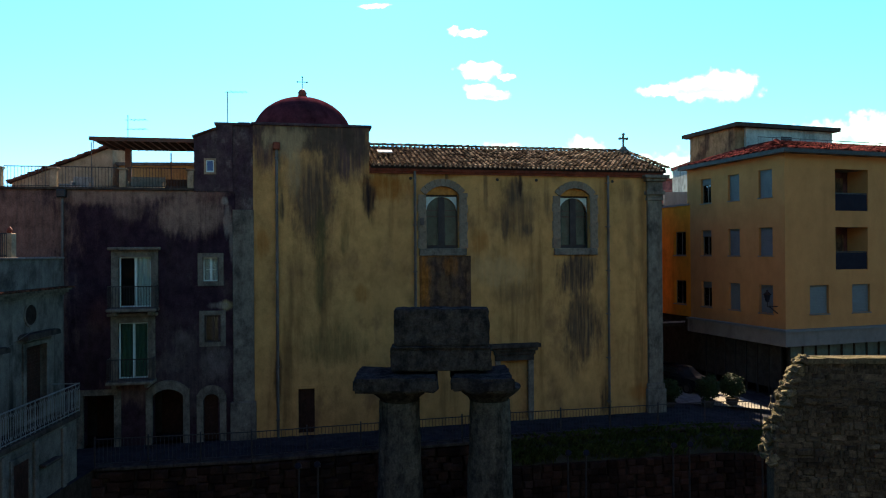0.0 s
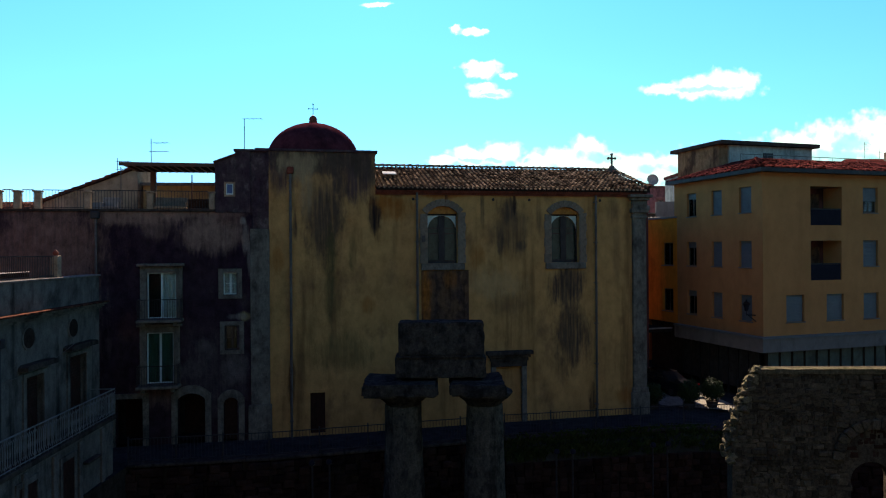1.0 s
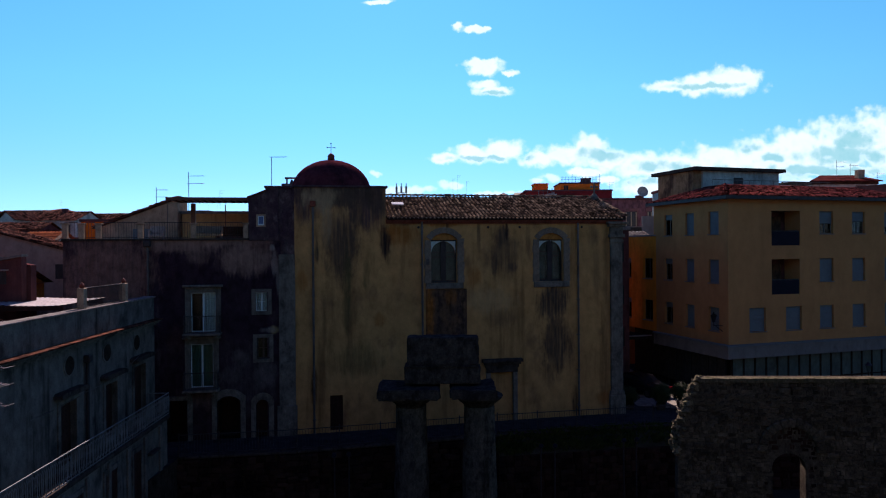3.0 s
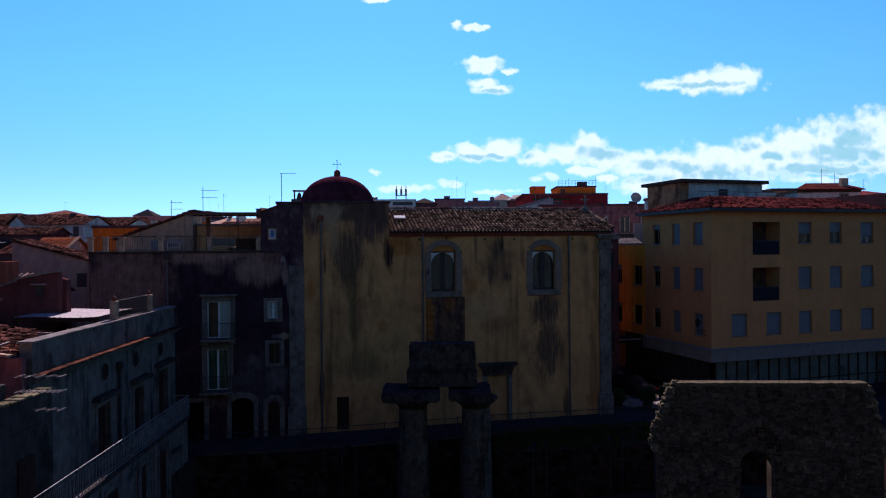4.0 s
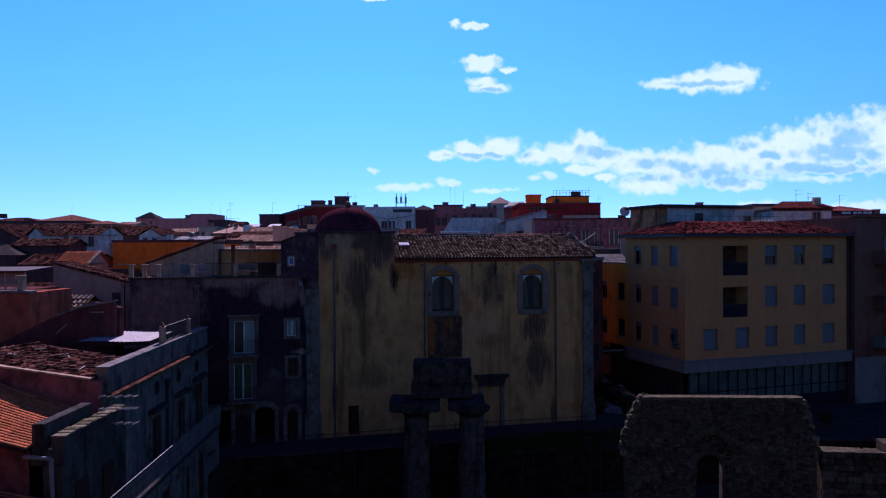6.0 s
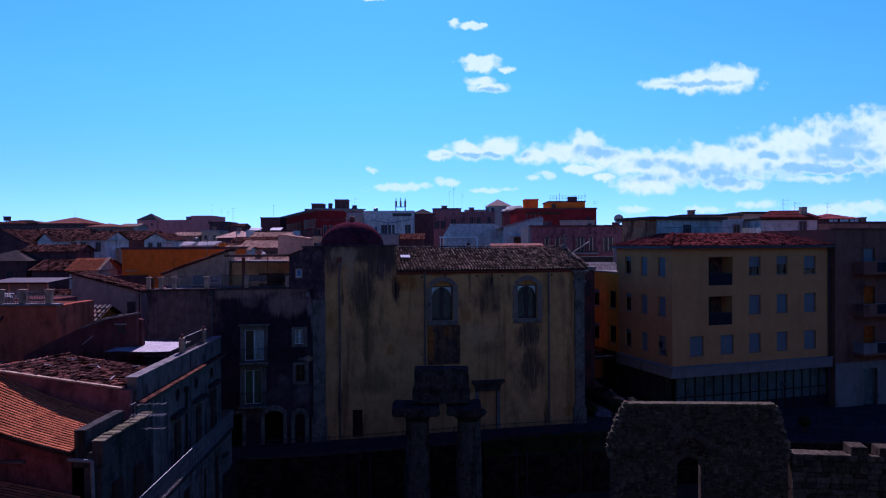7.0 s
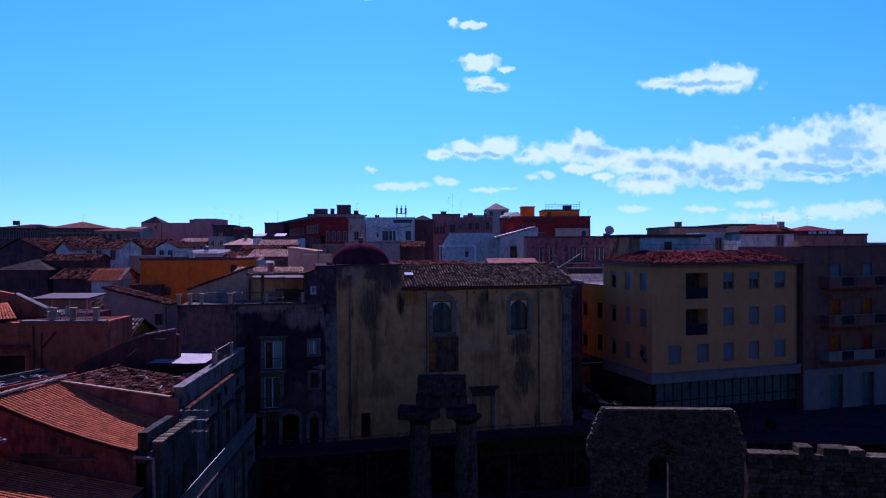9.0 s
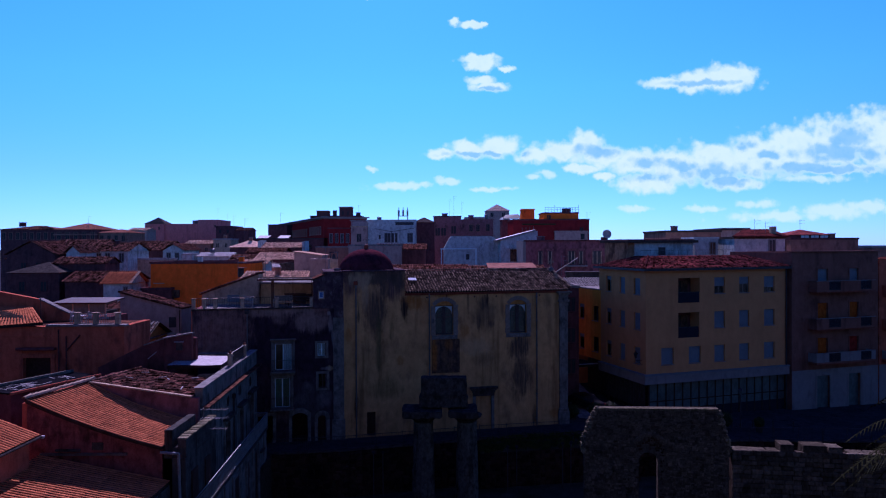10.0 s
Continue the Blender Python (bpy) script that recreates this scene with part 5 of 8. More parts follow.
def garden_bench(x, y, z, rz, w, label, mat, seat_mat):
    b = thing("garden_bench", x, y, z, rz, label, "bench")
    part("seat", boxed(-w / 2, -0.3, 0.36, w / 2, 0.3, 0.46, 0.02), seat_mat, b)
    part("backrest", boxed(-w / 2, 0.24, 0.5, w / 2, 0.32, 0.98, 0.02), mat, b)
    for x_ in (-w / 2 + 0.02, w / 2 - 0.1):
        part("armrest", boxed(x_, -0.3, 0.46, x_ + 0.08, 0.24, 0.7, 0.01), mat, b)
        for y_ in (-0.28, 0.2):
            part("leg", boxed(x_, y_, 0, x_ + 0.08, y_ + 0.08, 0.36), mat, b)


garden_bench(-14.5, 33.3, 11.4, 10.7, 1.7, "pale cushioned garden bench on the roof terrace", CONCRETE, CREAM)
garden_bench(-13.2, 34.6, 11.4, 10.7, 2.2, "dark wooden garden bench under the pergola", WOOD, WOOD)
garden_bench(-17.5, 33.0, 11.4, 10.7, 0.9, "small white garden bench beside the railing", SHEET, SHEET)
antenna(-16.9, 36.6, 13.3, 2.75, ((0.25, 1.0), (0.75, 1.0)))
antenna(-20.5, 40.0, 13.0, 2.4, ((0.2, 0.8), (0.7, 0.8)))
antenna(-10.75, 34.1, 14.55, 2.15, ((0.03, 0.95),), "thin bent metal mast on the church roof")


# ---- yellow corner block ----
def yellow_block():
    b = thing("apartment_block", 20.0, 39.8, 0, 17.74, "yellow rendered four-storey corner block with shuttered windows", "building")
    TOPZ = 14.3
    rows = ((11.76, 13.42), (8.22, 9.92), (4.74, 6.44))
    cols = ((8.2, 9.5), (11.32, 12.58), (14.52, 15.9))
    holes = []
    for k, (z0, z1) in enumerate(rows):
        use = list(cols)
        if k == 2:
            use = [(1.81, 3.25), (5.07, 6.5), *cols]
        for x0, x1 in use:
            holes.append((x0, x1, z0, z1))
    logg = [(3.8, 6.4, 10.9, 13.42), (3.8, 6.35, 7.35, 9.91)]
    part("front_wall", holed_wall(0, 17.5, 3.9, TOPZ, 0.35, holes + logg), YELLOW, b)
    left_m = pose(0, 14.0, 0, 0, 0, -90)
    lh = []
    for z0, z1 in rows:
        for y0, y1 in ((0.95, 2.05), (3.68, 4.7), (6.32, 7.36)):
            lh.append((14 - y1, 14 - y0, z0, z1))
    part("side_wall", holed_wall(5.5, 14.0 - 0.352, 3.9, TOPZ, 0.35, [h for h in lh if h[1] > 5.5]), YELLOW, b, m=left_m)
    ah = [(x0, x1, z0, z1) for z0, z1 in rows[1:] for x0, x1 in ((3.66, 5.0), (0.56, 1.86))]
    annex_m = pose(0, 8.5, 0, 0, 0, -90) @ pose(-5.5, 0, 0)
    # The wing's glow from bounced sunlight is part of its colour.
    part("annex_wall", holed_wall(-1.7, 5.5, 3.9, 11.75, 0.35, ah), AMBER, b, "orange rendered lower wing, brightened in colour for bounced sun", m=annex_m)
    part("annex_roof", boxed(-1.7, 0.1, 11.6, 5.3, 6.0, 11.74), CONCRETE, b, m=annex_m)
    part("annex_coping", boxed(-1.75, -0.08, 11.75, 5.4, 0.3, 11.88), BAND, b, m=annex_m)
    part("annex_back_wall", boxed(-1.7, 0.35, 0, -1.35, 6.0, 11.6), YELLOW, b, m=annex_m)
    part("back_wall", boxed(0, 8.5, 11.9, 17.5, 8.8, TOPZ), YELLOW, b)
    part("end_wall", boxed(17.15, 0.35, 3.9, 17.5, 8.5, TOPZ), YELLOW, b)
    # Solid near-black cores paint the darkness of the rooms.
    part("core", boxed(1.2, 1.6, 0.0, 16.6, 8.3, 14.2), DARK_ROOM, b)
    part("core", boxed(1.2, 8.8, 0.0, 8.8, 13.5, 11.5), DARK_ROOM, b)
    # windows: shutters up or down
    rnd = random.Random(12)
    down = {(8.2, 11.76): 0.55, (11.32, 11.76): 0.45, (14.52, 11.76): 0.7}

    def window(x0, x1, z0, z1, m, drop):
        w = new("window")
        w.parent = b
        if m is not None:
            w.matrix_local = m
        bm = bmesh.new()
        for q in ((x0, z0, x0 + 0.06, z1), (x1 - 0.06, z0, x1, z1), (x0, z1 - 0.06, x1, z1), (x0, z0, x1, z0 + 0.06)):
            box(bm, q[0], 0.2, q[1], q[2], 0.26, q[3])
        box(bm, (x0 + x1) / 2 - 0.04, 0.21, z0, (x0 + x1) / 2 + 0.04, 0.25, z1)
        part("window_frame", bm, WHITE_OLD, w)
        part("pane", boxed(x0 + 0.06, 0.225, z0 + 0.06, x1 - 0.06, 0.231, z1 - 0.06), GLASS, w).visible_shadow = False
        part("sill", boxed(x0 - 0.06, -0.06, z0 - 0.07, x1 + 0.06, 0.34, z0 - 0.002, 0.01), BAND, w)
        if drop > 0.02:
            part("shutter", shutter_mesh(x0 + 0.02, x1 - 0.02, z1 - (z1 - z0) * drop, z1, 0.14), SHUTTER, w, "grey-blue roller shutter")
        # Near-black folds stand in for the dark room behind the glass.
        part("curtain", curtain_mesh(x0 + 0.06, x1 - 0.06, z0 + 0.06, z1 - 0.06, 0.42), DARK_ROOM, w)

    for x0, x1, z0, z1 in holes:
        window(x0, x1, z0, z1, None, down.get((x0, z0), 1.0))
    for h in lh:
        window(*h, left_m, 1.0 if h[0] > 8 else rnd.choice((0.0, 0.25)))
    for h in ah:
        window(*h, annex_m, rnd.choice((0.0, 0.25)))
    # loggias
    for x0, x1, z0, z1 in logg:
        g = new("loggia")
        g.parent = b
        part("loggia_floor", boxed(x0, 0.35, z0 - 0.12, x1, 1.6, z0), CONCRETE, g)
        part("loggia_side", boxed(x0 - 0.1, 0.35, z0, x0, 1.6, z1), YELLOW, g)
        part("loggia_side", boxed(x1, 0.35, z0, x1 + 0.1, 1.6, z1), YELLOW, g)
        # Back wall in a darker brown than the yellow front.
        part("loggia_back", boxed(x0, 1.45, z0, x1, 1.58, z1), BROWN_WALL, g, "brown back wall, darker than the yellow front")
        part("loggia_ceiling", boxed(x0, 0.35, z1, x1, 1.6, z1 + 0.1), CONCRETE, g)
        # A near-black panel paints the shade of the doorway.
        part("balcony_door", boxed(x0 + 0.45, 1.4, z0, x0 + 1.35, 1.45, z0 + 2.15), DARK_ROOM, g, "near-black panel for the shade in an open balcony door")
        part("door_shutter", boxed(x0 + 1.4, 1.41, z0, x0 + 2.2, 1.45, z0 + 2.15), PATCH, g)
        part("parapet_panel", boxed(x0 + 0.02, 0.06, z0, x1 - 0.02, 0.12, z0 + 1.02), SMOKED, g, "dark smoked balcony panel")
        part("handrail", boxed(x0 + 0.02, 0.05, z0 + 1.03, x1 - 0.02, 0.13, z0 + 1.09), IRON, g)
    # band, ground floor with glazing set back between piers
    bm = boxed(-0.3, -0.3, 2.92, 17.6, 0.4, 3.78, 0.01)
    box(bm, -0.3, 0.4, 2.92, 0.4, 8.5, 3.78, 0.01)
    part("stone_band", bm, BAND, b, "pale stone fascia band")
    bm = boxed(-0.4, -0.4, 3.78, 17.6, 0.38, 3.9)
    box(bm, -0.4, 0.38, 3.78, 0.36, 8.5, 3.9)
    part("drip_edge", bm, SHUTTER, b, "dark blue drip edge")
    # Shop interior's shade is put into this wall's colour.
    part("ground_floor", boxed(0.5, 1.5, -1.2, 17.3, 1.7, 2.92), DARK_ROOM, b, "shop front wall, near-black for the shade inside")
    for k in range(17):
        x = 0.6 + k * 1.0
        part("glazing_panel", boxed(x + 0.06, 0.38, 0.2, x + 0.94, 0.42, 2.86), FROSTED, b, "grey-green glazing panel")
        part("mullion", boxed(x - 0.07, 0.34, -1.2, x + 0.07, 0.5, 2.9), UNDER, b)
        part("transom", boxed(x + 0.07, 0.35, 0.98, x + 0.93, 0.44, 1.08), UNDER, b)
        part("glazing_panel", boxed(x + 0.06, 0.38, -1.0, x + 0.94, 0.42, 0.16), SMOKED, b)
    for k in range(8):
        part("glazing_panel", boxed(0.42, 0.9 + k * 0.95, 0.2, 0.46, 1.72 + k * 0.95, 2.86), DARK_ROOM, b)
        part("mullion", boxed(0.38, 0.8 + k * 0.95, -0.6, 0.5, 0.88 + k * 0.95, 2.9), IRON, b)
    # hipped tile roof with dark fascia
    e, zr = 0.55, 15.55
    E = [(-e, -e, 14.42), (17.5 + 0.1, -e, 14.42), (17.6, 9.0, 14.42), (-e, 9.0, 14.42)]
    ra, rb = (2.6, 3.4, zr), (14.8, 3.4, zr)
    fa, fb = (2.6, 5.2, zr), (14.8, 5.2, zr)
    part("roof_deck", quad_slab([E[0], E[1], rb, ra], 0.14), BROWN_TILE, b)
    part("roof_deck", quad_slab([E[3], E[0], ra, fa], 0.14), BROWN_TILE, b)
    part("roof_deck", quad_slab([E[1], E[2], fb, rb], 0.14), BROWN_TILE, b)
    part("roof_deck", quad_slab([E[2], E[3], fa, fb], 0.14), BROWN_TILE, b)
    part("roof_deck", quad_slab([ra, rb, fb, fa], 0.14), BROWN_TILE, b)
    tagged(part("roof_tiles", slope_tiles(ra, rb, E[1], E[0], 0.24, 0.38, 0.085, 21), DARK_RED_TILE, b, "red clay roof tiles"), kind="stuff")
    tagged(part("roof_tiles", slope_tiles(fa, ra, E[0], E[3], 0.24, 0.38, 0.085, 22), DARK_RED_TILE, b), kind="stuff")
    tagged(part("roof_tiles", slope_tiles(rb, fb, E[2], E[1], 0.24, 0.38, 0.085, 23), DARK_RED_TILE, b), kind="stuff")
    tagged(part("hip_tiles", slope_tiles((2.58, 3.4, zr + 0.05), (2.62, 3.4, zr + 0.05), (-e + 0.02, -e, 14.5), (-e - 0.02, -e, 14.5), 0.2, 0.4, 0.12, 24), DARK_RED_TILE, b), kind="stuff")
    bm = boxed(-e, -e - 0.1, 14.2, 17.6, -e, 14.44)
    box(bm, -e - 0.1, -e - 0.1, 14.2, -e, 9.0, 14.44)
    part("gutter", bm, IRON, b, "dark eave fascia and gutter")
    part("soffit", boxed(-e, -e, 14.22, 17.6, 9.0, 14.28), CONCRETE, b)
    railing(b, 3.0, 15.0, 15.5, 16.2, 5.3, ZINC, 0, 1.2, 0.015, "roof_railing")
    # rooftop rooms
    part("penthouse", boxed(3.0, 6.4, 14.4, 10.6, 11.5, 17.0), PALE_BLUE, b, "white rooftop room with flat dark roof")
    part("penthouse_end", boxed(2.2, 6.6, 11.7, 3.0, 11.3, 17.0), STAINED_TAN, b)
    part("penthouse_roof", boxed(1.9, 6.0, 17.0, 11.0, 11.9, 17.28, 0.02), DARK_STONE, b)
    part("penthouse_window", boxed(6.0, 6.36, 15.6, 6.9, 6.42, 16.5), IRON, b)
    part("entrance_canopy", boxed(-2.6, 9.2, 3.2, -0.02, 12.6, 3.45, 0.02), UNDER, b, "dark flat entrance canopy")
    # Strip added to draw the thin glint along the canopy.
    part("canopy_edge", boxed(-2.65, 9.12, 3.45, -0.02, 9.22, 3.55), SHEET, b, "pale strip standing in for the canopy edge glint")
    part("canopy_post", boxed(-2.5, 9.3, -0.4, -2.38, 9.42, 3.2), IRON, b)
    # wall lamp at the corner
    arm = rods(((-0.02, 0.6, 5.2), (-0.75, 0.6, 5.25)), ((-0.02, 0.6, 4.8), (-0.6, 0.6, 5.2)), r=0.03)
    part("lamp_arm", arm, IRON, b)
    part("downpipe", rods(((17.35, -0.1, -1.0), (17.35, -0.1, 14.2)), r=0.07, sides=10), IRON, b, "dark downpipe")
    return b


yellow_block()


def lantern(x, y, z, parent=None):
    l = thing("wall_lantern", x, y, z, 0, "dark iron street lantern on a wall bracket", "lamp")
    part("cage", lathe([(0.1, 0.0), (0.2, 0.4), (0.22, 0.42)], 6), SMOKED, l)
    part("cap", lathe([(0.27, 0.42), (0.1, 0.58), (0.05, 0.6), (0.05, 0.68), (0.01, 0.72)], 6), UNDER, l)
    part("stem", rods(((0, 0, -0.3), (0, 0, 0.02)), r=0.03), IRON, l)


lantern(19.1, 40.15, 5.5)


# ---- balcony houses beside the yellow block ----
def balcony_house(x, rz, x0, x1, top, mat, label, win_cols, rows):
    b = thing("townhouse", 20.0, 39.8, 0, rz, label, "building")
    holes = [(a, c, z0, z1) for z0, z1 in rows for a, c in win_cols]
    holes += [(a - 0.1, c + 0.3, -1.2, 2.5) for a, c in win_cols]
    part("wall", holed_wall(x0, x1, -1.6, top, 0.4, holes, -0.35), mat, b)
    part("side_wall", boxed(x0, 0.05, -1.6, x0 + 0.4, 9, top), mat, b)
    part("back_wall", boxed(x0 + 0.4, 8.6, -1.6, x1, 9, top), mat, b)
    part("inner_wall", boxed(x0 + 0.4, 1.4, -1.6, x1, 1.6, top - 0.3), DARK_ROOM, b)
    part("roof", boxed(x0 + 0.4, 0.05, top - 0.3, x1, 8.6, top - 0.15), CONCRETE, b)
    part("parapet_coping", boxed(x0 - 0.05, -0.5, top, x1 + 0.05, 0.05, top + 0.15, 0.02), mat, b)
    for k, (z0, z1) in enumerate(rows):
        for a, c in win_cols:
            w = new("window")
            w.parent = b
            part("shutter", shutter_mesh(a, c, z0, z1, -0.2), SHUTTER if k == 0 else SHUTTER_RED if k == 2 and a > win_cols[0][0] else SHUTTER_ORANGE, w, "closed slatted shutters")
            bm = boxed(a - 0.12, -0.4, z0, a, -0.3, z1 + 0.12)
            box(bm, c, -0.4, z0, c + 0.12, -0.3, z1 + 0.12)
            box(bm, a, -0.4, z1, c, -0.3, z1 + 0.12)
            part("window_surround", bm, mat, w)
        s0, s1 = win_cols[0][0] - 1.3, win_cols[-1][1] + 1.2
        bal = new("balcony")
        bal.parent = b
        part("balcony_slab", boxed(s0, -1.5, z0 - 0.25, s1, -0.35, z0 - 0.05, 0.02), mat, bal, "rendered balcony slab")
        # Warm light under the slab is put into a rust-red layer.
        part("balcony_soffit", boxed(s0 + 0.02, -1.46, z0 - 0.33, s1 - 0.02, -0.37, z0 - 0.25), RUST, bal, "underside coloured rust-red for the warm light on it")
        face, u0 = (mat if k < 2 else BAND), s0
        for a, c in win_cols:
            part("balcony_panel", boxed(u0, -1.5, z0 - 0.05, a + 0.4, -1.42, z0 + 0.9, 0.01), face, bal)
            # Sheet added to paint the shade seen through the grille.
            part("grille_backing", boxed(a + 0.4, -1.44, z0 - 0.05, c + 0.6, -1.42, z0 + 0.84), SMOKED, bal, "near-black sheet for the shade behind the grille")
            railing(bal, a + 0.42, c + 0.58, z0 - 0.05, z0 + 0.9, -1.47, IRON, 0, 0.12)
            u0 = c + 0.6
        part("balcony_panel", boxed(u0, -1.5, z0 - 0.05, s1, -1.42, z0 + 0.9, 0.01), face, bal)
        part("balcony_cap", boxed(s0 - 0.02, -1.53, z0 + 0.9, s1 + 0.02, -1.39, z0 + 0.96, 0.01), BAND, bal)
        for u in (s0, s1 - 0.08):
            part("balcony_side", boxed(u, -1.42, z0 - 0.05, u + 0.08, -0.35, z0 + 0.9), face, bal)
    for a, c in win_cols:
        part("shop_front", boxed(a - 0.1, -0.1, -1.2, c + 0.3, -0.05, 2.5), FROSTED, b, "glazed shop front")
        bm = boxed(a - 0.3, -0.42, -1.3, a - 0.1, -0.3, 2.7)
        box(bm, c + 0.3, -0.42, -1.3, c + 0.5, -0.3, 2.7)
        box(bm, a - 0.1, -0.42, 2.5, c + 0.3, -0.3, 2.7)
        part("shop_surround", bm, BAND, b)
    cuts = [x0 + 0.02] + [q for a, c in win_cols for q in (a - 0.3, c + 0.5)] + [x1 - 0.02]
    for u0, u1 in zip(cuts[::2], cuts[1::2]):
        part("ground_floor_facing", boxed(u0, -0.39, -1.5, u1, -0.35, 3.2), BAND, b, "pale grey stone facing")
    for a, c in win_cols:
        part("ground_floor_facing", boxed(a - 0.3, -0.39, 2.7, c + 0.5, -0.35, 3.2), BAND, b)
    return b


ROWS3 = ((11.9, 14.1), (7.9, 10.4), (4.2, 6.6))
balcony_house(0, 17.74, 17.85, 30.0, 15.9, ROSE, "rose-tan townhouse with continuous balconies and orange shutters", ((21.35, 22.76), (25.8, 27.1)), ROWS3)
balcony_house(0, 17.74, 30.15, 44.0, 15.0, SALMON, "salmon townhouse with iron balconies and shutters", ((31.9, 33.2), (36.0, 37.3), (40.0, 41.3)), ((11.2, 13.5), (7.4, 9.7), (3.9, 6.2)))


# ---- temple remains ----
def temple_columns():
    t = thing("temple_ruin", 0, 26.1, LOW, 0, "two weathered Doric columns carrying a broken stone architrave", "ruin")

    def worn(seed, flutes=16):
        def f(a, r, z):
            fl = 0.022 * abs(math.sin(a * flutes / 2)) - 0.015
            return r * (1 + fl) + 0.05 * noise.noise((math.cos(a) * 1.4 + seed, math.sin(a) * 1.4, z * 0.8)) + 0.02 * noise.noise((math.cos(a) * 5, math.sin(a) * 5 + seed, z * 3))
        return f

    for cx, seed, cut in ((-1.70, 1.0, 3.1), (1.73, 7.0, 2.3)):
        h = 2.95 - LOW
        prof = [(0.92 - 0.155 * (k / 36) ** 1.2, h * k / 36) for k in range(37)]
        part("shaft", lathe(prof, 64, worn(seed)), COLUMN_STONE, t, m=at(cx, 0, 0), smooth=True)
        z = h
        prof = [(0.76, z), (0.78, z + 0.06), (0.86, z + 0.14), (1.02, z + 0.26), (1.17, z + 0.4), (1.24, z + 0.5), (1.2, z + 0.56)]
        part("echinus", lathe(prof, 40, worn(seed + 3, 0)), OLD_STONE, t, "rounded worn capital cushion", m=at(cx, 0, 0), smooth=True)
        bm = bmesh.new()
        x0, x1 = (cx - 1.66, cx + 1.46) if cut > 3 else (cx - 1.46, cx + 0.82)
        box(bm, x0, -1.45, z + 0.52, x1, 1.45, z + 1.03)
        bmesh.ops.bevel(bm, geom=bm.edges[:], offset=0.09, segments=2, affect="EDGES")
        bmesh.ops.subdivide_edges(bm, edges=bm.edges[:], cuts=5, use_grid_fill=True)
        roughen(bm, 0.09, 1.7, seed)
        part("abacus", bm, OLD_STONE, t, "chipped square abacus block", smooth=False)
    top = 4.12 - LOW
    for nm, (x0, x1, y0, y1, z0, z1) in (("architrave_block", (-2.02, 1.8, -0.55, 0.75, top, top + 0.82)), ("fillet", (-2.0, 1.74, -0.62, 0.75, top + 0.82, top + 0.92)), ("upper_block", (-1.87, 1.72, -0.5, 0.7, top + 0.92, top + 2.32))):
        bm = boxed(x0, y0, z0, x1, y1, z1)
        bmesh.ops.bevel(bm, geom=bm.edges[:], offset=0.05, segments=2, affect="EDGES")
        bmesh.ops.subdivide_edges(bm, edges=[e for e in bm.edges if e.calc_length() > 0.3], cuts=12, use_grid_fill=True)
        roughen(bm, 0.045 if nm != "fillet" else 0.02, 2.6, z0)
        roughen(bm, 0.02, 8.0, z0)
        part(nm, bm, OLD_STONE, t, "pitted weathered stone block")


temple_columns()


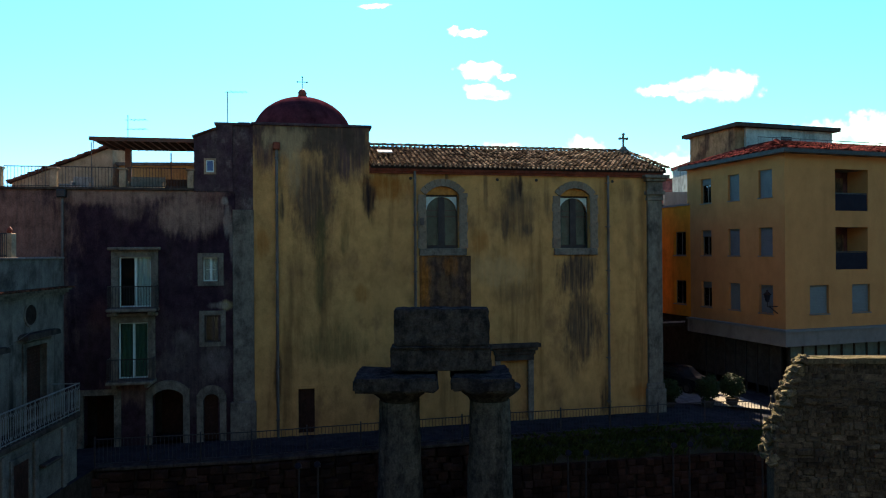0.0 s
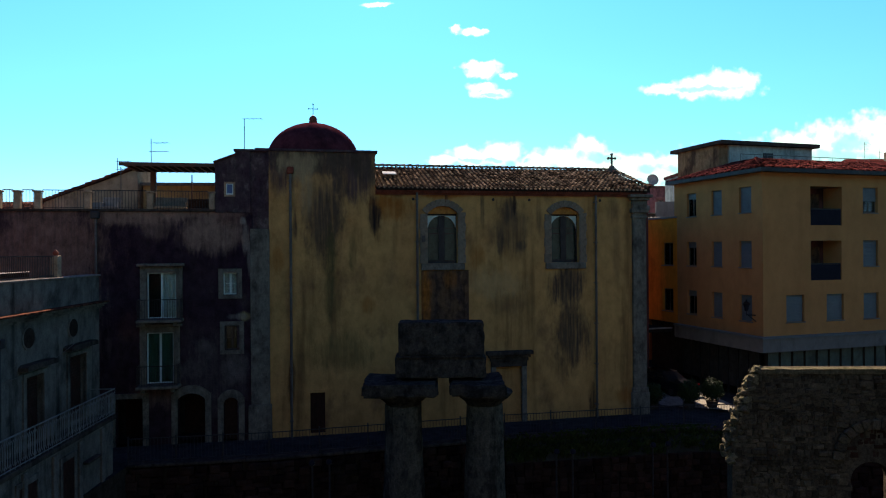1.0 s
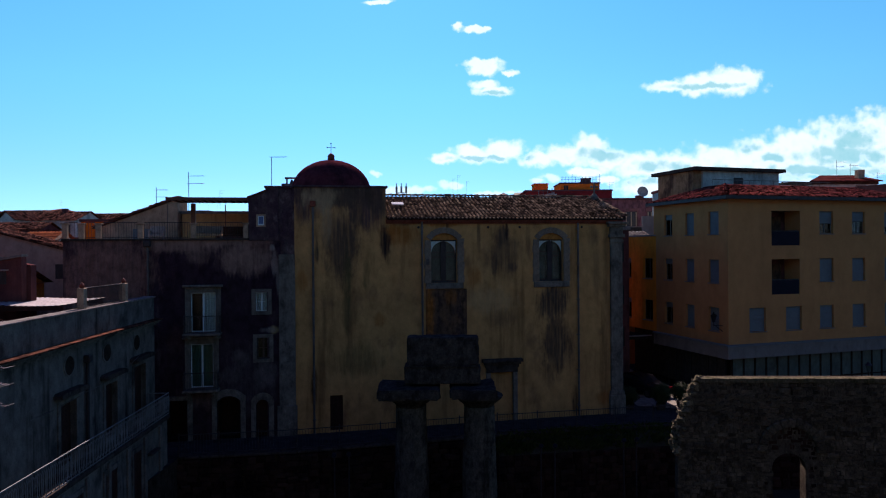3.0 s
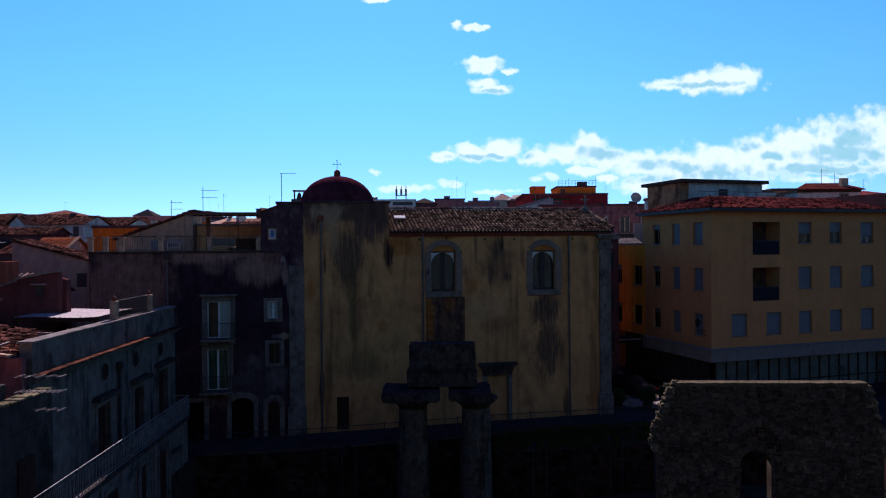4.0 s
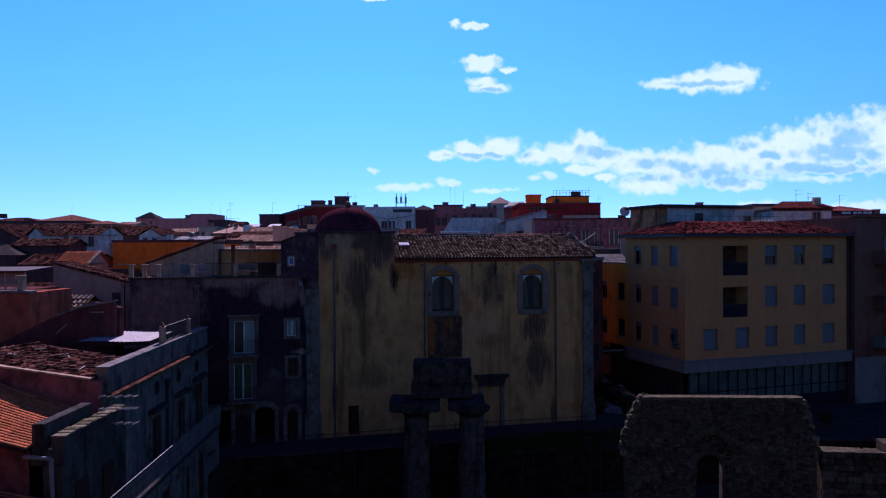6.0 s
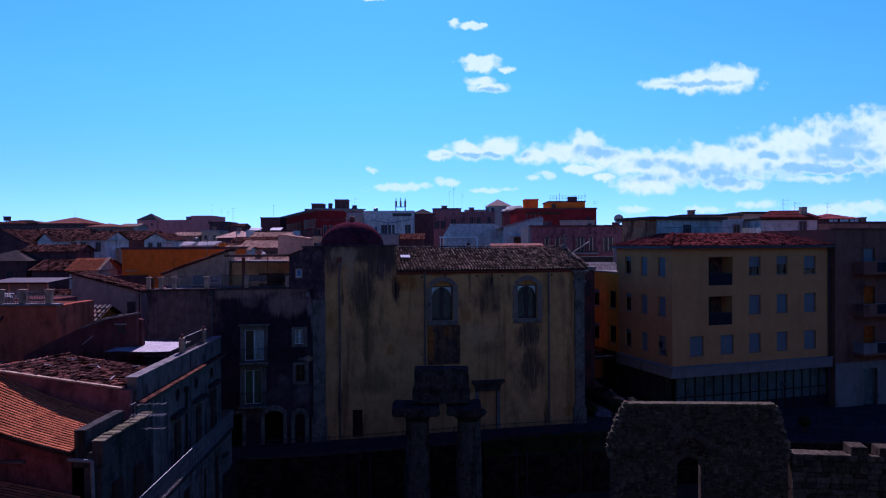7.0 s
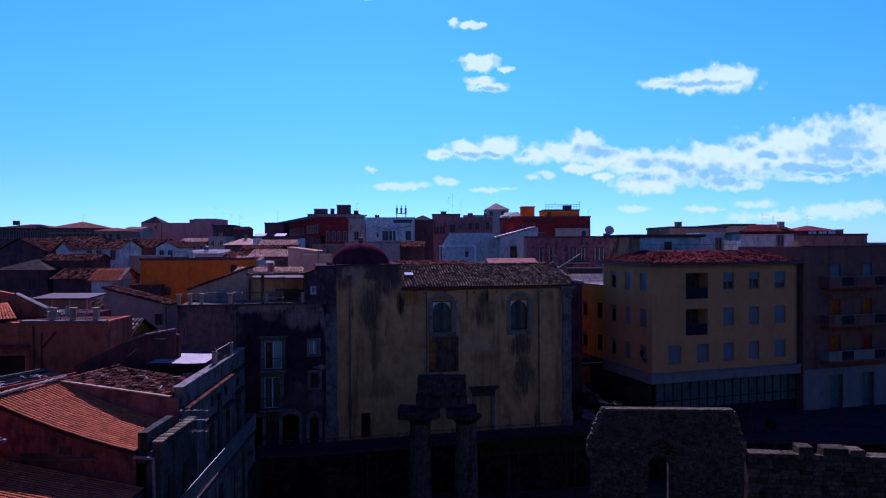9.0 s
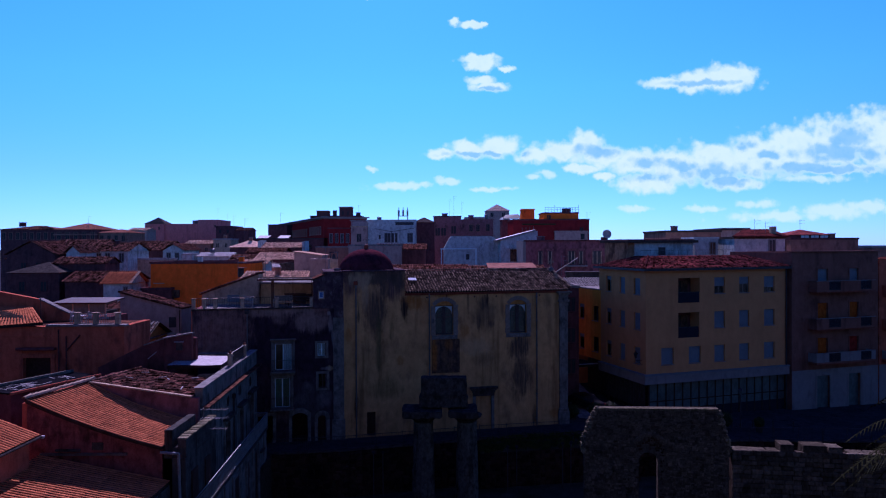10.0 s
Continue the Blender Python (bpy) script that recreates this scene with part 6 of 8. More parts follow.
def ruin_wall():
    """The tall rubble wall with an arched doorway; local x runs along its face."""
    w = thing("ruin_wall", 9.8, 20.2, 0, -7.55, "broken rubble masonry wall with a walled arch and a doorway", "ruin")
    outline = [(0, LOW), (0, 2.9), (0.25, 3.85), (0.55, 4.8), (0.95, 5.35), (9.1, 5.5), (9.45, 4.6), (9.68, 3.2), (9.8, 2.6), (9.8, LOW)]
    DOOR = (3.76, 5.06, 1.55, 2.35)        # left, right, springing, crown
    pts = [(0, LOW), (DOOR[0], LOW), *arch_points(DOOR[0], DOOR[1], DOOR[2], DOOR[3])[::-1], (DOOR[1], LOW), (9.8, LOW)]
    part("core", prism([*pts, *outline[::-1][1:-1]], 0.1, 0.75), RUIN_MORTAR, w, "earthy mortar core")

    def top_at(x):
        for (xa, za), (xb, zb) in zip(outline[1:], outline[2:]):
            if xa <= x <= xb and xb > xa:
                return za + (zb - za) * (x - xa) / (xb - xa)
        return 2.6

    def open_at(x, z):
        if DOOR[0] - 0.12 < x < DOOR[1] + 0.12:
            return z < DOOR[3] + 0.1
        return False

    meshes = stone_meshes("stone", RUBBLE, 14, 4)
    rnd = random.Random(17)
    rest, filling, count, z = [], [], 0, -1.6
    while z < 5.45:
        h = rnd.uniform(0.09, 0.2)
        x = rnd.uniform(-0.1, 0.2)
        while x < 9.75:
            wd = rnd.choice((0.1, 0.14, 0.18, 0.24, 0.3, 0.42)) * rnd.uniform(0.8, 1.25)
            cx, cz = x + wd / 2, z + h / 2 + 0.12 * noise.noise((x * 0.8, z * 1.5, 3.0)) + rnd.uniform(-0.04, 0.04)
            if 0.05 < cx < 9.75 and cz < top_at(cx) - 0.07 and not open_at(cx, cz):
                niche = 3.6 < cx < 5.5 and cz < 1.6 + math.sqrt(max(0.0, 1.9 ** 2 - ((cx - 4.5) * 1.6) ** 2))
                y = (0.205 if niche else 0.175) + 0.03 * noise.noise((x * 0.7, z * 0.7, 8.0)) + rnd.uniform(-0.02, 0.025)
                hh = h * rnd.uniform(0.7, 1.3)
                if niche:
                    filling.append((cx, y, cz, wd * 0.95, 0.22, hh, rnd.uniform(-0.1, 0.1)))
                elif count < 300 and z > 3.4:
                    m = at(cx, y, cz, rnd.uniform(-6, 6)) @ Matrix.Rotation(rnd.uniform(-0.22, 0.22), 4, "Y") @ Matrix.Diagonal((wd * 1.02, 0.22, hh, 1))
                    share("stone", rnd.choice(meshes), w, m)
                    count += 1
                else:
                    rest.append((cx, y, cz, wd * 0.95, 0.22, hh, rnd.uniform(-0.1, 0.1)))
            x += wd
        z += h
    tagged(part("stones", joined_stones(rest), RUBBLE_JOINED, w, "coursed rubble stones"), kind="stuff")
    # Darker colour paints the recess's shade; the reddish stones lie nearly flush.
    tagged(part("arch_filling", joined_stones(filling, 8), RED_STONE, w, "reddish stones that fill the arch, dark as a shaded recess"), kind="stuff")
    # ragged ends and top
    # End stones take the paler, sunlit colour.
    ends = stone_meshes("end_stone", END_STONE, 8, 9)
    def heap(x, z, k):
        turn = Matrix.Rotation(rnd.uniform(-0.6, 0.6), 4, "X") @ Matrix.Rotation(rnd.uniform(-0.5, 0.5), 4, "Y")
        size = Matrix.Diagonal((rnd.uniform(0.14, 0.34), rnd.uniform(0.16, 0.36), rnd.uniform(0.1, 0.24), 1))
        share("end_stone", ends[k % 8], w, at(x, rnd.uniform(0.1, 0.72), z, rnd.uniform(0, 180)) @ turn @ size)

    for k in range(110):
        z = 2.2 + 3.15 * k / 109
        x = 0.0 if z < 2.9 else 0.95 * ((z - 2.9) / 2.5) ** 1.3
        heap(x + rnd.uniform(-0.08, 0.16), z, k)
        x = 9.8 - (0.0 if z < 3 else 0.7 * ((z - 3) / 2.5))
        heap(x + rnd.uniform(-0.16, 0.08), z, k + 3)
    bm = bmesh.new()
    n = 60
    lo = []
    for k in range(n + 1):
        x = 0.95 + 8.15 * k / n
        zt = top_at(x) + 0.03 * noise.noise((x * 2.2, 0, 0)) + 0.02
        lo.append((bm.verts.new((x, 0.02, zt - 0.16)), bm.verts.new((x, 0.02 + 0.03 * noise.noise((x * 3, 5, 0)), zt)), bm.verts.new((x, 0.4 + 0.08 * noise.noise((x, 9, 0)), zt + 0.015)), bm.verts.new((x, 0.85, zt - 0.3))))
    for a, b in zip(lo, lo[1:]):
        for q in range(3):
            bm.faces.new((a[q], b[q], b[q + 1], a[q + 1]))
    # Pale stone colour along the top paints the sunlit rim.
    part("wall_top", bm, END_STONE, w, "worn capping along the wall top, pale as if sunlit")
    # voussoirs round the niche
    vs = stone_meshes("arch_stone", RUBBLE, 5, 6)
    pts = arch_points(3.35, 5.65, 2.4, 3.62, 13)
    for (xa, za), (xb, zb) in zip(pts, pts[1:]):
        m = Matrix.Translation(((xa + xb) / 2, 0.07, (za + zb) / 2)) @ Matrix.Rotation(-math.atan2(zb - za, xb - xa), 4, "Y") @ Matrix.Diagonal((math.hypot(xb - xa, zb - za) * 0.94, 0.26, 0.34, 1))
        share("arch_stone", rnd.choice(vs), w, m)
    return w


ruin_wall()


def low_ruin_wall():
    w = thing("low_ruin_wall", 19.7, 18.85, 0, -7.5, "lower broken ashlar wall with loose blocks on top", "ruin")
    part("core", boxed(0, 0.1, LOW, 14, 1.0, 2.6), MORTAR, w)
    rnd = random.Random(3)
    stones, z = [], -1.5
    while z < 2.5:
        h = rnd.uniform(0.26, 0.4)
        x = 0.0
        while x < 14:
            wd = rnd.uniform(0.4, 0.8)
            stones.append((x + wd / 2, 0.1 + rnd.uniform(-0.03, 0.02), z + h / 2, wd * 0.97, 0.3, h * 0.95, 0))
            x += wd
        z += h
    tagged(part("stones", joined_stones(stones, 12), RUBBLE_JOINED, w), kind="stuff")
    for x, wd, z, h in ((0.1, 2.2, 2.6, 0.14), (2.4, 1.0, 2.62, 0.12), (3.1, 0.9, 2.74, 0.5), (4.6, 1.5, 2.6, 0.62), (6.2, 0.9, 2.6, 0.55), (7.6, 3.0, 2.6, 0.16), (11.0, 2.5, 2.6, 0.3)):
        bm = boxed(x, 0.0, z - 0.02, x + wd, 1.05, z + h, 0.04)
        roughen(bm, 0.05, 2.0, x)
        part("loose_block", bm, RUBBLE, w, "loose squared grey stone block")


low_ruin_wall()


def floodlight(x, y, z):
    f = thing("floodlight", x, y, LOW, 0, "small round floodlight on a dark pole", "lamp", "floodlights before the wall")
    h = z - LOW
    part("pole", rods(((0, 0, 0), (0, 0, h)), r=0.04), IRON, f)
    part("arm", rods(((-0.12, 0, h), (0.12, 0, h)), r=0.025), IRON, f)
    part("housing", lathe([(0.07, -0.12), (0.12, 0.0), (0.13, 0.1)], 12), IRON, f, m=at(0, -0.05, h + 0.1) @ Matrix.Rotation(radians(70), 4, "X"))
    part("lens", lathe([(0.12, 0.1), (0.1, 0.12), (0.02, 0.13)], 12), SMOKED, f, "dark round lamp lens", m=at(0, -0.05, h + 0.1) @ Matrix.Rotation(radians(70), 4, "X"))


for x, y, z in ((-5.75, 26.9, 0.1), (-5.0, 26.9, 0.15), (5.2, 28.7, 0.0), (5.95, 28.7, 0.0), (9.9, 29.5, 0.05), (10.6, 29.5, 0.1), (13.9, 29.8, 0.25)):
    floodlight(x, y, z)


# ---- white house along the precinct ----
def white_house():
    h = thing("white_house", -14.13, 7.0, 0, 93, "aged white plaster house with long railed terrace and round attic windows", "house")
    # local x is the distance along the face, local y goes into the house
    doors = [(10.56, 11.8, 2.5, 5.0), (14.39, 15.56, 2.5, 5.0), (17.5, 18.9, 2.5, 5.25)]
    part("wall", holed_wall(5.5, 20.2, 0.0, 7.3, 0.5, doors), WHITE_OLD, h)
    part("parapet", boxed(5.7, 0.0, 7.3, 20.2, 0.46, 8.42), WHITE_OLD, h)
    part("parapet_coping", boxed(5.62, -0.06, 8.42, 20.26, 0.52, 8.5, 0.015), CONCRETE, h, "pale stone coping")
    bm = bmesh.new()
    for a, z0, z1 in ((0.08, 7.0, 7.1), (0.2, 7.1, 7.2), (0.34, 7.2, 7.28)):
        box(bm, 5.6, -a, z0, 20.28, 0.0, z1)
    part("cornice", bm, WHITE_OLD, h, "stained plaster cornice moulding")
    # Rust-red course that also paints the sunlit edge of the cornice.
    part("cornice_tiles", boxed(5.6, -0.42, 7.282, 20.3, 0.0, 7.34), WORN_TILE, h, "thin rust-red tile course, coloured for the cornice's sunlit edge")
    part("end_wall", boxed(19.7, 0.5, 0.0, 20.2, 8.0, 8.3), WHITE_OLD, h)
    part("near_wall", prism([(0.1, 0.0), (6.3, 0.0), (6.3, 8.93), (0.5, 7.98), (0.1, 7.98)], 5.2, 5.48), PINK, h, "dusky pink wall under the tile edge", m=Matrix(((0, 1, 0, 0), (1, 0, 0, 0), (0, 0, 1, 0), (0, 0, 0, 1))))
    part("verge", quad_slab([(5.12, 0.5, 8.1), (5.12, 6.35, 9.05), (5.34, 6.35, 9.05), (5.34, 0.5, 8.1)], 0.08), CREAM, h, "pale mortared verge of the tile roof")
    part("inner_wall", boxed(6.1, 1.6, 0.0, 19.2, 1.8, 7.2), DARK_ROOM, h)
    part("upper_floor", boxed(6.1, 0.5, 2.3, 19.2, 1.6, 2.45), DARK_ROOM, h)
    for x0, x1, z0, z1 in doors:
        bm = boxed(x0 - 0.2, -0.06, z0, x0, 0.1, z1 + 0.16)
        box(bm, x1, -0.06, z0, x1 + 0.2, 0.1, z1 + 0.16)
        box(bm, x0, -0.06, z1, x1, 0.1, z1 + 0.16)
        part("door_surround", bm, WHITE_OLD, h)
        part("hood", prism([(x0 - 0.45, z1 + 0.3), (x1 + 0.45, z1 + 0.3), (x1 + 0.45, z1 + 0.42), (x1 + 0.3, z1 + 0.5), (x0 - 0.3, z1 + 0.5), (x0 - 0.45, z1 + 0.42)], -0.36, 0.0), DARK_STONE, h, "dark weathered stone hood")
        part("door", shutter_mesh(x0, x1, z0, z1, 0.2, 0.12), WOOD, h, "closed dark wooden shutters")
    for x in (11.3, 14.6, 17.85):
        ring = lathe([(0.44, 0.0), (0.44, 0.035), (0.37, 0.04), (0.37, 0.0)], 20, None, False)
        part("round_window_ring", ring, WHITE_OLD, h, m=at(x, 0.0, 6.4) @ Matrix.Rotation(radians(90), 4, "X"))
        # Disc instead of a hole; the recess's shade is its colour.
        part("round_window", lathe([(0.37, 0.02), (0.37, 0.03)], 20), UNDER, h, "near-black disc for the shade in a round attic window", m=at(x, 0.0, 6.4) @ Matrix.Rotation(radians(90), 4, "X"))
    part("downpipe", rods(((12.6, -0.12, 2.6), (12.6, -0.12, 6.4)), r=0.075, sides=10), IRON, h, "black downpipe")
    part("hopper", boxed(12.45, -0.28, 6.3, 12.75, 0.0, 6.62, 0.03), IRON, h)
    # terrace on the projecting ground floor
    part("terrace_wall", boxed(-9.0, -0.94, LOW, 19.3, -0.02, 2.3), WHITE_OLD, h, "stained plaster wall below the terrace")
    part("terrace_floor", boxed(-9.0, -1.06, 2.3, 19.4, -0.02, 2.48, 0.02), DARK_STONE, h)
    for k in range(10):
        part("buttress_strip", boxed(1.0 + k * 1.9, -1.04, LOW, 1.25 + k * 1.9, -0.94, 2.2, 0.02), WHITE_OLD, h)
    for k in range(9):
        a = -8.9 + k * 3.15
        rl = railing(h, a, a + 3.1, 2.5, 3.62, -1.0, PALE_IRON, 0, 0.26, 0.011, "terrace_railing")
        bm = bmesh.new()
        for q in range(24):
            cx = a + 0.13 * (q + 0.5)
            ring = [(cx + 0.085 * math.cos(g * math.tau / 8), -1.0, 3.06 + 0.42 * math.sin(g * math.tau / 8)) for g in range(8)]
            for u, v in zip(ring, ring[1:] + ring[:1]):
                rod(bm, u, v, 0.009, 4)
        tagged(part("scrollwork", bm, PALE_IRON, rl, "wrought iron oval scrolls"), kind="stuff")
    railing_end = new("terrace_railing")
    railing_end.parent = h
    part("handrail", boxed(19.28, -1.0, 3.58, 19.32, -0.02, 3.62), PALE_IRON, railing_end)
    # iron roof railing and piers at the far end of the parapet
    for x in (12.9, 17.0):
        part("roof_pier", boxed(x - 0.15, 0.08, 8.5, x + 0.15, 0.38, 9.35, 0.02), CREAM, h)
        part("pier_ball", lathe([(0.05, 0), (0.12, 0.08), (0.05, 0.2), (0.01, 0.24)], 10), RUST, h, m=at(x, 0.23, 9.35), smooth=True)
    railing(h, 13.1, 16.8, 8.5, 9.35, 0.23, IRON, 0, 0.11, 0.014, "roof_railing")
    # low pitched old tile roof and flat sheet roof behind the parapet
    a, b, c, d = (10.3, 5.35, 8.82), (5.3, 6.25, 8.97), (5.3, 0.5, 8.0), (10.4, 0.5, 7.95)
    part("roof_deck", quad_slab([a, b, c, d], 0.2), UNDER, h)
    tagged(part("roof_tiles", slope_tiles(a, b, c, d, 0.24, 0.36, 0.085, 31, 0.035), WORN_TILE, h, "worn brown clay tiles, many broken"), kind="stuff")
    part("ridge_tiles", slope_tiles((5.3, 6.24, 9.0), (5.3, 6.28, 9.0), (10.3, 5.37, 8.86), (10.3, 5.33, 8.86), 0.2, 0.4, 0.11, 33), WORN_TILE, h)
    for k, (x, y, ln, a_) in enumerate(((8.3, 2.9, 0.7, 30), (8.6, 3.3, 0.5, -40), (9.1, 4.6, 0.6, 80), (7.2, 4.9, 0.8, 60), (6.6, 1.5, 0.9, 10), (9.6, 1.6, 0.5, 100))):
        part("fallen_lath", boxed(-ln / 2, -0.025, 0, ln / 2, 0.025, 0.03), SHEET, h, m=at(x, y, 8.0 + (y - 0.5) * 0.165 + 0.13, a_))
    # Deep shadow in the gap between roofs is painted as a black roof.
    part("flat_roof", boxed(10.4, 0.47, 7.0, 19.7, 8.0, 7.2), ROOF_BLACK, h, "flat roof, black for the deep shadow behind the parapet")
    part("inner_step", boxed(10.42, 4.2, 7.2, 12.0, 7.9, 8.3), BROWN_WALL, h)
    bm = bmesh.new()
    wave = [(y * 0.058 + 0.62, 8.72 + 0.014 * math.sin(y * 1.6) - 0.03 * math.sin(y * 0.09)) for y in range(64)]
    edge = [(bm.verts.new((12.1, y, z)), bm.verts.new((15.9, y, z + 0.03))) for y, z in wave]
    for p, q in zip(edge, edge[1:]):
        bm.faces.new((p[0], p[1], q[1], q[0]))
    part("sheet_roof", bm, SHEET, h, "pale corrugated sheet roof, bright in the sun")
    part("sheet_beam", boxed(12.1, 0.62, 8.5, 12.22, 4.3, 8.68), WOOD, h)
    part("sheet_beam", boxed(15.7, 0.62, 8.5, 15.82, 4.3, 8.7), WOOD, h)
    for x, y in ((12.12, 0.7), (12.12, 4.15), (15.72, 4.15)):
        part("sheet_post", boxed(x, y, 7.2, x + 0.1, y + 0.1, 8.5), WOOD, h)
    # doors and recesses in the wall below the terrace
    for x0, x1 in ((9.2, 10.3), (12.2, 13.3), (15.0, 15.9)):
        bm = boxed(x0 - 0.16, -1.0, LOW, x0, -0.94, 1.75)
        box(bm, x1, -1.0, LOW, x1 + 0.16, -0.94, 1.75)
        box(bm, x0 - 0.16, -1.0, 1.75, x1 + 0.16, -0.94, 1.95)
        part("door_surround", bm, WHITE_OLD, h)
        part("lower_door", boxed(x0, -0.96, LOW, x1, -0.943, 1.75), WOOD, h, "dark boarded door below the terrace")
    part("window_hood", boxed(16.6, -1.2, 1.2, 17.7, -0.94, 1.3, 0.02), DARK_STONE, h)


white_house()


def yagi(x, y, z, top):
    a = thing("tv_antenna", x, y, z, 0, "tall comb-shaped television aerial above the terrace", "antenna")
    part("mast", rods(((0, 0, 0), (0, 0, top - z)), r=0.025), ZINC, a)
    for h, n in ((0.05, 5), (0.55, 9), (1.15, 5)):
        zz = top - z - h
        bm = rods(((-0.2, 0, zz), (1.35, 0, zz)), r=0.011)
        for k in range(n):
            xx = -0.1 + 1.4 * k / (n - 1)
            rod(bm, (xx, -0.3, zz), (xx, 0.3, zz), 0.007, 5)
        part("boom", bm, SHEET, a)


yagi(-13.85, 11.2, 2.48, 7.6)


def cable(a, b, sag):
    a, b = Vector(a), Vector(b)
    pts = [a.lerp(b, k / 16) - Vector((0, 0, sag * 4 * (k / 16) * (1 - k / 16))) for k in range(17)]
    c = part("cable", rods(*zip(pts, pts[1:]), r=0.01, sides=5), ZINC)
    tagged(c, "thin pale cable slung along the house front", "cable")


cable((-14.55, 11.5, 5.2), (-14.62, 19.6, 5.15), 0.25)
cable((-14.62, 19.6, 5.15), (-14.6, 24.2, 5.9), 0.2)


def red_roof_house():
    """The lower house next to the white one, with a clean red tile roof that hangs through."""
    h = thing("red_roof_house", 0, 0, 0, 0, "low house with a clean red tile roof and stone gutter parapets", "house")
    a, b, c, d = (-20.75, 12.2, 9.0), (-21.75, 7.4, 9.0), (-14.6, 7.1, 6.62), (-14.75, 12.2, 6.62)
    part("roof_deck", sagging_deck(a, b, c, d, 0.2, 0.16), UNDER, h)
    tagged(part("roof_tiles", slope_tiles(a, b, c, d, 0.23, 1.2, 0.076, 41, 0.004, 0.015, 0.5, 0.2), RED_TILE, h, "even red clay tiles"), kind="stuff")
    part("ridge_tiles", slope_tiles((-21.78, 7.3, 9.07), (-21.72, 7.3, 9.07), (-20.72, 12.3, 9.07), (-20.78, 12.3, 9.07), 0.2, 0.42, 0.13, 42), CREAM, h, "pale mortared ridge tiles")
    f = [(-21.7, 0.0), (-14.7, 0.0)] + [(-14.7 - 7.0 * k / 8, 6.45 + 2.38 * k / 8 - 0.2 * 4 * (k / 8) * (1 - k / 8)) for k in range(9)]
    part("front_wall", prism(f, 7.5, 7.8), DUSKY, h, "dusky red rendered wall with damp stains")
    part("stain_ledge", boxed(-20.2, 7.36, 6.3, -18.9, 7.5, 6.42, 0.02), DARK_STONE, h)
    part("wall_niche", boxed(-18.35, 7.46, 6.35, -17.75, 7.52, 6.75, 0.02), DARK_STONE, h, "dark blocked opening in the wall")
    part("end_wall", boxed(-21.95, 7.5, 0, -21.7, 12.2, 8.8), SALMON, h, "salmon rendered end wall")
    part("side_wall", boxed(-14.62, 7.5, 0, -14.2, 12.3, 6.2), GREY_RENDER, h)
    part("upper_parapet", boxed(-14.62, 7.55, 6.2, -14.2, 10.9, 7.36, 0.02), GREY_RENDER, h, "pale stone parapet")
    part("lower_parapet", boxed(-13.95, 7.6, 5.9, -13.5, 12.3, 6.86, 0.02), GREY_RENDER, h)
    part("parapet_link", boxed(-14.2, 7.62, 5.9, -13.95, 12.3, 6.45), GREY_RENDER, h)
    for k in range(12):
        part("coping_tile", boxed(-13.98, 7.62 + 0.39 * k, 6.86, -13.46, 7.98 + 0.39 * k, 6.93 + 0.02 * (k % 3), 0.02), END_STONE, h, "lichened coping tile")
    part("gutter", rods(((-14.7, 7.25, 6.3), (-13.75, 7.25, 6.22)), ((-13.75, 7.25, 6.22), (-13.75, 7.25, 5.9)), ((-13.75, 7.25, 5.9), (-13.75, 7.45, 2.6)), r=0.075, sides=8), PALE_IRON, h, "pale gutter and downpipe")
    part("front_return", boxed(-14.62, 7.5, 0, -13.5, 7.62, 5.9), GREY_RENDER, h)
    for x0, x1, z0 in ((8.3, 9.2, 2.6), (10.3, 11.2, 2.6)):
        part("shutter", boxed(-13.5, x0, z0, -13.44, x1, z0 + 2.4), WOOD, h, "closed dark shutters")
    part("outer_wall", boxed(-13.95, 7.62, 0, -13.5, 12.3, 5.9), GREY_RENDER, h)


red_roof_house()


def debris_roof():
    """A sagging black sheet with laths thrown on it, beyond the red ridge."""
    d = thing("flat_roof_shed", -24.9, 11.2, 0, 67.7, "dark flat shed roof strewn with pale laths", "shed")
    part("wall", boxed(0.1, 0.1, 0, 6.0, 2.4, 8.42), BROWN_WALL, d)
    part("sheet", boxed(0, 0, 8.42, 6.1, 2.5, 8.5), ROOF_BLACK, d, "black roofing sheet")
    part("edge_beam", boxed(-0.05, 2.42, 8.5, 6.1, 2.56, 8.68, 0.02), LIMESTONE, d)
    part("lip", boxed(-0.05, -0.1, 8.42, 6.1, 0.0, 8.56), SALMON, d)
    rnd = random.Random(71)
    for _ in range(18):
        x, y, a = rnd.uniform(0.4, 5.6), rnd.uniform(0.5, 2.1), rnd.choice((70, 80, 95, 110, 150, 20)) + rnd.uniform(-8, 8)
        ln = rnd.uniform(0.25, 0.8)
        part("lath", boxed(-ln, -0.025, 0, ln, 0.025, 0.03), SHEET, d, m=at(x, y, 8.505, a))


debris_roof()


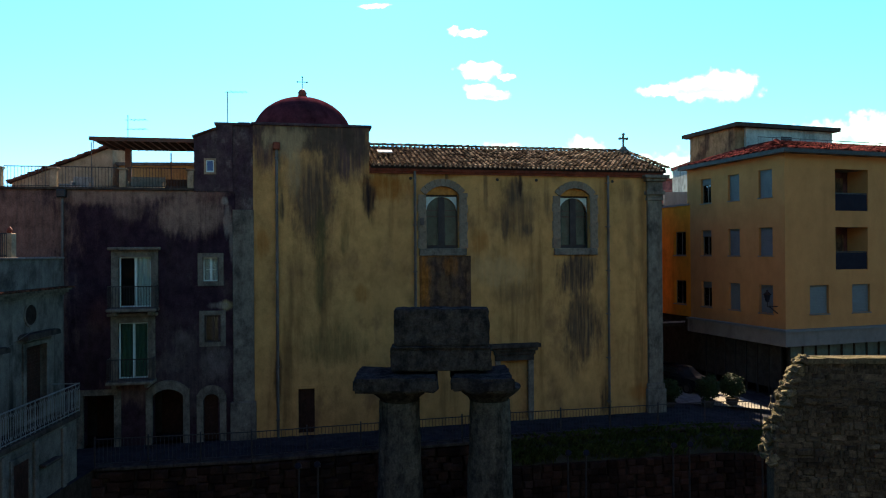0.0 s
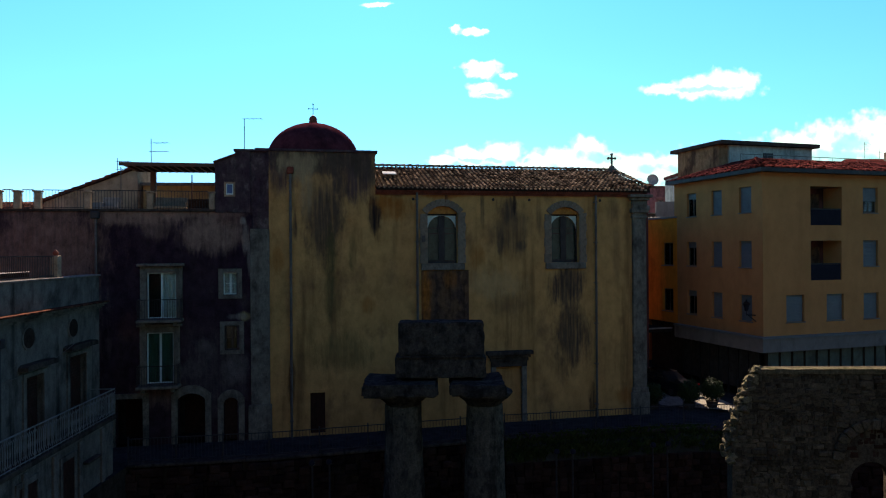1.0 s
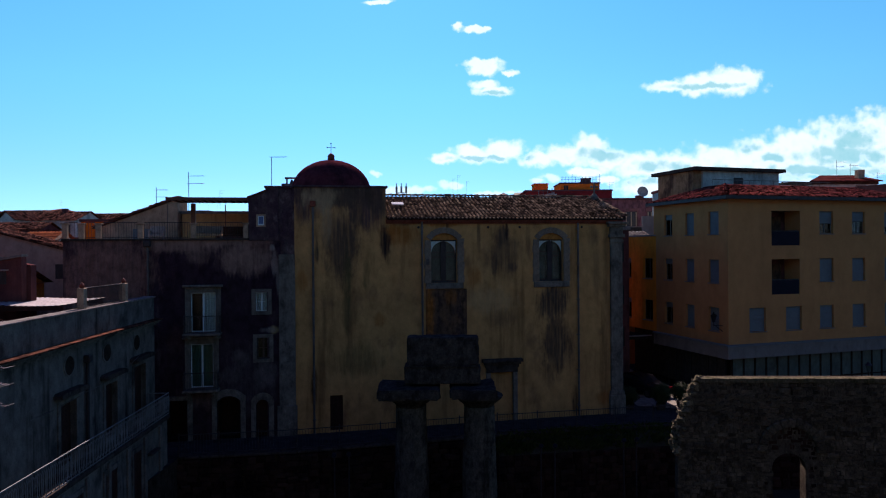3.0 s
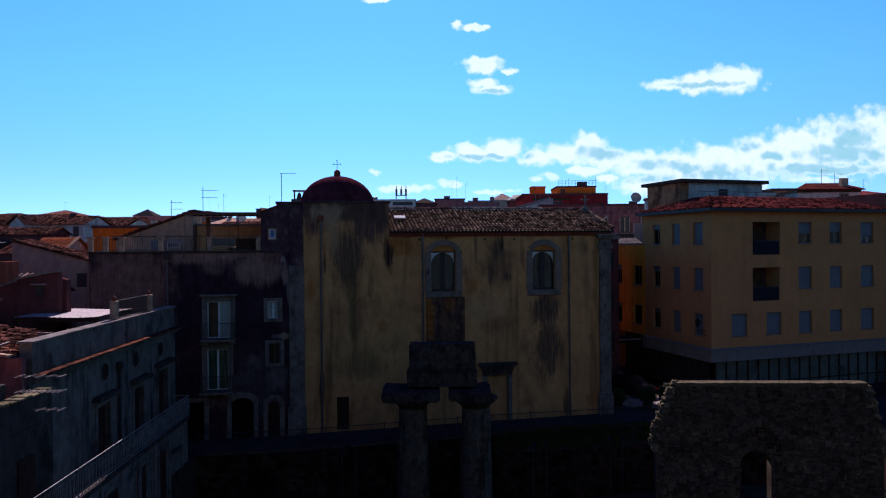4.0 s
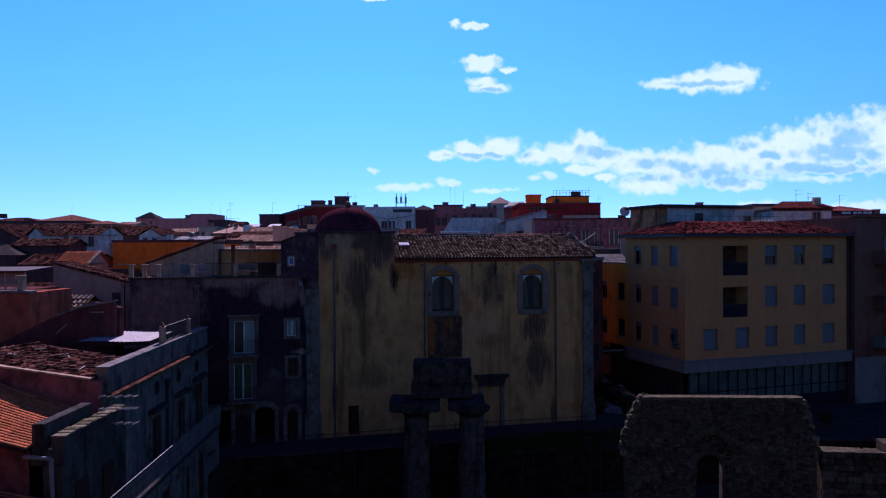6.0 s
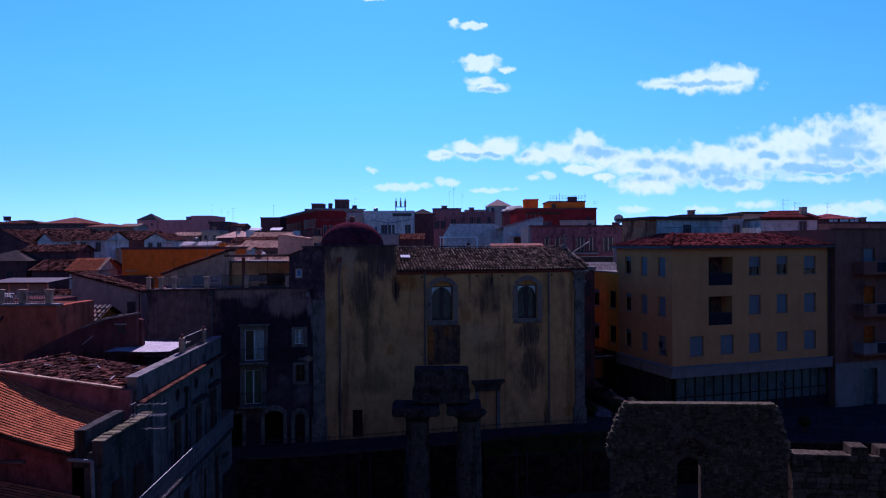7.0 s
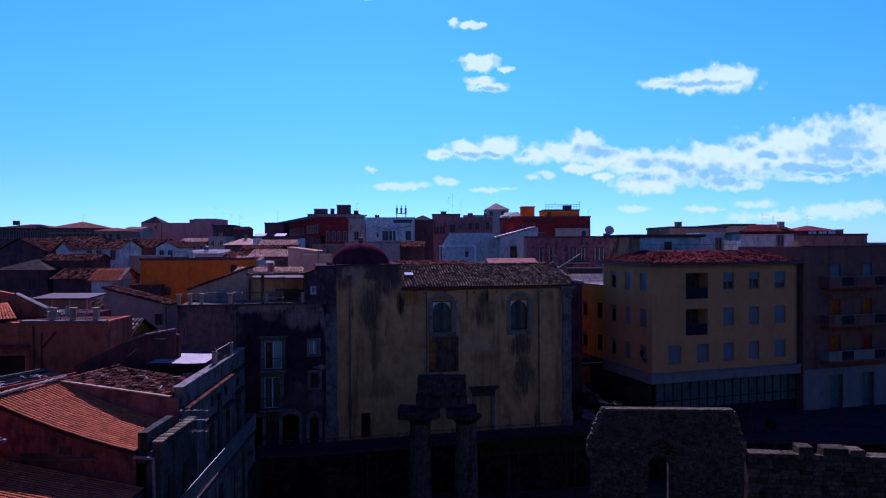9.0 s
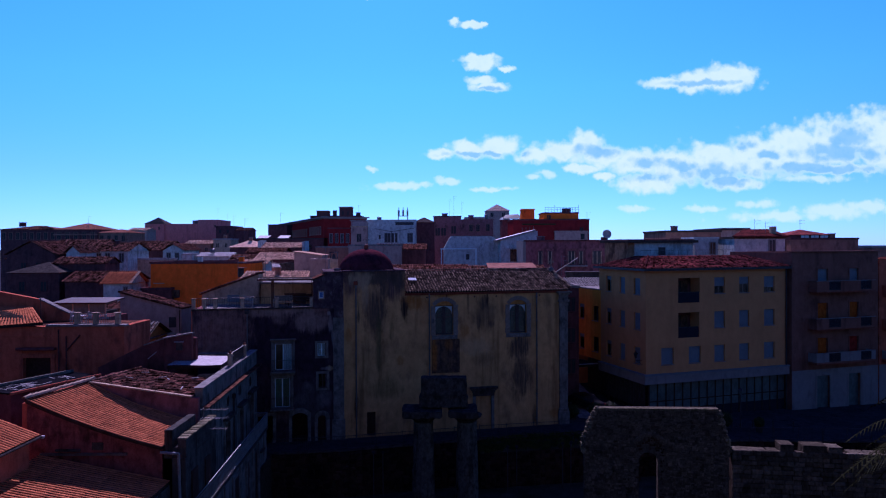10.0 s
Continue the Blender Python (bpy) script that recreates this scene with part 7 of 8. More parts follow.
def lower_roofs():
    h = thing("red_roof_house", 0, 0, 0, 0, "low lean-to house with a red tile roof", "house")
    a, b, c, d = (-21.0, 7.4, 6.13), (-21.0, -8.0, 6.13), (-14.3, -8.0, 4.79), (-14.3, 7.4, 4.79)
    part("roof_deck", quad_slab([a, b, c, d], 0.18), UNDER, h)
    tagged(part("roof_tiles", slope_tiles(a, b, c, d, 0.23, 1.2, 0.076, 43, 0.004, 0.015, 0.5), RED_TILE, h, "even red clay tiles"), kind="stuff")
    part("flashing", boxed(-21.0, 7.36, 6.1, -16.5, 7.48, 6.22), ZINC, h)
    part("side_wall", boxed(-14.6, -8.0, 0, -14.25, 7.4, 4.58), GREY_RENDER, h)
    g = thing("red_roof_house", 0, 0, 0, 0, "red tiled house roof above a salmon wall", "house")
    a, b, c, d = (-27.0, 6.3, 10.1), (-27.0, -8.0, 10.1), (-20.1, -8.0, 7.62), (-20.1, 5.9, 7.62)
    part("roof_deck", quad_slab([a, b, c, d], 0.16), UNDER, g)
    tagged(part("roof_tiles", slope_tiles(a, b, c, d, 0.23, 1.2, 0.076, 44, 0.004, 0.015, 0.5), RED_TILE, g, "even red clay tiles"), kind="stuff")
    part("wall", boxed(-27.0, -8.0, 0, -20.5, 5.7, 7.4), SALMON, g)
    part("gutter", rods(((-20.05, -8.0, 7.5), (-20.05, 5.95, 7.5)), r=0.07, sides=8), DARK_STONE, g)
    part("gutter_end", boxed(-20.14, 5.9, 7.4, -19.94, 6.08, 7.54, 0.02), SHEET, g, "white gutter end piece")


lower_roofs()


def pink_house():
    h = thing("salmon_house", -36.0, 21.5, 0, 0, "salmon rendered house with a balustraded roof terrace", "house")
    part("wall", holed_wall(0, 12.8, 0, 11.1, 0.5, [(5.5, 7.5, 5.9, 8.85)]), SALMON, h)
    part("side_wall", boxed(12.3, 0.5, 0, 12.8, 4.4, 11.1), SALMON, h)
    part("door", boxed(5.5, 0.3, 5.9, 7.5, 0.4, 8.85), WOOD, h, "dark double door")
    bm = boxed(5.2, -0.08, 5.9, 5.5, 0.0, 9.1)
    box(bm, 7.5, -0.08, 5.9, 7.8, 0.0, 9.1)
    box(bm, 5.5, -0.08, 8.85, 7.5, 0.0, 9.1)
    part("door_surround", bm, SALMON, h)
    part("door_hood", boxed(5.1, -0.35, 9.4, 7.9, 0.0, 9.6, 0.04), BROWN_WALL, h, "dark weathered door hood")
    part("terrace_floor", boxed(0, 0.5, 10.85, 12.3, 4.4, 11.05), BROWN_TILE, h, "dark tiled terrace floor")
    part("coping", boxed(7.2, -0.15, 11.1, 12.95, 0.5, 11.24, 0.02), CONCRETE, h, "pale worn coping")
    for x in (9.3, 10.65, 12.25):
        part("terrace_pier", boxed(x - 0.17, 0.05, 11.24, x + 0.17, 0.39, 12.02, 0.03), CREAM, h)
        part("pier_cap", boxed(x - 0.22, 0.0, 12.02, x + 0.22, 0.44, 12.1, 0.02), CREAM, h)
    for x, x2 in ((9.5, 10.45), (10.85, 12.05)):
        railing(h, x, x2, 11.24, 11.95, 0.2, PALE_IRON, 0, 0.14, 0.02)
    part("downpipe", rods(((8.1, -0.1, 4.0), (8.1, -0.1, 10.9)), r=0.055), BROWN_WALL, h)
    part("downpipe", rods(((8.65, -0.1, 4.0), (8.65, -0.1, 9.35)), ((8.65, -0.1, 9.35), (9.65, -0.1, 10.5)), ((8.65, -0.1, 9.35), (8.65, -0.1, 10.4)), r=0.055), BROWN_WALL, h, "forked brown drain pipe")
    part("string_course", boxed(0, -0.05, 10.35, 7.6, 0.0, 10.5), SALMON, h)
    a, b, c, d = (0.0, 3.4, 12.2), (4.1, 3.4, 12.2), (7.1, -0.25, 11.42), (0.0, -0.25, 10.9)
    part("roof_deck", quad_slab([a, d, c, b], 0.18), UNDER, h)
    tagged(part("roof_tiles", slope_tiles(a, b, c, d, 0.24, 0.9, 0.09, 45, 0.006, 0.015, 0.65), RED_TILE, h, "sunlit red-brown tiles"), kind="stuff")
    part("gable_wall", prism([(0, 11.0), (7.2, 11.0), (7.2, 11.35), (4.4, 12.75), (0, 13.6)], 4.0, 4.4), SALMON, h, "salmon party wall behind the tiles")
    part("gable_coping", quad_slab([(4.3, 3.9, 12.85), (7.4, 3.9, 11.36), (7.4, 4.5, 11.36), (4.3, 4.5, 12.85)], 0.1), CONCRETE, h, "pale sloping coping")
    part("roof_mast", rods(((5.6, 2.0, 11.3), (5.6, 2.0, 13.0)), r=0.03), IRON, h)


pink_house()


def terrace_veranda():
    v = thing("veranda", -33.6, 31.0, 0, 0, "glazed roof veranda with a low dark tile roof", "veranda")
    part("wall", boxed(0, 0.4, 0, 4.4, 4.0, 10.7), BROWN_WALL, v)
    for k in range(4):
        part("post", boxed(0.02 + k * 1.42, 0.0, 10.7, 0.12 + k * 1.42, 0.1, 11.95), CREAM, v)
        if k < 3:
            part("pane", boxed(0.14 + k * 1.42, 0.03, 11.1, 1.42 + k * 1.42, 0.06, 11.9), FROSTED, v)
    part("sill", boxed(0, -0.03, 11.0, 4.4, 0.15, 11.08), CREAM, v)
    part("floor", boxed(0, 0.0, 10.6, 4.4, 0.4, 10.7), CONCRETE, v)
    part("roof", quad_slab([(-0.2, -0.3, 12.05), (4.6, -0.3, 12.05), (4.6, 3.0, 12.25), (-0.2, 3.0, 12.25)], 0.12), WOOD, v)


terrace_veranda()


def side_sheds():
    """The dark wall that climbs behind the white house and the small grey house at its end."""
    w = thing("rooftop_house", -24.8, 20.9, 0, 0, "dark plastered lean-to wall climbing to a pale coping", "house")
    part("wall", prism([(0, 0), (7.0, 0), (7.0, 10.3), (5.65, 10.6), (3.9, 10.1), (0, 8.23)], 0, 0.4), BROWN_WALL, w)
    part("coping", quad_slab([(3.3, -0.08, 9.88), (5.65, -0.08, 10.66), (5.65, 0.5, 10.66), (3.3, 0.5, 9.88)], 0.1), CONCRETE, w, "pale sloping coping")
    part("pipe", rods(((6.1, -0.06, 8.6), (6.1, -0.06, 10.2)), r=0.05), DARK_STONE, w)
    g = thing("rooftop_house", -19.9, 20.5, 0, 0, "small grey plaster house with a dark window", "house")
    part("wall", prism([(0, 0), (1.95, 0), (1.95, 10.66), (0, 10.33)], 0, 0.35), BROWN_WALL, g)
    part("coping", quad_slab([(-0.05, -0.1, 10.42), (2.0, -0.1, 10.77), (2.0, 0.4, 10.77), (-0.05, 0.4, 10.42)], 0.09), CONCRETE, g, "pale coping")
    part("window", boxed(0.85, -0.03, 9.5, 1.3, 0.02, 10.05), IRON, g)
    part("window_hood", boxed(0.75, -0.2, 10.08, 1.4, 0.0, 10.14), SHEET, g)
    part("lath", rods(((-0.9, -0.6, 9.0), (-0.3, -0.6, 9.5)), r=0.03), SHEET, g)


side_sheds()


def garden_chair(x, y, z, rz):
    c = thing("garden_chair", x, y, z, rz, "white plastic garden chair on a roof terrace", "chair", "white terrace chairs")
    part("seat", boxed(-0.24, -0.22, 0.4, 0.24, 0.24, 0.44, 0.01), SHEET, c)
    part("backrest", boxed(-0.23, 0.22, 0.46, 0.23, 0.26, 0.9, 0.01), SHEET, c)
    for x_ in (-0.21, 0.19):
        for y_ in (-0.2, 0.2):
            part("leg", boxed(x_, y_, 0, x_ + 0.03, y_ + 0.03, 0.4), SHEET, c)


for x, y, rz in ((-27.7, 23.0, 20), (-27.0, 23.6, -30), (-28.1, 24.0, 80)):
    garden_chair(x, y, 11.05, rz)
tb = thing("garden_table", -27.1, 22.7, 11.05, 0, "white plastic garden table on a roof terrace", "table")
part("tabletop", boxed(-0.4, -0.4, 0.68, 0.4, 0.4, 0.72, 0.01), SHEET, tb)
for x in (-0.35, 0.31):
    for y in (-0.35, 0.31):
        part("leg", boxed(x, y, 0, x + 0.04, y + 0.04, 0.68), SHEET, tb)
shed = roof_room("rooftop_house", "dusty pink house wall under a sloping tile roof", (-31.3, -25.4, 0.0, 12.35, 10.8), 38.0, 40.6, ROSE_CREAM, WORN_TILE, 0.1)
part("window", boxed(4.7, -0.03, 9.0, 5.4, 0.02, 10.0), IRON, shed)
part("downpipe", rods(((5.75, -0.08, 6.0), (5.75, -0.08, 10.7)), r=0.05), DARK_STONE, shed)


# ---- the town beyond ----
def house(x0, x1, y, top, depth, mat, label, roof="flat", rise=1.5, roof_mat=None, grid=None, size=(1.1, 1.8), name="house", shade=SHUTTER, turn=0.0, gap=0.0, wins=(), trim=None):
    h = thing(name, x0, y, 0, turn, label, "house")
    w = x1 - x0
    part("wall", boxed(0, 0, 0, w, depth, top), mat, h)
    rm = roof_mat or BROWN_TILE
    if roof == "flat":
        bm = boxed(-0.12, -0.12, top, w + 0.12, 0.25, top + 0.3)
        box(bm, -0.12, depth - 0.25, top, w + 0.12, depth + 0.12, top + 0.3)
        box(bm, -0.12, 0.25, top, 0.25, depth - 0.25, top + 0.3)
        box(bm, w - 0.25, 0.25, top, w + 0.12, depth - 0.25, top + 0.3)
        part("parapet", bm, roof_mat or mat, h)
        part("roof", boxed(0.25, 0.25, top - 0.02, w - 0.25, depth - 0.25, top + 0.06), CONCRETE, h)
    else:
        e = 0.4
        if roof == "hip":
            k = min(w, depth) / 2
            ra, rb = (k, depth / 2, top + rise), (w - k, depth / 2, top + rise)
        else:
            ra, rb = (-e, depth / 2, top + rise), (w + e, depth / 2, top + rise)
        if roof == "front":
            part("gable", prism([(0, top), (w, top), (w / 2, top + rise - 0.12)], 0.0, depth), mat, h)
        if w - 2 * min(w, depth) / 2 < 0.02 and roof == "hip":
            ra = rb = (w / 2, depth / 2, top + rise)
        c = [(-e, -e, top), (w + e, -e, top), (w + e, depth + e, top), (-e, depth + e, top)]
        faces = [(c[0], c[1], rb, ra), (c[2], c[3], ra, rb), (c[1], c[2], rb), (c[3], c[0], ra)]
        if roof == "front":
            ra, rb = (w / 2, -e, top + rise), (w / 2, depth + e, top + rise)
            faces = [(c[0], ra, rb, c[3]), (ra, c[1], c[2], rb)]
        if roof == "gable":
            faces = faces[:2]
            part("gable", prism([(0, top), (depth, top), (depth / 2, top + rise - 0.1)], 0.0, w), mat, h, m=Matrix(((0, 1, 0, 0), (1, 0, 0, 0), (0, 0, 1, 0), (0, 0, 0, 1))))
        bm = bmesh.new()
        for f in faces:
            pts = []
            for p in f:
                if p not in pts:
                    pts.append(p)
            if len(pts) > 2:
                bm.faces.new([bm.verts.new(p) for p in pts])
        if roof != "front":
            bm.faces.new([bm.verts.new(p) for p in c[::-1]])
        part("roof", bm, rm, h)
        if roof == "front":
            continue_tiles = ((rb, ra, c[0], c[3]), (ra, rb, c[2], c[1]))
        else:
            continue_tiles = ((ra, rb, c[1], c[0]),)
        for quad in continue_tiles:
            tagged(part("roof_tiles", slope_tiles(*quad, 0.34, 0.6, 0.12, int(abs(x0) * 10)), rm, h, "clay roof tiles"), kind="stuff")
    if grid or wins:
        ww, hh = size
        spots = list(wins)
        if grid:
            cols, rows = grid
            spots = [(w * (k + 0.5) / cols, top - 1.0 - hh - r * 3.3 - gap) for r in range(rows) for k in range(cols)]
        me, mp = bpy.data.meshes.new("window_frame"), bpy.data.meshes.new("pane")
        bm = boxed(-ww / 2 - 0.12, -0.1, -0.12, -ww / 2, 0.02, hh + 0.12)
        box(bm, ww / 2, -0.1, -0.12, ww / 2 + 0.12, 0.02, hh + 0.12)
        box(bm, -ww / 2, -0.1, hh, ww / 2, 0.02, hh + 0.12)
        box(bm, -ww / 2 - 0.1, -0.16, -0.16, ww / 2 + 0.1, 0.02, 0.0)
        box(bm, -0.04, -0.05, 0, 0.04, 0.02, hh)
        bm.to_mesh(me)
        bm.free()
        bm = boxed(-ww / 2, -0.03, 0, ww / 2, 0.01, hh)
        bm.to_mesh(mp)
        bm.free()
        me.materials.append(trim or (mat if mat is not PALE_BLUE else BAND))
        mp.materials.append(shade)
        for x, z in spots:
            win = new("window")
            win.parent = h
            win.matrix_local = at(x, 0, z)
            share("window_frame", me, win, at(0, 0, 0))
            share("pane", mp, win, at(0, 0, 0))
    return h


DK = DARK_ROOM
# far skyline behind the old quarter
house(-152.0, -132.8, 206, 22.4, 16, BROWN_WALL, "long brown palace wing with tall windows far off", "hip", 1.4, None, (8, 1), (1.2, 2.4), shade=DK, trim=TAN)
pal = house(-132.8, -118.4, 205, 22.4, 17, BROWN_WALL, "brown palace with a hipped roof far off", "hip", 2.4, None, (5, 1), (1.3, 2.4), shade=DK, trim=TAN)
part("cornice", boxed(-0.3, -0.35, 20.4, 14.7, 0.0, 20.9), TAN, pal, "pale cornice band")
house(-118.4, -108.6, 206, 21.3, 14, TAN, "tan palace wing with a low hipped roof", "hip", 1.3, None, (4, 1), (1.1, 2.0), shade=DK)
house(-142.0, -134.0, 280, 23.6, 10, ROSE_CREAM, "pale house with a slanted roof far off", "gable", 1.2, SUNLIT_TILE)
house(-148.8, -139.1, 312, 27.5, 10, FAR_PINK, "pink tower house with a dark pyramid roof", "hip", 3.4, DARK_STONE, wins=((3.0, 24.6), (7.2, 24.6)), size=(0.9, 1.5), shade=DK)
house(-139.1, -121.8, 313, 27.2, 20, FAR_PINK, "plain pink flat-roofed block on the skyline", "flat")
house(-121.6, -111.6, 310, 29.1, 20, FAR_PINK, "taller pink block on the skyline", "flat", wins=((8.6, 25.5),), size=(0.9, 1.2), shade=DK)
house(-106.0, -97.5, 290, 25.4, 14, BROWN_WALL, "dusky house with balconies far off", "flat", wins=((2.0, 22.4), (5.5, 22.4)), size=(1.0, 1.6), shade=DK)
house(-97.5, -91.0, 291, 23.6, 12, BROWN_WALL, "low brown house far off", "gable", 1.4)
# old quarter, dark roofs
house(-82.0, -72.8, 100, 15.2, 12, BROWN_WALL, "dark old house with a broad gable", "front", 2.6, wins=((3.2, 12.2), (6.0, 12.2)), size=(0.9, 1.5), shade=DK)
house(-78.0, -68.0, 107, 16.1, 10, BROWN_WALL, "row house under a mottled tile roof", "gable", 2.0, WORN_TILE)
house(-67.0, -59.2, 100, 15.8, 9, PALE_BLUE, "long bluish white house with a brown tile roof", "gable", 1.6, WORN_TILE, wins=((2.3, 13.9), (4.0, 13.9), (6.6, 13.9)), size=(0.8, 1.5), shade=DK)
house(-66.9, -64.6, 93, 15.6, 6, PALE_BLUE, "narrow white gabled house among the roofs", "front", 1.3, WORN_TILE)
house(-66.0, -57.5, 113, 15.9, 11, BROWN_WALL, "row house under a brown tile roof", "gable", 1.9, WORN_TILE)
house(-57.6, -53.4, 112, 15.8, 9, PALE_BLUE, "small white gabled house among the roofs", "front", 1.4, BROWN_TILE, wins=((1.2, 14.0), (2.9, 14.0)), size=(0.7, 1.3), shade=DK)
house(-60.5, -53.5, 104, 14.1, 5, CREAM, "low house with a pale sheet roof", "flat", 1, SHEET)
house(-65.0, -56.5, 86, 13.9, 5, BROWN_WALL, "low dark house with sunlit broken tiles", "gable", 1.1, WORN_TILE)
house(-70.0, -62.0, 82, 12.6, 8, BROWN_WALL, "old dark house with a tile roof", "hip", 1.6, DARK_STONE, wins=((2.0, 9.6), (5.5, 9.6)), size=(0.9, 1.5), shade=DK)
house(-60.0, -50.2, 80, 11.2, 8, BROWN_WALL, "dark tiled house in the old quarter", "gable", 1.5)
house(-52.5, -48.2, 76, 11.4, 6, BROWN_WALL, "narrow dark house beside the white one", "gable", 1.0, None, (2, 1), (0.7, 1.2), shade=DK)
white = house(-47.4, -43.7, 67, 11.6, 5, PALE_BLUE, "small white house under a red tile roof", "gable", 1.5, RED_TILE, wins=((3.1, 10.2),), size=(0.5, 0.9), shade=DK)
part("verge", quad_slab([(3.75, -0.45, 11.74), (4.15, -0.45, 11.74), (4.15, 2.5, 13.27), (3.75, 2.5, 13.27)], 0.08), CREAM, white, "pale verge")
house(-43.0, -38.8, 69.0, 10.6, 6, BROWN_WALL, "dark yard house beside the orange wall", "flat", wins=((1.2, 7.8), (3.0, 7.8)), size=(0.9, 1.6), shade=DK)
orange = house(-42.1, -27.6, 70, 14.25, 9, ORANGE, "large blank orange rendered house wall", "flat", 1, BROWN_WALL)
part("air_unit", boxed(3.0, -0.45, 9.4, 4.2, 0.0, 10.5, 0.05), PATCH, orange, "round brown fan unit on the wall")
part("vent", boxed(0.4, -0.05, 11.4, 2.0, 0.0, 11.52), CREAM, orange)
part("window", boxed(12.6, -0.06, 12.3, 13.4, 0.02, 13.6), DK, orange)
edged = house(-56.0, -49.0, 50, 9.0, 5, BROWN_WALL, "low house with a red tile roof and white verges", "gable", 1.4, RED_TILE)
for x in (-0.45, 6.95):
    part("verge", quad_slab([(x, -0.45, 9.12), (x + 0.5, -0.45, 9.12), (x + 0.5, 2.5, 10.55), (x, 2.5, 10.55)], 0.12), CREAM, edged, "white plastered verge")
house(-49.0, -38.0, 57, 8.4, 8, BROWN_WALL, "low dark house with mottled tiles", "gable", 1.2)
house(-44.0, -37.5, 44, 9.4, 6, DARK_STONE, "dark wall house in the old quarter", "flat")
ochre = house(-31.0, -25.6, 30.0, 8.9, 5, OCHRE_BRIGHT, "orange house under a mottled tile roof", "gable", 1.25, COPPO_LIGHT)
part("timber", boxed(0, -0.06, 8.0, 4.4, 0.0, 8.12), WOOD, ochre)
# roofs round the orange wall and the dome
house(-67.2, -60.8, 150, 17.2, 7, TAN, "small tan house with a pale slanted roof", "gable", 0.9, SUNLIT_TILE, (3, 1), (0.7, 0.9), shade=DK)
house(-60.4, -55.9, 151, 18.3, 7, CREAM, "cream house with a pale flat roof", "flat", 1, SHEET, (2, 1), (0.7, 1.0), shade=DK)
house(-47.4, -41.2, 103, 14.7, 7, PALE_BLUE, "white house with a pale flat roof", "gable", 0.7, SHEET, (3, 1), (0.8, 1.1), shade=DK)
house(-49.4, -47.6, 101, 15.0, 4, PALE_BLUE, "narrow white wall beside a pale roof", "flat", 1, SHEET)
house(-47.6, -40.6, 124, 16.4, 9, BROWN_WALL, "house with a sunlit pinkish tile roof", "hip", 1.7, SUNLIT_TILE)
rl = house(-39.1, -30.1, 118, 16.3, 8, BROWN_WALL, "long house with a pinkish tile roof", "gable", 1.1, SUNLIT_TILE)
part("fire_wall", prism([(8.95, 15.5), (9.5, 15.5), (9.5, 17.7), (8.95, 17.5)], -0.5, 4.2), PALE_BLUE, rl, "white parapet wall at the roof end")
part("fire_wall", prism([(-0.5, 15.5), (0.1, 15.5), (0.1, 17.9), (-0.5, 17.7)], -0.5, 4.2), PALE_BLUE, rl, "white parapet wall at the roof end")
house(-38.0, -31.0, 104, 15.4, 6, BROWN_WALL, "dark house with a lean-to roof", "gable", 0.9, BROWN_TILE, (4, 1), (0.7, 0.9), shade=DK)
house(-33.3, -26.6, 93, 14.3, 8, BROWN_WALL, "house with a mottled pinkish tile roof", "gable", 1.2, SUNLIT_TILE)
house(-38.6, -33.6, 95, 13.9, 6, BROWN_WALL, "house with mottled brown tiles", "gable", 1.2, WORN_TILE)
house(-30.5, -27.2, 76, 14.05, 4, PALE_BLUE, "small white house with two windows", "gable", 0.6, SUNLIT_TILE, (3, 1), (0.5, 0.9), shade=IRON, trim=BAND)
house(-30.2, -25.4, 87, 13.1, 5, TAN, "low grey house with a pale roof edge", "gable", 0.5, SHEET)
house(-26.8, -23.6, 84, 13.6, 5, DARK_STONE, "dark shed on the roofs", "flat")
grey = thing("house", -19.7, 62, 0, 0, "plain grey gable wall with a pale sloping coping", "house")
part("wall", prism([(0, 0), (3.6, 0), (3.6, 15.45), (0, 15.95)], 0, 5), ROSE_CREAM, grey)
part("coping", quad_slab([(-0.1, -0.15, 16.08), (3.75, -0.15, 15.55), (3.75, 5.1, 15.55), (-0.1, 5.1, 16.08)], 0.12), SUNLIT_TILE, grey, "pale tiled coping")
house(-16.3, -14.1, 55, 14.9, 4, ROSE_CREAM, "pinkish rendered wall behind the palace", "flat")
house(-24.5, -17.0, 54, 12.4, 8, TAN, "house with a pale roof behind the palace", "gable", 1.2, SUNLIT_TILE)
house(-30.0, -20.0, 132, 16.2, 10, TAN, "plain grey-tan rear wall of a house", "flat", 1, CONCRETE)
house(-19.5, -9.0, 112, 16.6, 10, ROSE_CREAM, "grey house wall behind the bell gable", "flat", 1, CONCRETE)
# red building and its roof storeys
red = house(-66.0, -66.0 + 82.0, 247, 24.4, 13, BRICK_RED, "long brick-red building with white-framed windows", "flat", 1, BAND, wins=[(77.5 - 3.1 * k, 19.9) for k in range(6)] + [(56.0 - 3.6 * k, 19.6) for k in range(12)], size=(1.3, 2.3), shade=DK, turn=-67.7, trim=CREAM)
part("eaves", boxed(-0.8, -0.9, 24.7, 82.8, 13.6, 25.05), BAND, red, "pale overhanging roof edge")
house(-45.6, -28.3, 206, 26.5, 9, BROWN_WALL, "brown set-back top storey with parapet", "flat")
house(-43.2, -39.4, 205, 28.2, 5, BROWN_WALL, "brown stair head on a flat roof", "flat", 1, TAN)
house(-35.5, -31.4, 205, 29.5, 5, BROWN_WALL, "brown stair head on a flat roof", "flat", 1, TAN, wins=((1.2, 26.9), (2.9, 26.9)), size=(0.7, 1.4), shade=DK)
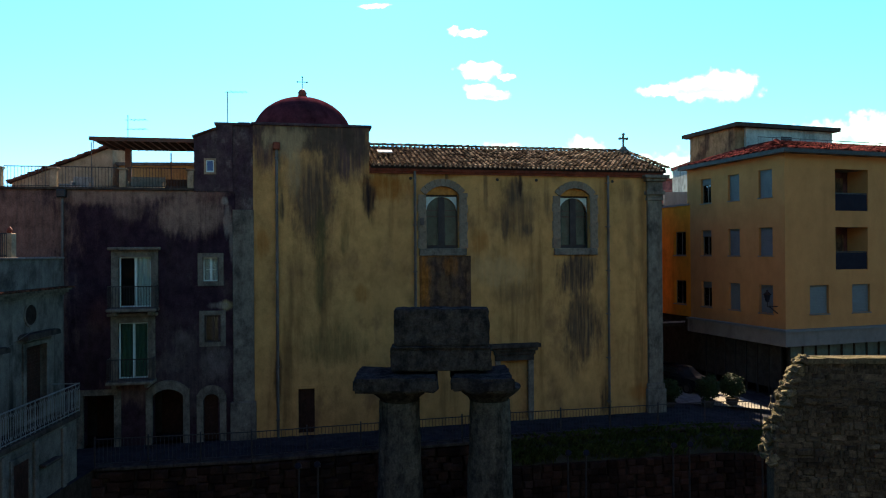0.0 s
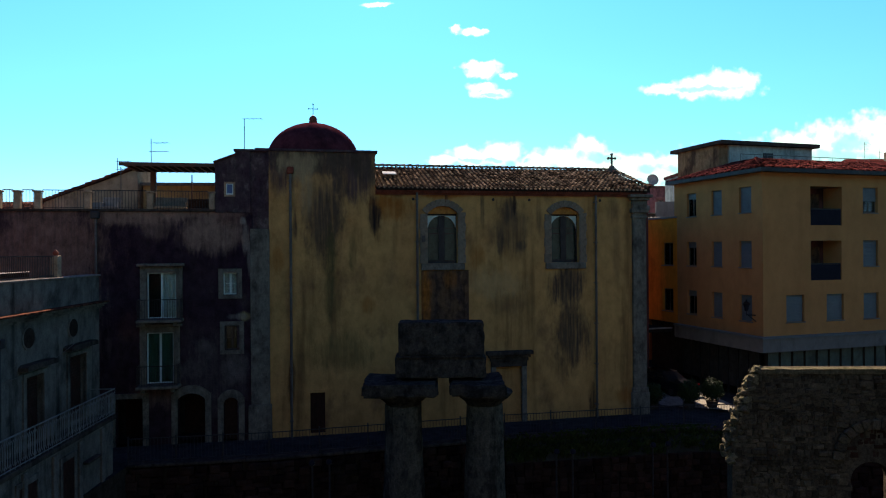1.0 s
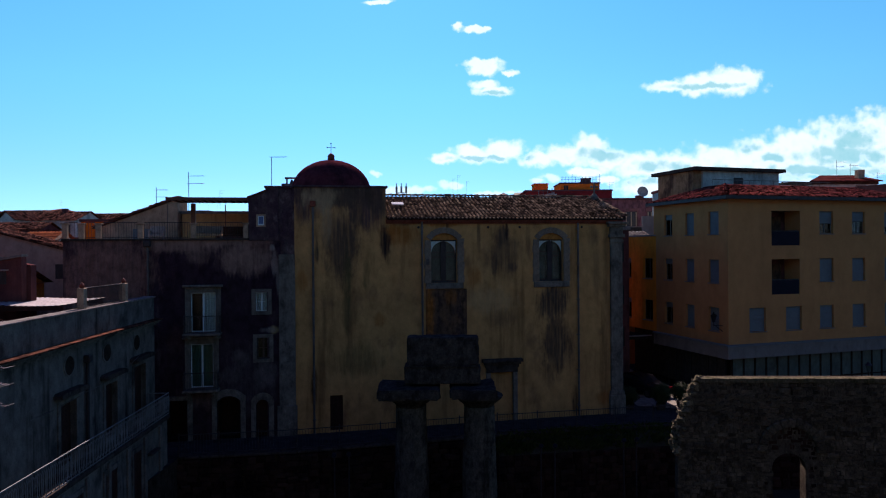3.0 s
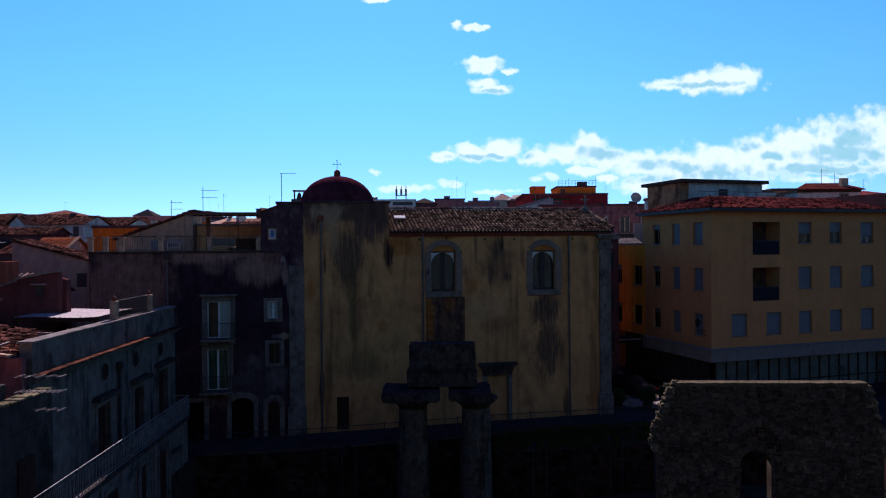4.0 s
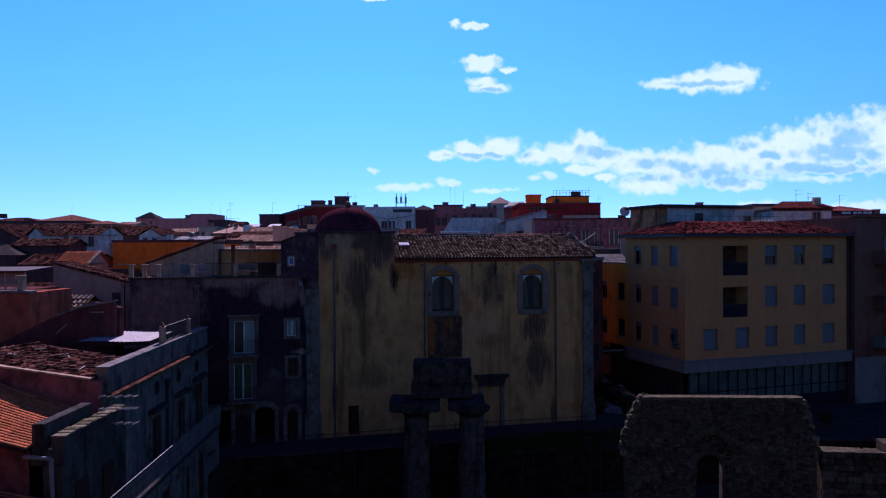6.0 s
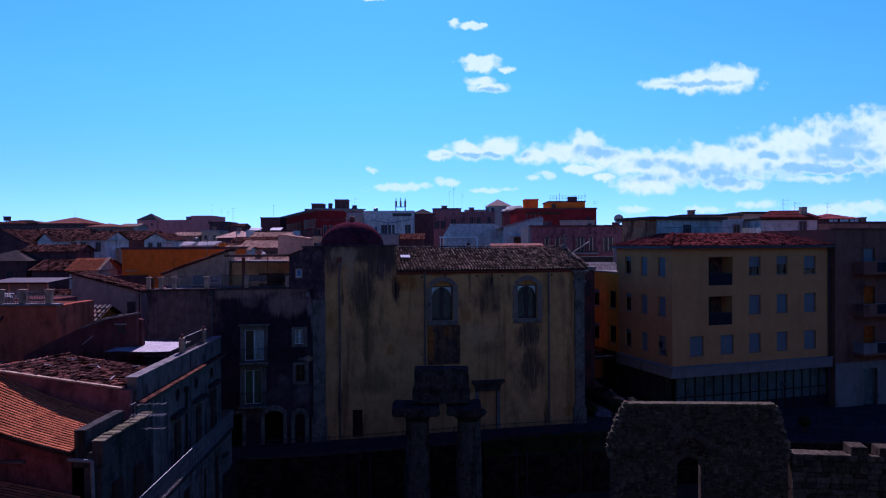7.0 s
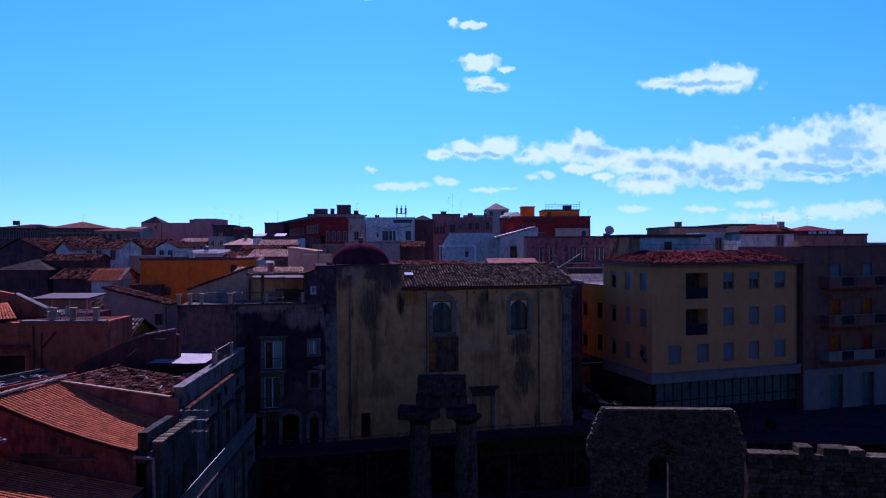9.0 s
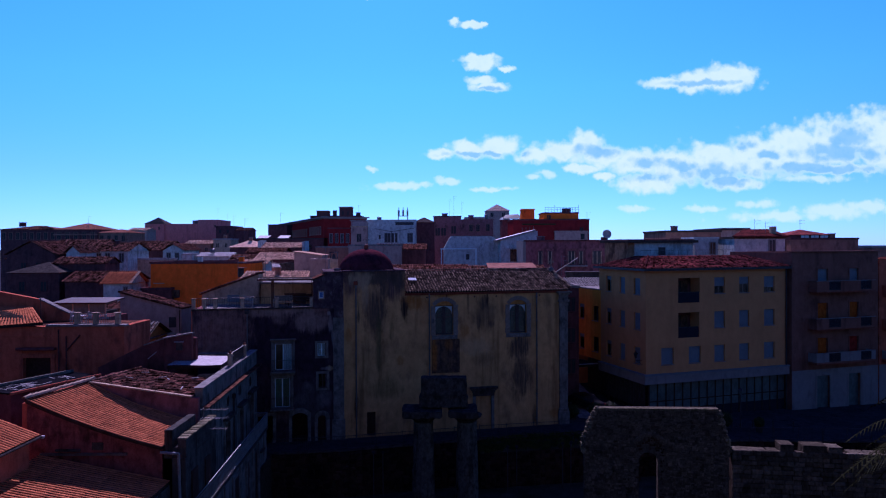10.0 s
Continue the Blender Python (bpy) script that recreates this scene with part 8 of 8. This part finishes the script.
house(-56.0, -50.0, 190, 23.1, 8, BROWN_WALL, "dark block beside the red building", "flat", 1, DARK_STONE)
lit = house(-54.0, -33.0, 160, 18.4, 9, BROWN_WALL, "long dark house with two pale roof lights", "flat", 1, DARK_STONE)
for x in (2.6, 8.2):
    # Pale sheet colour paints the glint on each roof light.
    part("roof_light", quad_slab([(x, 0.3, 18.75), (x + 3.0, 0.3, 18.75), (x + 3.0, 3.5, 19.5), (x, 3.5, 19.5)], 0.1), SHEET, lit, "slanted roof light, pale for its glint")
wing = house(-31.5, -25.2, 158, 21.2, 8, BRICK_RED, "dark red lower wing with tall white-framed windows", "flat", 1, BROWN_WALL, wins=[(0.9 + 1.5 * k, 17.4) for k in range(4)], size=(0.7, 2.4), shade=DK, trim=BAND)
log = house(-25.2, -20.8, 158, 21.6, 8, ROSE_CREAM, "pale house with an open sunlit loggia", "flat", 1, CREAM, wins=((2.2, 17.6),), size=(1.2, 2.2), shade=DK)
for k in range(5):
    part("loggia_post", boxed(0.1 + k * 1.0, 0.1, 21.9, 0.25 + k * 1.0, 0.3, 23.3), SHEET, log)
part("loggia_back", boxed(0.0, 3.0, 21.9, 4.4, 3.1, 23.3), SHEET, log, "bright white back wall of the loggia")
part("loggia_roof", boxed(-0.3, 0.0, 23.3, 4.7, 0.6, 23.6), BAND, log)
block = house(-20.8, -7.6, 160, 23.4, 12, PALE_BLUE, "bluish white block with a glazed loggia", "flat", 1, PALE_BLUE, wins=((5.4, 17.5), (7.3, 17.5), (11.6, 17.5)), size=(1.5, 2.4), shade=IRON)
part("window", boxed(3.0, -0.05, 18.3, 3.5, 0.02, 19.5), IRON, block)
# Dark panel paints the gallery's shade; nothing is open here.
part("roof_gallery", boxed(7.6, -0.1, 22.2, 12.6, 0.02, 23.0), IRON, block, "flat dark panel for the shade of an open gallery")
part("beam", rods(((2.0, -1.0, 21.2), (6.6, -1.0, 20.4)), ((6.6, -1.0, 20.4), (12.8, -1.0, 21.3)), ((6.6, -1.0, 20.4), (6.6, -1.0, 17.0)), r=0.07), IRON, block, "long crossed aerial arms")
for x in (7.2, 9.4, 10.6, 12.4):
    part("pilaster", boxed(x, -0.2, 13.0, x + 0.3, 0.0, 22.2), PALE_BLUE, block)
house(-8.5, -2.6, 166, 23.1, 10, BROWN_WALL, "dark brown house with a hipped roof", "hip", 1.6, DARK_STONE)
house(-14.5, -4.0, 120, 15.8, 8, BROWN_WALL, "low dark house behind the dome", "gable", 1.2, BROWN_TILE)
house(-3.1, 5.7, 190, 25.6, 16, PINK, "dusky pink block on the skyline", "flat", 1, DARK_STONE, wins=((1.3, 19.6), (3.2, 19.6), (6.4, 20.2)), size=(1.5, 2.4), shade=DK)
house(5.7, 16.0, 190.3, 24.5, 16, PINK, "lower dusky pink block with small windows", "flat", wins=((3.2, 20.9), (5.4, 20.9), (8.6, 21.0)), size=(1.1, 2.2), shade=DK, trim=TAN)
house(7.2, 15.0, 200, 25.6, 6, CREAM, "pale set-back top floor on the skyline", "flat", 1, SHEET)
house(20.8, 31.8, 300, 32.8, 11, ROSE_CREAM, "tower house with a pyramid roof", "hip", 3.4, SUNLIT_TILE, (2, 1), (1.4, 2.0), shade=DK)
green = house(17.0, 24.0, 170, 23.6, 6, BROWN_WALL, "terrace storey with green awnings", "flat")
part("awning", quad_slab([(0.2, -0.6, 24.2), (6.4, -0.6, 24.2), (5.0, 2.5, 25.6), (1.2, 2.5, 25.4)], 0.1), LEAF, green, "dark green terrace awning")
part("awning", quad_slab([(-0.8, -0.8, 23.9), (2.6, -0.8, 23.9), (1.6, 1.5, 24.6), (0.0, 1.5, 24.6)], 0.1), PALE_BLUE, green, "pale green awning")
house(16.4, 34.2, 132, 22.4, 14, BRICK_RED, "dark red-brown block with terraces", "flat", 1, BROWN_WALL, wins=((16.0, 19.2),), size=(0.9, 1.5), shade=DK)
ledge = house(26.0, 33.6, 131, 19.6, 0.9, ROSE_CREAM, "pale parapet strip on the red block", "flat")
part("window", boxed(6.0, -0.05, 17.9, 6.9, 0.02, 19.2), DK, ledge)
part("pergola_beam", boxed(-7.6, 0.2, 21.3, 0.2, 0.5, 21.6), LEAF, ledge, "dark green terrace beam")
top_storey = house(23.7, 31.9, 133, 24.0, 8, ORANGE, "orange rooftop storey with railings", "flat", 1, BROWN_WALL, wins=((1.2, 22.7),), size=(0.9, 1.0), shade=DK)
for z in (24.9, 25.4):
    part("rail", boxed(0.3, 0.1, z, 8.4, 0.16, z + 0.05), ZINC, top_storey)
for k in range(12):
    part("rail_post", rods(((0.4 + 0.71 * k, 0.12, 24.3), (0.4 + 0.71 * k, 0.12, 25.5 + (0.5 if k in (3, 11) else 0.0))), r=0.035), ZINC, top_storey)
part("roof_door", boxed(4.6, 1.0, 24.3, 6.6, 2.0, 25.3), BROWN_WALL, top_storey)
house(21.2, 24.6, 156, 26.0, 4, ORANGE, "small orange tower on a roof", "flat")


def slant_hall():
    """The white hall with its chamfered roof and the slanted white roof beside it."""
    h = thing("white_hall", 0.0, 104, 0, 0, "white hall with a chamfered flat roof", "building")
    pts = [(0, 0), (12.8, 0), (12.8, 16.4), (9.3, 18.4), (1.4, 18.4), (0, 16.1)]
    part("wall", prism(pts, 0, 12), PALE_BLUE, h)
    part("window", boxed(4.35, -0.05, 13.9, 5.0, 0.02, 14.95), IRON, h)
    part("terrace_frame", boxed(-0.6, -0.6, 15.9, 6.4, -0.45, 16.1), WHITE_WOOD, h, "white terrace frame")
    part("frame_post", boxed(6.1, -0.6, 13.0, 6.4, -0.45, 15.9), WHITE_WOOD, h)
    part("frame_post", boxed(-0.5, -0.6, 13.0, -0.35, -0.45, 15.9), WHITE_WOOD, h)
    for k in range(4):
        part("roof_gutter", boxed(1.2 + 2.0 * k, -0.05, 18.4, 3.1 + 2.0 * k, 0.25, 18.52), CONCRETE, h)
    g = thing("white_house", 10.6, 99, 0, 0, "white house under a slanted pale roof", "house")
    part("wall", prism([(0, 0), (6.9, 0), (6.9, 19.3), (6.4, 19.3), (0.0, 17.6)], 0, 9), PALE_BLUE, g)
    part("roof", quad_slab([(-0.9, -0.5, 17.65), (6.5, -0.5, 19.55), (6.5, 9, 19.55), (-0.9, 9, 17.65)], 0.2), SHEET, g, "pale slanted roof")
    # Recess shade painted as a brown panel flat on the wall.
    part("balcony_recess", boxed(1.8, -0.06, 13.6, 4.6, 0.02, 15.9), PATCH, g, "flat brown panel for the shade of a balcony recess")
    part("balcony_slab", boxed(1.2, -0.7, 15.95, 6.9, 0.0, 16.15), PALE_BLUE, g)
    for k in range(4):
        part("roof_post", boxed(4.0 + 0.7 * k, -0.3, 18.9 + 0.18 * k, 4.08 + 0.7 * k, -0.22, 19.9 + 0.1 * k), ZINC, g)


slant_hall()


def pink_palace():
    p = thing("palace", 13.5, 85, 0, 0, "worn dusky pink palace front with tall paired windows", "house")
    part("wall", boxed(0, 0, 0, 16.5, 10, 17.3), DUSKY_PINK, p)
    part("cornice", boxed(-0.2, -0.3, 17.3, 16.7, 0.4, 17.55, 0.03), BROWN_WALL, p)
    part("corner_strip", boxed(-0.35, -0.1, 0, 0.1, 10, 17.4), BAND, p, "pale rendered corner strip")
    for x0, x1 in ((2.1, 2.9), (3.7, 4.5), (7.0, 8.3), (8.9, 9.6), (11.1, 12.7), (14.1, 14.8)):
        w = new("window")
        w.parent = p
        bm = boxed(x0 - 0.15, -0.14, 13.4, x0, 0.02, 15.85)
        box(bm, x1, -0.14, 13.4, x1 + 0.15, 0.02, 15.85)
        box(bm, x0 - 0.25, -0.2, 15.85, x1 + 0.25, 0.02, 16.1)
        part("window_surround", bm, PINK, w)
        part("pane", boxed(x0, -0.02, 13.5, x1, 0.02, 15.7), IRON, w)
        bm = bmesh.new()
        n = 2 if x1 - x0 < 1 else 3
        for k in range(n):
            xx = x0 + 0.12 + (x1 - x0 - 0.24) * k / max(1, n - 1)
            box(bm, xx - 0.06, -0.06, 13.6, xx + 0.06, -0.02, 15.6)
        part("curtain_edge", bm, CREAM, w, "pale shutter edges")
    part("balcony", boxed(6.4, -0.8, 13.1, 10.2, 0.0, 13.35, 0.03), BAND, p, "stone balcony slab")
    railing(p, 6.5, 10.1, 13.35, 14.1, -0.75, IRON, 0.7, 0.16, 0.02)
    part("roof", boxed(0.2, 0.4, 17.2, 16.3, 9.8, 17.3), CONCRETE, p)
    part("chimney", boxed(13.0, 1.2, 17.3, 14.0, 2.0, 18.0), BROWN_WALL, p)
    y = thing("yard_wall", 16.8, 66, 0, 0, "dark yard parapet with a pale coping behind the church", "wall")
    part("wall", boxed(0, 0, 0, 9.0, 0.4, 13.0), DARK_STONE, y)
    part("coping", boxed(-0.1, -0.1, 13.0, 9.1, 0.5, 13.1), CONCRETE, y)
    part("stair_edge", quad_slab([(-2.6, -0.4, 12.3), (1.6, -0.4, 15.0), (1.6, 0.1, 15.0), (-2.6, 0.1, 12.3)], 0.14), CONCRETE, y, "pale slanting stair edge")
    part("white_wall", boxed(4.6, -0.3, 11.0, 7.4, 0.0, 14.2), BAND, y, "pale wall piece")


pink_palace()
# behind the yellow block and the balcony houses
# Hidden by the church; placed here so its shadow covers the side street.
house(11.0, 14.4, 45.0, 12.2, 4.0, BROWN_WALL, "narrow brown house added behind the church to shade the street", "flat", 1, CONCRETE, (2, 3), (0.9, 1.5), shade=DK)
house(14.3, 20.2, 58, 11.4, 8, BROWN_WALL, "low grey house between church and yellow block", "gable", 1.0, CONCRETE)
tan_storey = house(36.1, 45.1, 83, 18.7, 12, TAN, "tan rooftop storey behind the yellow block", "flat", 1, DARK_STONE, (3, 1), (1.6, 0.9), shade=DK)
part("side_wing", boxed(9.0, 0.05, 14.0, 13.2, 11.9, 19.0), ROSE_CREAM, tan_storey, "pale rendered side wing")
part("roof_edge", boxed(8.9, -0.4, 19.0, 13.6, 12.2, 19.35), DARK_STONE, tan_storey)
house(36.0, 39.4, 70, 17.5, 5, PALE_BLUE, "white rooftop wall with a brown door", "flat", 1, PALE_BLUE, wins=((2.6, 15.4),), size=(0.7, 1.6), shade=PATCH)
vw = house(40.0, 47.0, 66, 17.5, 6, PALE_BLUE, "white rooftop room with a dark red roof", "flat", 1, DARK_STONE, wins=((5.2, 15.6),), size=(0.8, 1.7), shade=IRON)
part("roof_tiles", quad_slab([(-0.6, -0.6, 17.85), (7.3, -0.6, 17.85), (7.0, 4.0, 18.9), (3.0, 4.0, 18.9)], 0.12), DARK_RED_TILE, vw, "dark red roof above the white room")
part("chimney", boxed(5.6, 1.0, 18.0, 6.3, 1.7, 19.2), CREAM, vw)
ver = house(56.0, 62.0, 82, 18.2, 6, BROWN_WALL, "rooftop veranda with a red roof", "hip", 0.9, DARK_RED_TILE, wins=((2.2, 17.2), (3.8, 17.2), (5.3, 17.2)), size=(1.3, 0.9), shade=CURTAIN, trim=WOOD)
house(55.0, 65.6, 80, 17.4, 1.5, TAN, "long tan parapet wall behind the balconies", "flat", 1, BROWN_WALL)
house(25.0, 35.0, 68, 17.2, 6, PALE_BLUE, "white rooftop room with a dark flat roof", "flat", 1, BROWN_WALL, (2, 1), (1.0, 1.2), shade=IRON)
house(60.0, 110.0, 96, 16.0, 14, TAN, "pale distant row of flat-roofed houses", "flat", 1, SHEET, (10, 2), (1.2, 1.8), shade=DK)
house(-13.0, 3.0, 62, 12.6, 9, BROWN_WALL, "house with a tile roof behind the church", "gable", 1.5)
house(1.0, 10.9, 47.0, 13.2, 13, BROWN_WALL, "old house close behind the church", "flat", 1, BROWN_WALL)
sky = thing("house", 5.0, 48.0, 0, 0, "low shed with a pale corrugated roof behind the church", "house")
part("wall", boxed(0, 0, 0, 5.2, 3.0, 14.2), BROWN_WALL, sky)
part("roof", quad_slab([(-0.1, -0.2, 14.3), (5.3, -0.2, 14.3), (5.3, 3.2, 14.75), (-0.1, 3.2, 14.75)], 0.08), TAN, sky, "dull tan sheet roof")
house(4.0, 14.0, 66, 12.4, 9, TAN, "house with a tile roof behind the church", "gable", 1.4, WORN_TILE)
house(-95.0, -80.0, 120, 14.0, 12, BROWN_WALL, "distant house with tiles", "gable", 2.0)
house(-80.0, -64.0, 125, 14.6, 12, PINK, "distant house with tiles", "gable", 1.6)
mast = thing("radio_mast", -11.2, 161, 23.7, 0, "cluster of pale aerial panels on a rooftop frame", "antenna")
part("frame", rods(((-1.2, 0, 0), (-1.2, 0, 1.0)), ((1.3, 0, 0), (1.3, 0, 1.0)), ((-1.3, 0, 1.0), (1.4, 0, 1.0)), r=0.12), CONCRETE, mast)
for x in (-1.1, 0.1, 1.3):
    part("pole", rods(((x, 0, 1.0), (x, 0, 3.4)), r=0.09), CONCRETE, mast)
    part("aerial_panel", boxed(x - 0.25, -0.25, 0.9, x + 0.25, 0.0, 2.6, 0.03), CONCRETE, mast)


def dish(x, y, z, r):
    d = thing("satellite_dish", x, y, z, 0, "pale round satellite dish on a roof", "dish")
    part("bowl", lathe([(0.05, 0.0), (r * 0.6, 0.06), (r, 0.2), (r * 0.97, 0.22), (r * 0.55, 0.1), (0.04, 0.04)], 20), SHEET, d, m=at(0, 0, r) @ Matrix.Rotation(radians(75), 4, "X"))
    part("mast", rods(((0, 0, -0.4), (0, 0, r)), r=0.05), ZINC, d)


dish(27.3, 86.2, 17.7, 0.75)
for x, y, z, h in ((-112, 311, 29.2, 6), (-122, 206.5, 23.0, 4), (-101, 291, 25.6, 6), (-98, 291, 25.6, 5), (-46, 130, 17.6, 5.5), (2, 191, 25.8, 5.5), (3.4, 191, 25.8, 6.5), (6, 191, 24.5, 6), (43.5, 67.5, 17.9, 2.4), (45.0, 67.5, 17.9, 2.0), (59, 85, 19.0, 1.8), (33.9, 133, 22.6, 1.8), (-52, 190, 23.2, 4), (-29.2, 207, 26.5, 4), (15.5, 62, 12.0, 3.4)):
    antenna(x, y, z, h, ((0.2, 0.9), (0.7, 0.7)))


def chimney(x, y, z, w, h, mat, tank=False):
    if tank:
        t = thing("water_tank", x, y, z, 0, "grey cylindrical water tank on a roof", "tank", "roof tanks")
        part("drum", lathe([(w * 0.5, 0), (w * 0.52, 0.05), (w * 0.52, h - 0.05), (w * 0.3, h)], 14), ZINC, t)
        part("lid", lathe([(w * 0.16, h), (w * 0.16, h + 0.08)], 10), IRON, t)
        return
    c = thing("chimney", x, y, z, 0, "plastered chimney stack with a flat cap", "chimney", "roof chimneys")
    part("shaft", boxed(-w / 2, -w / 2, 0, w / 2, w / 2, h, 0.02), mat, c)
    part("cap", boxed(-w / 2 - 0.08, -w / 2 - 0.08, h, w / 2 + 0.08, w / 2 + 0.08, h + 0.1, 0.02), CONCRETE, c)


for x, y, z, w, h, m, t in ((-125, 318, 27.3, 4.0, 2.0, ZINC, True), (-148, 212, 23.6, 1.6, 1.4, BROWN_WALL, False), (-37.3, 207, 26.7, 1.2, 1.8, BROWN_WALL, False), (-29.5, 209, 26.7, 1.4, 1.2, BROWN_WALL, False),
                            (-18, 164, 23.6, 1.2, 1.0, ZINC, True), (9, 193, 24.7, 1.6, 1.4, PINK, False), (0.5, 193, 25.8, 1.8, 0.9, PINK, False), (14.0, 193, 24.7, 1.2, 1.8, ZINC, True), (16.5, 88, 17.4, 1.2, 0.7, PINK, False),
                            (38.5, 86, 18.9, 0.9, 0.8, TAN, False), (-45, 105, 15.4, 0.9, 0.8, ZINC, True), (-58.5, 155, 18.5, 0.8, 1.0, TAN, False), (-30.5, 75, 14.3, 0.7, 0.8, ORANGE, False), (-36, 73, 14.3, 0.6, 0.9, PALE_BLUE, False),
                            (-63, 104, 16.8, 0.7, 1.0, BROWN_WALL, False), (-44, 128, 17.6, 0.7, 0.9, TAN, False), (62.5, 82, 17.6, 0.8, 0.7, TAN, False), (-20.5, 56.5, 12.9, 0.6, 1.2, TAN, False)):
    chimney(x, y, z, w, h, m, t)


# ---- things in the street ----
def shrub(x, y, z, r, label="dark clipped shrub in a round planter", seed=1):
    s = thing("shrub", x, y, z, 0, label, "shrub", "shrubs in the street")
    part("planter", lathe([(0.26, 0), (0.33, 0.34), (0.36, 0.36), (0.36, 0.42), (0.3, 0.42), (0.28, 0.36)], 14), DARK_STONE, s)
    rnd = random.Random(seed)
    bm = bmesh.new()
    for _ in range(2600):
        v = Vector((rnd.gauss(0, 1), rnd.gauss(0, 1), rnd.gauss(0, 1))).normalized()
        rr = r * rnd.uniform(0.55, 1.0) * (1 + 0.25 * noise.noise(v * 2 + Vector((seed, 0, 0))))
        p = Vector((0, 0, 0.5 + r * 0.85)) + v * rr
        a = Vector((rnd.gauss(0, 1), rnd.gauss(0, 1), rnd.gauss(0, 1))).normalized() * 0.06
        b = a.cross(v).normalized() * 0.035
        bm.faces.new([bm.verts.new(p + q) for q in (-a, b, a, -b)])
    part("crown", bm, LEAF, s)
    part("stem", rods(((0, 0, 0.4), (0, 0, 0.6 + r * 0.6)), r=0.05), BARK, s)


for k, (x, y, r) in enumerate(((12.2, 37.0, 0.62), (14.4, 37.2, 0.7), (15.9, 37.6, 0.68), (26.5, 36.5, 0.7), (29.5, 36.0, 0.5))):
    shrub(x, y, 0.0 if x < 20 else -0.8, r, seed=k + 2)


def car(x, y, z, rz):
    c = thing("car", x, y, z, rz, "black parked car beside the church", "car")
    body = [(-2.1, 0.35), (2.1, 0.35), (2.12, 0.6), (1.95, 0.82), (1.0, 0.95), (0.35, 1.42), (-1.2, 1.45), (-1.9, 0.98), (-2.12, 0.85)]
    bm = prism(body, -0.85, 0.85)
    for v in bm.verts:
        if v.co.z > 1.2:
            v.co.y *= 0.8
    bmesh.ops.bevel(bm, geom=bm.edges[:], offset=0.06, segments=2, affect="EDGES")
    part("body", bm, CAR_PAINT, c, smooth=False)
    for s in (-1, 1):
        part("side_window", prism([(-1.45, 0.98), (0.75, 0.98), (0.3, 1.36), (-1.15, 1.38)], s * 0.79 - 0.01, s * 0.79 + 0.01), IRON, c)
        for xw in (-1.35, 1.3):
            wheel = part("wheel", lathe([(0.2, -0.11), (0.32, -0.1), (0.33, 0.0), (0.32, 0.1), (0.2, 0.11)], 20), RUBBER, c, m=at(xw, s * 0.8, 0.33) @ Matrix.Rotation(radians(90), 4, "X"))
            part("rim", lathe([(0.19, -0.115), (0.2, 0.115)], 12), ZINC, wheel, m=at(xw, s * 0.8, 0.33) @ Matrix.Rotation(radians(90), 4, "X"))
    part("tail_light", boxed(2.06, 0.5, 0.66, 2.13, 0.8, 0.8), RED_LAMP, c)
    part("tail_light", boxed(2.06, -0.8, 0.66, 2.13, -0.5, 0.8), RED_LAMP, c)
    part("number_plate", boxed(2.1, -0.25, 0.5, 2.13, 0.25, 0.61), SHEET, c)


car(14.6, 42.2, 0.0, -60)


def bollard(x, y, z):
    b = thing("bollard", x, y, z, 0, "dark iron street bollard", "bollard", "street bollards")
    part("shaft", lathe([(0.09, 0), (0.07, 0.1), (0.055, 0.8), (0.08, 0.84), (0.07, 0.92), (0.02, 0.98)], 10), IRON, b)


for k in range(9):
    bollard(17.6 + k * 1.9, 36.6 - 0.05 * k, -0.2 - 0.07 * k)


def street_lamp(x, y, z, h):
    s = thing("street_lamp", x, y, z, 0, "dark iron street lamp post", "lamp")
    part("post", lathe([(0.12, 0), (0.1, 0.4), (0.06, 0.6), (0.045, h)], 10), IRON, s)
    part("lantern", lathe([(0.1, h), (0.2, h + 0.4), (0.22, h + 0.42)], 6), FROSTED, s)
    part("cap", lathe([(0.26, h + 0.42), (0.1, h + 0.56), (0.02, h + 0.66)], 6), IRON, s)


street_lamp(28.4, 37.5, -0.8, 3.2)


def palm(x, y, z0, z):
    p = thing("palm_tree", x, y, z0, 0, "tall palm tree with drooping feathery fronds", "tree")
    h = z - z0
    part("trunk", lathe([(0.3 - 0.1 * k / 30 + 0.02 * (k % 2), h * k / 30) for k in range(31)], 12), BARK, p)
    rnd = random.Random(4)
    bm = bmesh.new()
    for k in range(34):
        a, lift, ln = k * 2.4, rnd.uniform(-0.5, 1.1), rnd.uniform(2.2, 2.9)
        prev = Vector((0, 0, h))
        for s in range(1, 15):
            f = s / 14
            q = Vector((math.cos(a) * ln * f, math.sin(a) * ln * f, h + lift * ln * f * 0.8 - 1.6 * f * f * (1 + 0.3 * lift)))
            d = (q - prev).normalized()
            side = d.cross(Vector((0, 0, 1))).normalized()
            bm.faces.new([bm.verts.new(w) for w in (prev - side * 0.02, prev + side * 0.02, q + side * 0.015, q - side * 0.015)])
            L = 0.55 * math.sin(math.pi * min(0.98, 0.12 + 0.85 * f))
            for sg in (-1, 1):
                for o in (0.0, 0.5):
                    base = prev.lerp(q, o)
                    tip = base + side * sg * L + d * L * 0.5 + Vector((0, 0, -0.25 * L))
                    bm.faces.new([bm.verts.new(w) for w in (base, base + d * 0.05, tip)])
            prev = q
    part("crown", bm, PALM_LEAF, p, "long feathered olive fronds")


palm(11.6, -12.5, LOW, 12.75)
